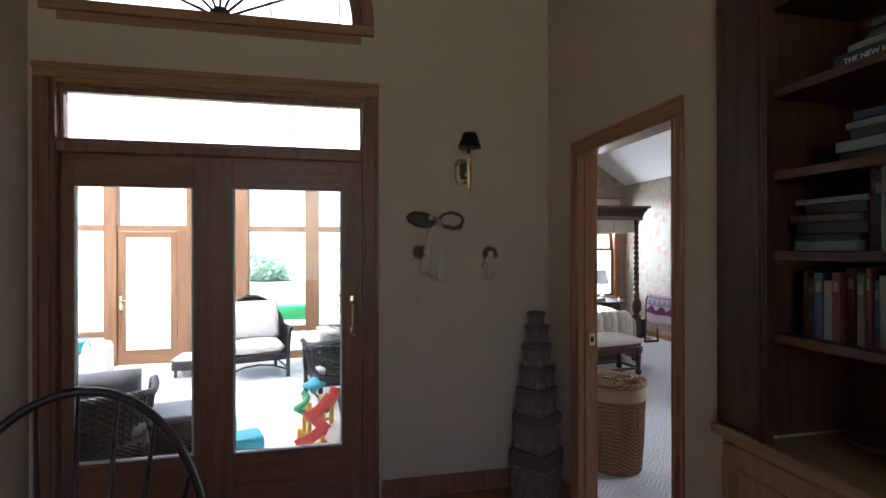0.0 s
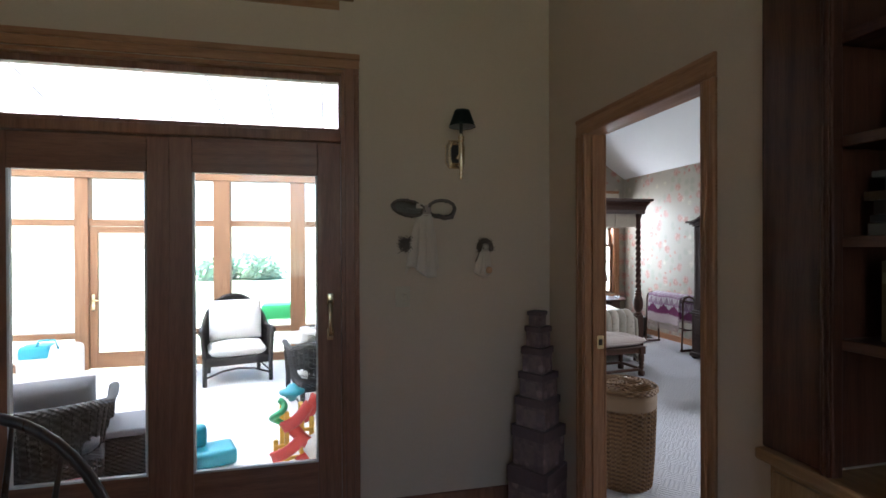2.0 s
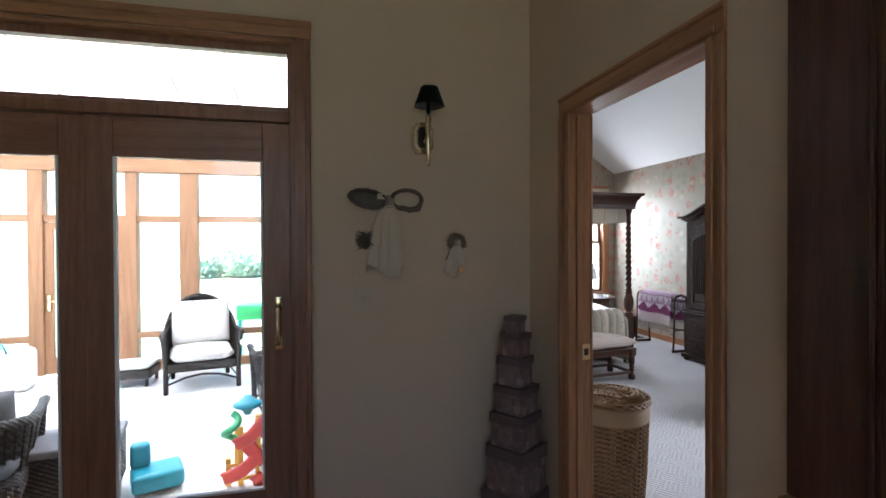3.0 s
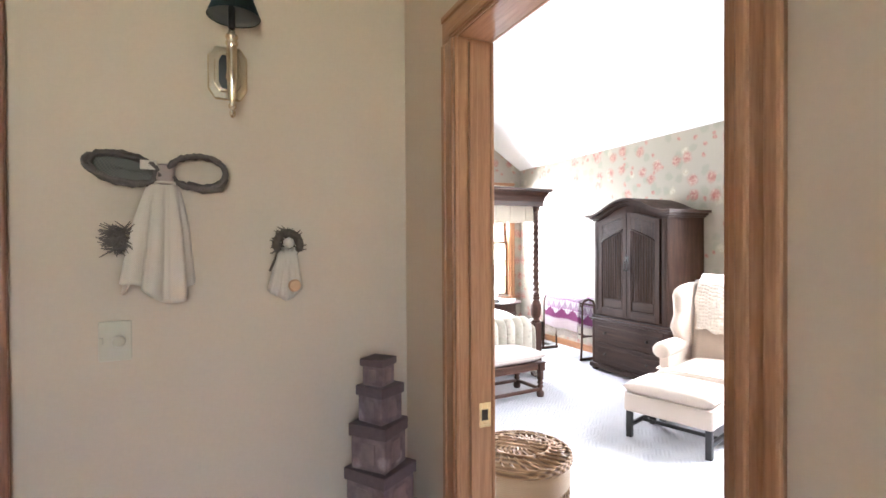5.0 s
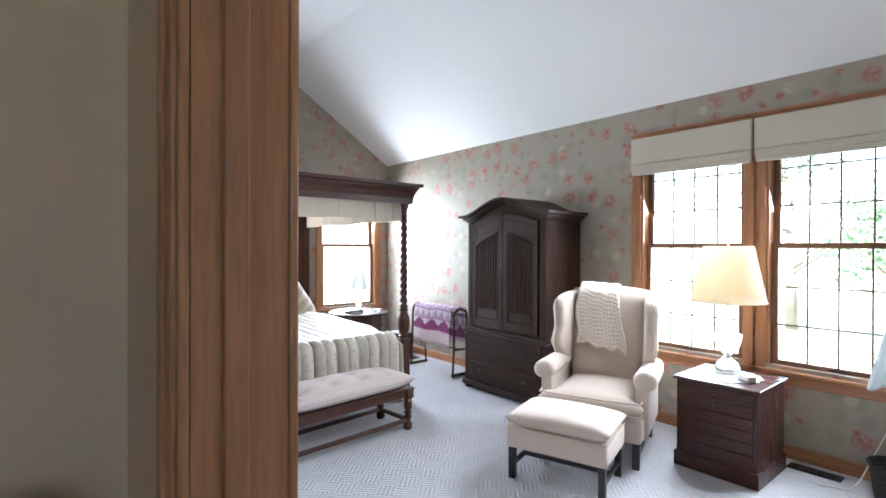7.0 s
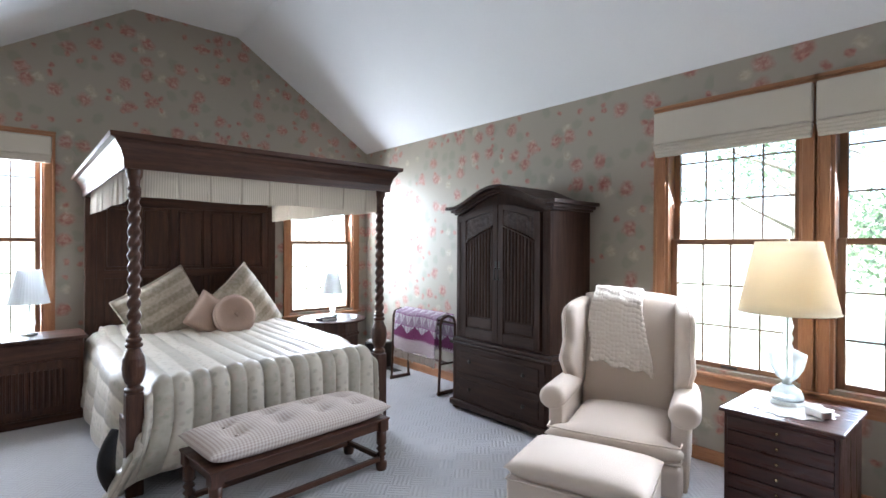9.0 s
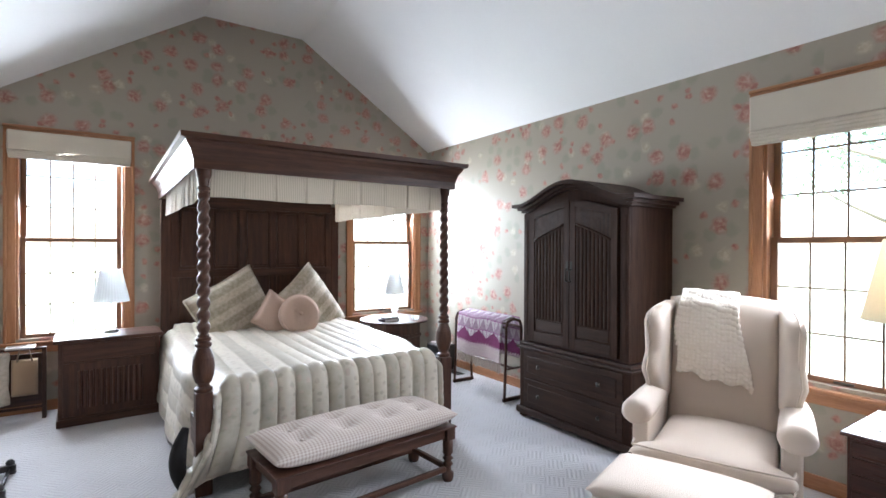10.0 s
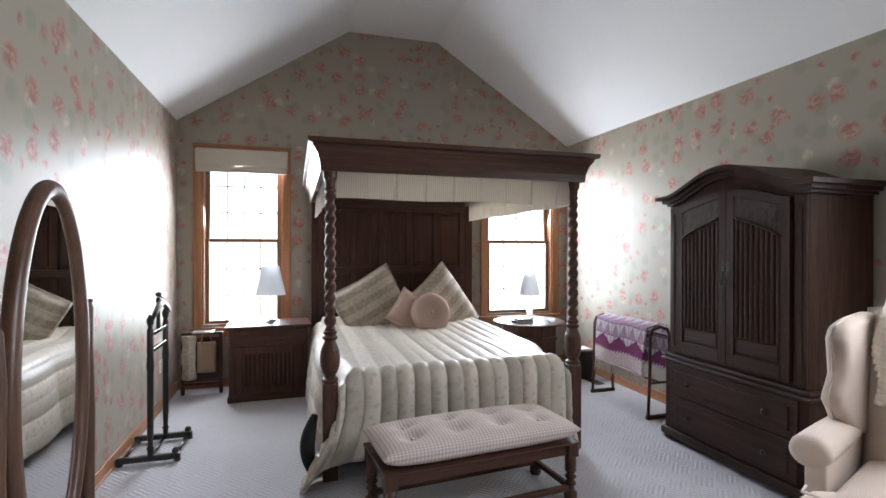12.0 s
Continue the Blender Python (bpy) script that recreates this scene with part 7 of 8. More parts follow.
M["box_paper"] = make_boxpaper()
M["box_panel"] = plain("faded_rose_panel", (0.22, 0.15, 0.14), 0.6, 25.0, 0.1, 0.4)
M["box_lid"] = plain("mauve_box_lid", (0.12, 0.078, 0.076), 0.55, 50.0, 0.1, 0.2)
z = 0.0
for k, (w, h) in enumerate(((0.232, 0.31), (0.2, 0.215), (0.172, 0.155), (0.146, 0.13), (0.12, 0.136), (0.094, 0.11), (0.07, 0.081))):
    bx = thing("gift_box", "square mauve floral cardboard box in a tapering stack", "box", pose(1.58 + (0.003 if k % 2 else -0.002), 3.178, z, 0, 0, 36 + (2, -4, 3, -3, 4, -5, 3)[k]), "stacked boxes")
    part("box_body", box(-w / 2, -w / 2, 0, w / 2, w / 2, h - 0.002, 0.003), M["box_paper"], bx)
    part("lid", box(-w / 2 - 0.006, -w / 2 - 0.006, h * 0.72, w / 2 + 0.006, w / 2 + 0.006, h, 0.003), M["box_lid"], bx, "darker mauve lid")
    part("picture_panel", box(-w * 0.2, -w / 2 - 0.002, h * 0.15, w * 0.2, -w / 2, h * 0.6), M["box_panel"], bx)
    part("picture_panel", box(-w / 2 - 0.002, -w * 0.2, h * 0.15, -w / 2, w * 0.2, h * 0.6), M["box_panel"], bx)
    z += h
t = thing("floor_vent", "dark metal floor vent in the oak floor", "vent", pose(0.95, 3.21, -0.004), "floor vents")
part("frame", box(-0.16, -0.06, 0, 0.16, 0.06, 0.005, 0.002), M["dark_metal"], t)
for i in range(12):
    xx = -0.14 + 0.28 * i / 11
    part("slat", box(xx - 0.006, -0.045, 0.005, xx + 0.006, 0.045, 0.008), M["dark_metal"], t)


# ---- hall: built-in bookcase ----
def bookcase():
    t = thing("bookcase", "dark cherry built-in bookcase over honey oak cupboards", "bookcase", pose(XD, 0, 0))
    D = 0.33
    c = M["cherry"]
    y0, y1 = BY0 + 0.002, BY1 - 0.002
    part("side_stile", box(-0.02, 1.70, 0.90, 0.0, 1.885, 2.9, 0.003), c, t)
    part("fluted_pilaster", box(-0.034, 1.665, 0.90, 0.0, 1.70, 2.9, 0.004), c, t)
    for y in (1.676, 1.69):
        part("bead", box(-0.038, y - 0.004, 0.90, -0.0335, y + 0.004, 2.9, 0.002), c, t)
    part("side_panel", box(0.001, y1 - 0.022, 0.92, D, y1, 2.74), c, t)
    part("side_panel", box(0.001, y0, 0.92, D, y0 + 0.022, 2.74), c, t)
    part("divider", box(0.0, 0.62, 0.92, D, 0.655, 2.74, 0.002), c, t)
    part("back_panel", box(D, y0, 0.0, D + 0.012, y1, 2.748), c, t)
    part("top_panel", box(0.0, y0 + 0.022, 2.718, D, y1 - 0.022, 2.74), c, t)
    part("head_board", box(-0.02, y0, 2.66, 0.0, 1.665, 2.9, 0.004), M["cherry_y"], t)
    prof = [(1.665, 2.66), (1.665, 2.30)] + [(1.665 - 0.12 * math.sin(a), 2.30 + 0.2 - 0.2 * math.cos(a)) for a in [math.pi / 2 * i / 10 for i in range(11)]] + [(1.545, 2.66)]
    part("corner_bracket", prism(prof, 0.018, "x", -0.018), c, t)
    for z in (1.25, 1.51, 1.76, 2.02, 2.3):
        part("shelf", box(-0.004, 0.656, z - 0.028, D - 0.001, y1 - 0.023, z, 0.003), M["cherry_y"], t)
        part("shelf", box(-0.004, y0 + 0.023, z - 0.028, D - 0.001, 0.619, z, 0.003), M["cherry_y"], t)
    part("counter", box(-0.05, y0 - 0.02, 0.865, D - 0.001, 1.885, 0.90, 0.008), M["oak_light"], t, "honey oak counter ledge")
    part("base", box(-0.018, y0, 0.0, D - 0.002, 1.86, 0.864, 0.003), M["oak_light"], t)
    for k in range(4):
        a = 1.84 - 0.5 * k
        d = part("cupboard_door", box(-0.034, a - 0.48, 0.12, -0.0185, a, 0.845, 0.003), M["oak_z"], t)
        part("door_panel", box(-0.041, a - 0.41, 0.19, -0.0335, a - 0.07, 0.775, 0.006), M["oak_z"], d)


M["oak_z"] = wood("honey_oak_upright", (0.26, 0.13, 0.055), (0.42, 0.24, 0.11), 0.38)
bookcase()
BOOKS = {}


def book_mat(c):
    if c not in BOOKS:
        BOOKS[c] = plain("book_cover", c, 0.55, 40.0, 0.1, 0.15)
    return BOOKS[c]


INK = ((0.025, 0.025, 0.027), (0.1, 0.018, 0.015), (0.03, 0.045, 0.08), (0.1, 0.065, 0.036), (0.035, 0.024, 0.018), (0.035, 0.05, 0.045), (0.17, 0.16, 0.145), (0.08, 0.032, 0.024))


def book(label, m, w, d, h, colour, marks=1):
    """A closed book, spine at -x: thickness along y, height along z."""
    t = thing("book", label, "book", m, "books in the bookcase")
    part("cover", box(0, -w / 2, 0, d, w / 2, h, 0.002), book_mat(colour), t)
    part("pages", box(0.006, -w / 2 + 0.002, 0.003, d + 0.001, w / 2 - 0.002, h + 0.0008), M["pages"], t)
    if marks:
        part("spine_band", box(-0.0006, -w * 0.3, h * 0.72, 0.0, w * 0.3, h * 0.86), M["gilt"], t)
    return t


M["pages"] = plain("paper_pages", (0.55, 0.5, 0.4), 0.9, 200.0, 0.3, 0.1)
M["gilt"] = plain("faded_gilt", (0.2, 0.16, 0.09), 0.5, 60.0, 0.05, 0.15)
rng = random.Random(21)


def upright_row(z, y_from, y_to, h0, h1, label):
    y = y_from
    while y > y_to:
        w = rng.uniform(0.012, 0.03)
        book(label, pose(XD + 0.035 + rng.uniform(0, 0.025), y - w / 2, z, 0, rng.uniform(-1, 1), 0), w, 0.19, rng.uniform(h0, h1), rng.choice(INK))
        y -= w + 0.002


upright_row(1.251, 1.615, 0.70, 0.17, 0.225, "cloth-bound book standing upright on a shelf")
upright_row(1.511, 1.425, 0.72, 0.205, 0.235, "tall book standing upright on a shelf")
upright_row(0.901, 1.28, 0.75, 0.2, 0.24, "dark red book standing on the counter")


def flat_stack(z, y, sizes, label):
    for k, (w, h, c) in enumerate(sizes):
        t = book(label, pose(XD + 0.05, y + rng.uniform(-0.015, 0.015), z, 90, 0, rng.uniform(-4, 4)) @ pose(0, 0, -w / 2), h, 0.22, w, c, 0)
        t.matrix_basis = pose(XD + 0.05, y - w / 2 + rng.uniform(-0.02, 0.02), z + h / 2, 0, 0, rng.uniform(-4, 4)) @ pose(0, 0, 0, -90, 0, 0) @ pose(0, 0, 0)
        z += h + 0.0012


flat_stack(1.511, 1.535, ((0.2, 0.03, INK[6]), (0.19, 0.018, INK[0]), (0.2, 0.034, INK[4]), (0.2, 0.022, INK[3]), (0.19, 0.03, INK[0]), (0.2, 0.016, INK[6])), "large book lying flat in a pile")
flat_stack(1.761, 1.4, ((0.26, 0.028, INK[0]), (0.24, 0.03, INK[6]), (0.16, 0.03, INK[0]), (0.15, 0.018, INK[6]), (0.12, 0.022, INK[2])), "large book lying flat in a pile")
flat_stack(2.021, 1.36, ((0.26, 0.04, INK[0]), (0.2, 0.02, INK[6]), (0.17, 0.025, INK[0]), (0.14, 0.02, INK[3])), "large black book lying flat in a pile")
dish = thing("glass_dish", "small clear glass dish on the bookcase ledge", "dish", pose(1.98, 1.55, 0.901))
part("bowl", lathe([(0.03, 0), (0.045, 0.004), (0.07, 0.03), (0.066, 0.03), (0.04, 0.009)], 24), M["crystal"], dish, smooth=True)


def lettering(body, size, m, material, owner, depth=0.0004):
    cu = bpy.data.curves.new("title", "FONT")
    cu.body, cu.size, cu.extrude = body, size, depth
    tmp = bpy.data.objects.new("title", cu)
    scene.collection.objects.link(tmp)
    me = bpy.data.meshes.new_from_object(tmp.evaluated_get(bpy.context.evaluated_depsgraph_get()))
    bpy.data.objects.remove(tmp)
    me.materials.append(material)
    ob = new("spine_title", me)
    ob.parent = owner
    ob.matrix_local = owner.matrix_basis.inverted() @ m
    return ob


M["white_ink"] = plain("white_ink", (0.6, 0.6, 0.58), 0.6, 60.0, 0.02, 0.03)
_b = [o for o in scene.objects if o.name.startswith("book") and o.parent is None and abs(o.matrix_basis.translation.z - 2.041) < 0.003]
if _b:
    _b[0].matrix_basis = pose(XD + 0.03, 1.24, 2.041) @ pose(0, 0, 0, -90, 0, 0)
    lettering("THE NEW INT", 0.021, pose(XD + 0.0295, 1.47, 2.031, 90, 0, -90), M["white_ink"], _b[0])


# ---- hall: bow-back chair ----
def windsor():
    t = thing("windsor_chair", "dark bow-back windsor chair with slender spindles", "chair", pose(-0.35, 1.84, 0, 0, 0, 12))
    k = M["chair_wood"]

    def bow(a, r=0.0):
        return (-(0.375 + r) * math.cos(a), 0.2 + 0.10 * math.sin(a), 0.47 + (0.60 + r) * math.sin(a))

    pts = [bow(math.pi * i / 28) for i in range(29)]
    part("bow", tube(pts, 0.0145, 10, up=(0, 1, 0)), k, t, smooth=True)
    for i in range(7):
        x = -0.285 + 0.095 * i
        a = math.acos(max(-1, min(1, -x * 1.12 / 0.375)))
        e = bow(a)
        part("spindle", tube([(x * 0.75, 0.2, 0.45), ((x * 0.75 + e[0]) / 2, 0.24, (0.45 + e[2]) / 2 - 0.05), e], [0.006, 0.009, 0.006], 8), k, t, smooth=True)
    b = cushion(0.54, 0.46, 0.045, 14, 0.6)
    part("seat", b, k, t, smooth=True).location = (0, 0, 0.425)
    for sx in (-1, 1):
        for sy in (-1, 1):
            part("leg", tube([(sx * 0.17, sy * 0.15, 0.44), (sx * 0.2, sy * 0.18, 0.24), (sx * 0.225, sy * 0.21, 0.0)], [0.012, 0.02, 0.011], 10), k, t, smooth=True)
        part("stretcher", tube([(sx * 0.205, -0.185, 0.2), (sx * 0.205, 0, 0.2), (sx * 0.205, 0.185, 0.2)], [0.008, 0.013, 0.008], 8), k, t, smooth=True)
    part("stretcher", tube([(-0.205, 0, 0.2), (0, 0, 0.2), (0.205, 0, 0.2)], [0.008, 0.013, 0.008], 8), k, t, smooth=True)


M["chair_wood"] = wood("dark_windsor_wood", (0.02, 0.011, 0.008), (0.06, 0.033, 0.022), 0.3)
windsor()


# ---- sunroom things ----
M["seat_white"] = weave("white_cushion", (0.72, 0.7, 0.67), (0.66, 0.64, 0.6), 90.0)
M["grey_cloth"] = weave("grey_cushion", (0.2, 0.2, 0.21), (0.15, 0.15, 0.16), 90.0)


def wicker_chair(m, label, cushion_mat, back=0.9):
    """Round-shouldered wicker chair, its front at -y: a rolled rim sweeps from the back over the arms to the front legs."""
    t = thing("wicker_armchair", label, "armchair", m)
    k = M["wicker_dark"]

    def rim(a):
        q = math.sin(a)
        return Vector((-0.37 * math.cos(a) * (1.0 - 0.06 * q), -0.32 + 0.7 * q ** 0.55, 0.56 + (back - 0.56) * max(0.0, q - 0.35) ** 0.8 / 0.65 ** 0.8))

    def foot(a):
        q = math.sin(a)
        return Vector((-0.32 * math.cos(a), -0.32 + 0.6 * q ** 0.55, 0.27))

    angles = [math.pi * i / 44 for i in range(45)]
    part("woven_back", grid_sheet(44, 12, lambda u, v: foot(math.pi * u).lerp(rim(math.pi * u), v) + Vector((0, 0.05 * math.sin(math.pi * u) * v * v, 0)), thick=0.012), M["wicker_open"], t, "woven dark wicker back and arms")
    part("rim", tube([rim(a) + Vector((0, 0.05 * math.sin(a), 0)) for a in angles], 0.027, 8), k, t, smooth=True)
    for i in range(23):
        a = math.pi * i / 22
        part("stake", tube([foot(a) + Vector((0, 0.006, 0)), rim(a) + Vector((0, 0.056 * math.sin(a), 0))], 0.007, 5), k, t)
    for sx in (-1, 1):
        part("front_leg", tube([(sx * 0.36, -0.32, 0.565), (sx * 0.352, -0.335, 0.5), (sx * 0.335, -0.33, 0.25), (sx * 0.335, -0.34, 0.0)], 0.024, 8), k, t, smooth=True)
        part("back_leg", tube([(sx * 0.27, 0.27, 0.3), (sx * 0.28, 0.31, 0.0)], 0.022, 8), k, t)
        part("side_rail", tube([(sx * 0.335, -0.32, 0.1), (sx * 0.28, 0.3, 0.1)], 0.01, 6), k, t)
    part("seat_frame", soft(box(-0.32, -0.335, 0.2, 0.32, 0.27, 0.29), 0.02), k, t)
    part("apron_arch", tube([(-0.32, -0.34, 0.09), (-0.16, -0.342, 0.15), (0.0, -0.343, 0.17), (0.16, -0.342, 0.15), (0.32, -0.34, 0.09)], 0.012, 6), k, t, smooth=True)
    part("seat_cushion", cushion(0.6, 0.58, 0.16, 16), cushion_mat, t, smooth=True).location = (0, -0.06, 0.28)
    part("back_cushion", moved(cushion(0.56, 0.1 + 0.4 * back, 0.18, 16), pose(0, 0.14, 0.33 + 0.33 * back, 74, 0, 0)), cushion_mat, t, smooth=True)


M["wicker_open"] = make_wicker("open_dark_wicker", (0.006, 0.005, 0.004), (0.045, 0.035, 0.027), 40.0)
wicker_chair(pose(-0.57, 6.78, 0, 0, 0, 14), "dark wicker armchair with white cushions facing the room", M["seat_white"])
wicker_chair(pose(0.47, 5.5, 0, 0, 0, 190) , "dark wicker armchair beside a round table", M["seat_white"], 0.66)
wicker_chair(pose(-1.17, 4.0, 0, 0, 0, 200), "dark wicker armchair with a grey cushion near the doors", M["grey_cloth"], 0.63)
t = thing("wicker_footstool", "dark wicker footstool with a white pad", "footstool", pose(-1.28, 6.92, 0))
part("base", soft(box(-0.22, -0.2, 0.08, 0.22, 0.2, 0.18), 0.02), M["wicker_dark"], t)
for x in (-0.18, 0.18):
    for y in (-0.16, 0.16):
        part("leg", tube([(x, y, 0), (x, y, 0.12)], 0.018, 8), M["wicker_dark"], t)
part("pad", cushion(0.44, 0.4, 0.08, 12), M["seat_white"], t, smooth=True).location = (0, 0, 0.17)
t = thing("wicker_ottoman", "grey-brown box ottoman beside the wicker chair", "ottoman", pose(-0.74, 4.36, 0, 0, 0, 10))
part("box", soft(box(-0.22, -0.2, 0.02, 0.22, 0.2, 0.3), 0.015), M["wicker_dark"], t)
part("top_pad", soft(box(-0.23, -0.21, 0.3, 0.23, 0.21, 0.345), 0.015), M["grey_cloth"], t, smooth=True)
t = thing("round_table", "round pale-topped wicker side table", "table", pose(0.28, 6.25, 0))
part("tabletop", lathe([(0.36, 0.5), (0.38, 0.51), (0.38, 0.525), (0.36, 0.53)], 36), M["seat_white"], t)
part("pedestal", lathe([(0.2, 0.0), (0.18, 0.04), (0.07, 0.2), (0.07, 0.35), (0.16, 0.5)], 20), M["wicker_dark"], t, smooth=True)
t = thing("lidded_jar", "white bowl on the round table", "bowl", pose(0.3, 6.2, 0.531))
part("bowl", lathe([(0.06, 0), (0.1, 0.03), (0.13, 0.09), (0.12, 0.09), (0.05, 0.02)], 20), M["white_paint"], t, smooth=True)


def slim_tree():
    t = thing("potted_evergreen", "slim dark artificial evergreen in a pot", "plant", pose(0.53, 4.9, 0))
    part("pot", lathe([(0.1, 0), (0.13, 0.2), (0.14, 0.22), (0.11, 0.22)], 20), M["wicker_dark"], t)
    b = tube([(0, 0, 0.2), (0, 0, 1.5)], [0.015, 0.004], 6)
    r = random.Random(6)
    for k in range(150):
        z = 0.35 + 1.1 * r.random()
        L = 0.26 * (1.6 - z) / 1.2 + 0.05
        a = r.uniform(0, 6.283)
        e = (L * math.cos(a), L * math.sin(a), z + 0.05)
        tube([(0, 0, z), e], [0.004, 0.002], 4, bm=b)
        for j in range(7):
            q = 0.35 + 0.65 * j / 6
            p = Vector((e[0] * q, e[1] * q, z + 0.05 * q))
            tube([p, p + Vector((r.uniform(-0.035, 0.035), r.uniform(-0.035, 0.035), r.uniform(-0.01, 0.04)))], [0.003, 0.001], 3, bm=b)
    part("branches", b, M["needles"], t, "fine dark green needles")


M["needles"] = plain("dark_needles", (0.03, 0.045, 0.03), 0.7, 90.0, 0.2, 0.3)
slim_tree()


def toy_tower():
    t = thing("toy_ball_tower", "red yellow and green plastic marble-run toy tower", "toy", pose(0.22, 4.33, 0, 0, 0, 12))
    for x, y, h in ((-0.12, -0.08, 0.17), (-0.05, -0.1, 0.36), (0.05, -0.1, 0.4), (0.12, -0.08, 0.3), (-0.06, 0.08, 0.38), (0.07, 0.08, 0.36)):
        part("post", box(x - 0.016, y - 0.016, 0, x + 0.016, y + 0.016, h, 0.005), M["toy_yellow"], t, "yellow post")
    for z in (0.03, 0.12, 0.21, 0.3):
        part("crossbar", box(-0.13 if z < 0.15 else -0.06, -0.118, z, 0.13 if z < 0.25 else 0.06, -0.104, z + 0.024, 0.004), M["toy_yellow"], t, "yellow crossbar")
    for x0, z0, x1, z1, y in ((-0.15, 0.07, 0.07, 0.2, -0.13), (0.15, 0.1, -0.02, 0.26, -0.12), (-0.08, 0.26, 0.1, 0.4, -0.12), (0.02, 0.02, 0.17, 0.15, -0.14), (0.06, 0.28, 0.16, 0.44, -0.06)):
        n = Vector((-(z1 - z0), 0, x1 - x0)).normalized() * 0.028
        bend = [Vector((x0 + (x1 - x0) * k / 6, y - 0.02 * math.sin(math.pi * k / 6), z0 + (z1 - z0) * k / 6 - 0.025 * math.sin(math.pi * k / 6))) for k in range(7)]
        b = tube(bend, 0.042, 8, flat=0.35, up=(0, 1, 0))
        part("chute", b, M["toy_red"], t, "red curved chute", smooth=True)
        part("chute_lip", tube([p + n for p in bend], 0.01, 6), M["toy_red"], t, smooth=True)
    coil = [(-0.1 + 0.042 * math.cos(a), -0.06 + 0.042 * math.sin(a), 0.24 + 0.024 * a) for a in [0.45 * k for k in range(18)]]
    part("spiral", tube(coil, 0.022, 8), M["toy_green"], t, "green spiral tube", smooth=True)
    part("top_cup", lathe([(0.02, 0.4), (0.035, 0.43), (0.085, 0.455), (0.09, 0.47), (0.05, 0.485), (0.02, 0.52)], 16), M["toy_teal"], t, "teal funnel", smooth=True)
    c = thing("floor_cushion", "round pale cushion on the sunroom floor by the toy", "cushion", pose(0.45, 4.25, 0))
    part("cover", lathe([(0.05, 0.0), (0.12, 0.02), (0.155, 0.09), (0.13, 0.16), (0.06, 0.19), (0.01, 0.195)], 24), M["seat_white"], c, smooth=True)


for nm, c in (("toy_yellow", (0.75, 0.45, 0.05)), ("toy_red", (0.62, 0.07, 0.05)), ("toy_green", (0.05, 0.4, 0.16)), ("toy_teal", (0.03, 0.33, 0.42))):
    M[nm] = plain(nm + "_plastic", c, 0.35, 60.0, 0.02, 0.05)
toy_tower()
t = thing("toy_chair", "teal plastic child's seat on the sunroom floor", "toy", pose(-0.3, 4.32, 0, 0, 0, 20))
part("seat", soft(box(-0.14, -0.12, 0.02, 0.14, 0.12, 0.13), 0.03), M["toy_teal"], t, smooth=True)
part("back", soft(box(-0.14, 0.02, 0.12, -0.03, 0.12, 0.27), 0.03), M["toy_teal"], t, smooth=True)
t = thing("toy_slide", "green and white plastic play slide beyond the glass", "toy", pose(-0.25, 9.4, -0.45))
part("slide", soft(box(-0.35, -0.2, 0.75, 0.35, 0.2, 1.0), 0.03), M["toy_green"], t, smooth=True)
for x in (-0.3, 0.3):
    part("leg", box(x - 0.03, -0.15, 0, x + 0.03, 0.15, 0.76, 0.01), M["toy_teal"], t)
bg = thing("storage_bag", "white and teal soft storage bag on the sunroom floor", "bag", pose(-2.5, 6.95, 0, 0, 0, 12))
part("sack", soft(box(-0.28, -0.17, 0, 0.28, 0.17, 0.42), 0.07, 4), M["seat_white"], bg, smooth=True)
part("flap", soft(box(-0.25, -0.182, 0.3, 0.02, 0.1, 0.44), 0.03), M["toy_teal"], bg, "teal flap", smooth=True)
part("handle", tube([(-0.1, -0.16, 0.4), (-0.07, -0.17, 0.5), (0.07, -0.17, 0.5), (0.1, -0.16, 0.4)], 0.012, 6), M["toy_teal"], bg, smooth=True)
bk = thing("wicker_basket", "pale wicker basket with a yellow cushion", "basket", pose(-3.1, 6.85, 0))
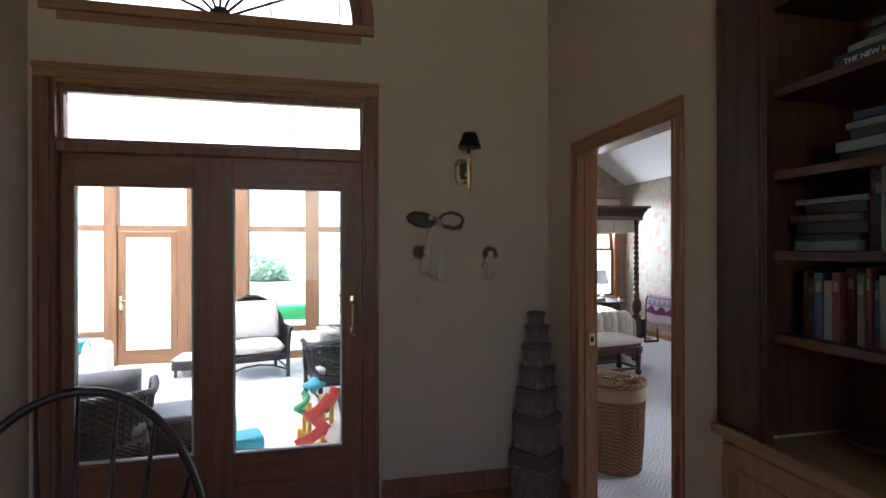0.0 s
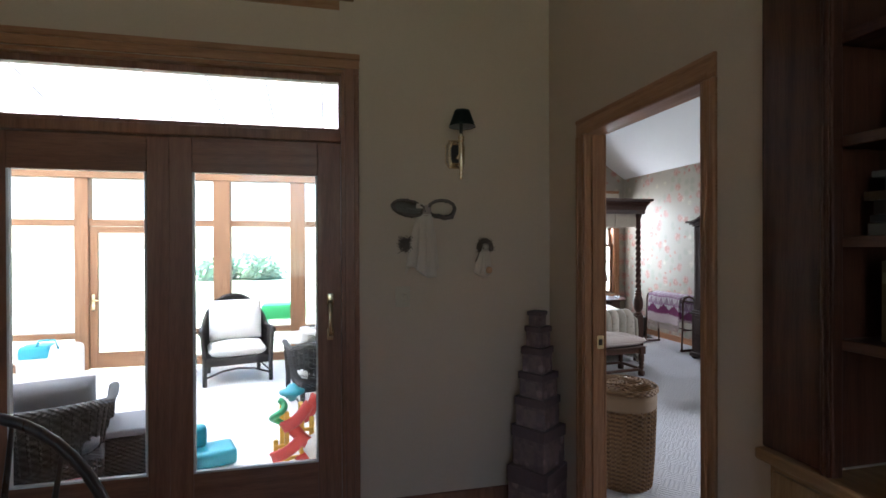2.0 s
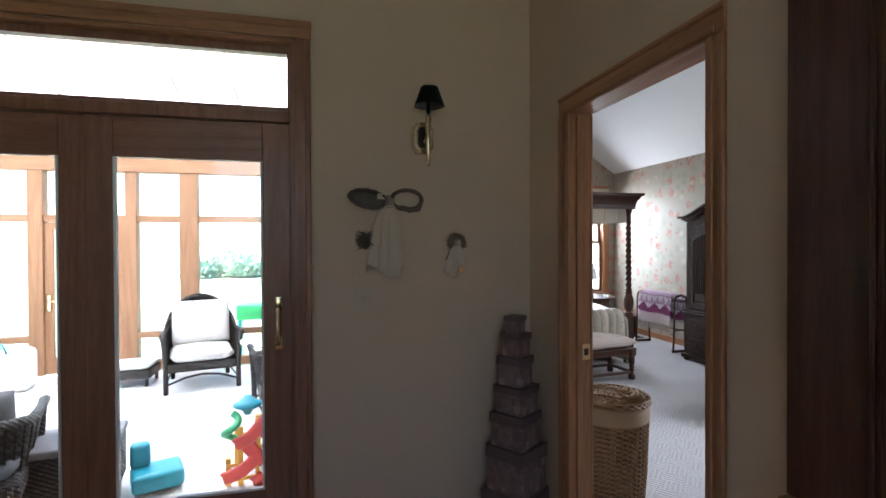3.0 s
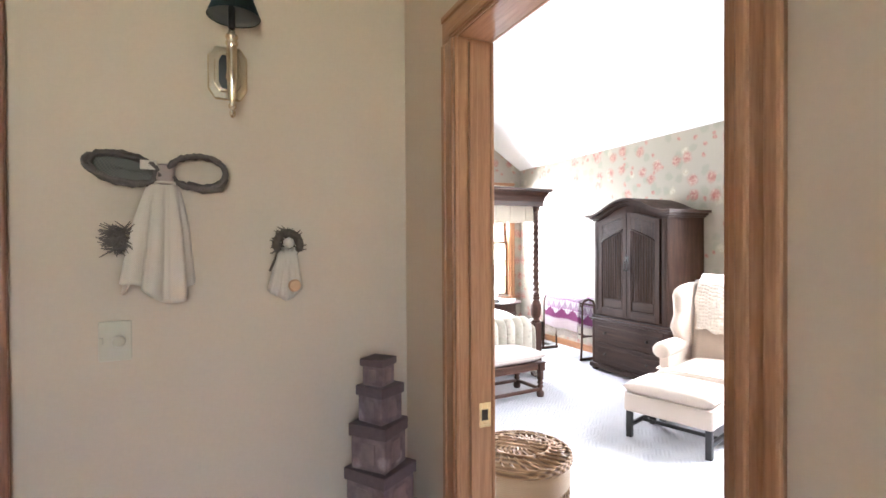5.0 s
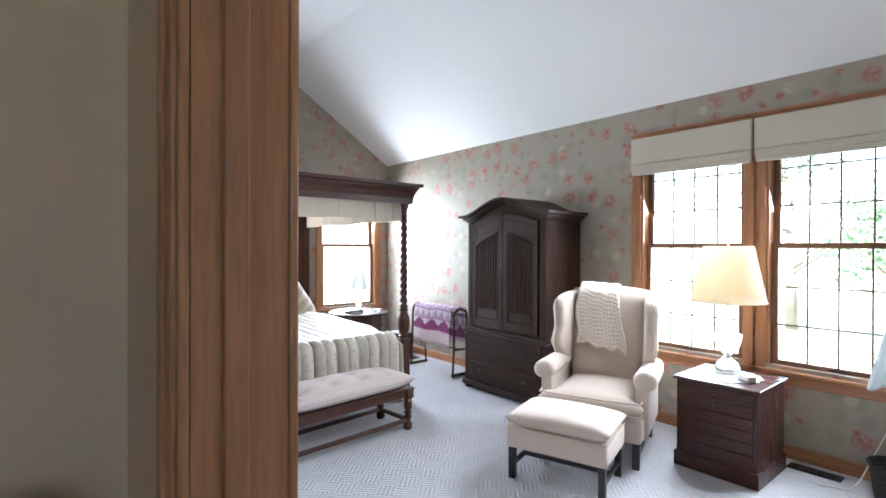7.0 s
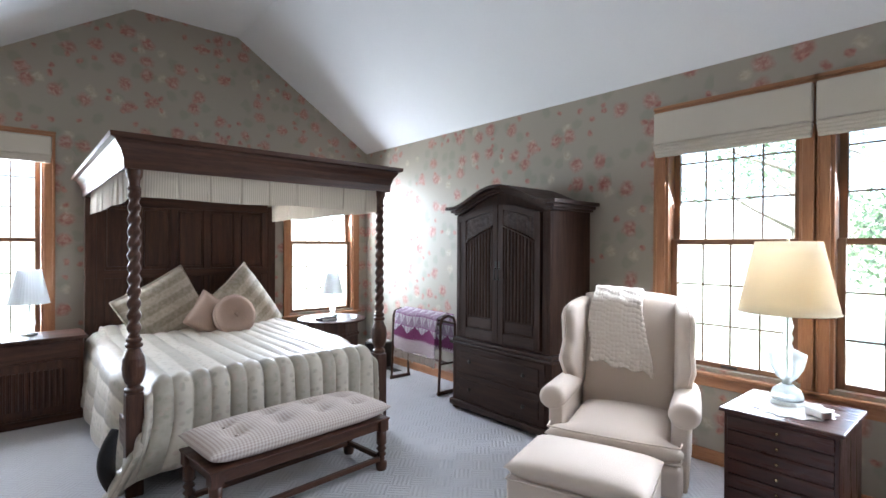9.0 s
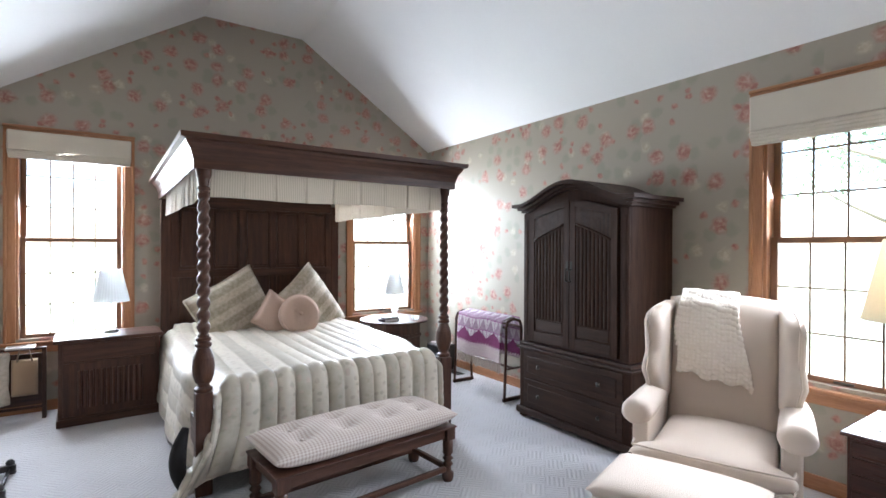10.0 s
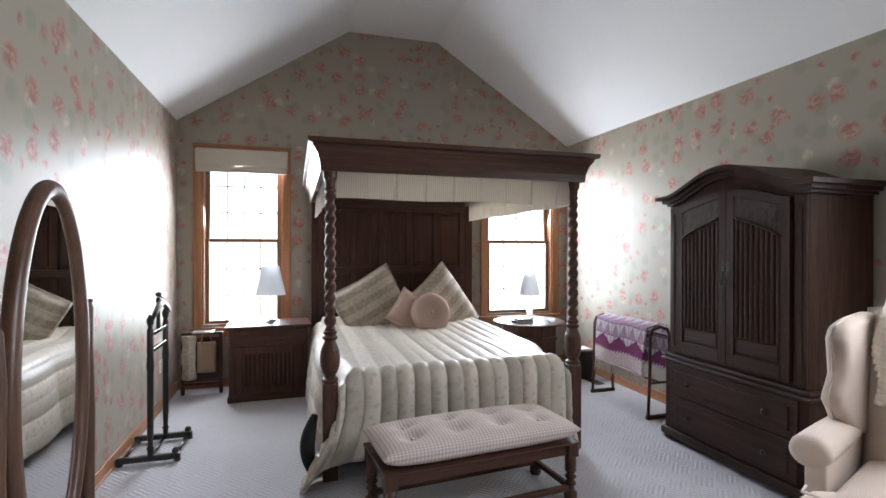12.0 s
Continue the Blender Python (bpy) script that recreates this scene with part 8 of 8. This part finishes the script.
part("body", lathe([(0.2, 0.0), (0.22, 0.03), (0.25, 0.3), (0.255, 0.32), (0.235, 0.31), (0.2, 0.04)], 28), M["wicker_honey"], bk)
cu = thing("yellow_cushion", "yellow cushion lying in the wicker basket", "cushion", pose(-3.1, 6.85, 0.28))
part("cover", cushion(0.4, 0.36, 0.26, 14), M["toy_yellow"], cu, smooth=True)
M["rug"] = plain("red_rug_pile", (0.3, 0.1, 0.09), 0.95, 25.0, 0.4, 0.5)
t = thing("rug", "red patterned rug under the wicker chairs", "rug", pose(-1.3, 4.05, -0.005))
part("pile", box(-0.7, -0.4, 0, 0.7, 0.4, 0.01, 0.003), M["rug"], t)


# ---- plain window behind the walker ----
t = thing("window_6", "large plain oak window at the hall's far end", "window")
tagged(t, kind="structure")
for x in (-1.1, -0.27, 0.56):
    part("frame_post", box(x, YHS - 0.1, 0.9, x + 0.04, YHS - 0.04, 3.1, 0.003), M["trim"], t)
for z in (0.9, 3.06):
    part("frame_rail", box(-1.06, YHS - 0.1, z, 0.56, YHS - 0.04, z + 0.04, 0.003), M["trim_h"], t)
part("pane", box(-1.06, YHS - 0.075, 0.94, 0.56, YHS - 0.07, 3.06), M["glass"], t).visible_shadow = False

# ---- by the bedroom window: basket and cable ----
t = thing("wastebasket", "small dark wicker wastebasket by the window wall", "basket", pose(5.5, 2.94, 0))
part("body", lathe([(0.1, 0.0), (0.105, 0.02), (0.13, 0.2), (0.135, 0.21), (0.128, 0.21), (0.1, 0.03)], 28), M["wicker_dark"], t, smooth=True)
part("rim", tube([(0.132 * math.cos(2 * math.pi * k / 28), 0.132 * math.sin(2 * math.pi * k / 28), 0.212) for k in range(28)], 0.008, 6, closed=True), M["wicker_dark"], t, smooth=True)
t = thing("cable", "thin white lamp cable hanging to the floor", "cable", pose(5.6, 3.05, 0))
part("cord", tube([(0.09, -0.06, 0.5), (0.07, -0.04, 0.35), (0.0, 0.02, 0.18), (-0.09, 0.06, 0.06), (-0.15, 0.1, 0.006), (-0.2, 0.25, 0.005)], 0.004, 6), M["white_paint"], t, smooth=True)
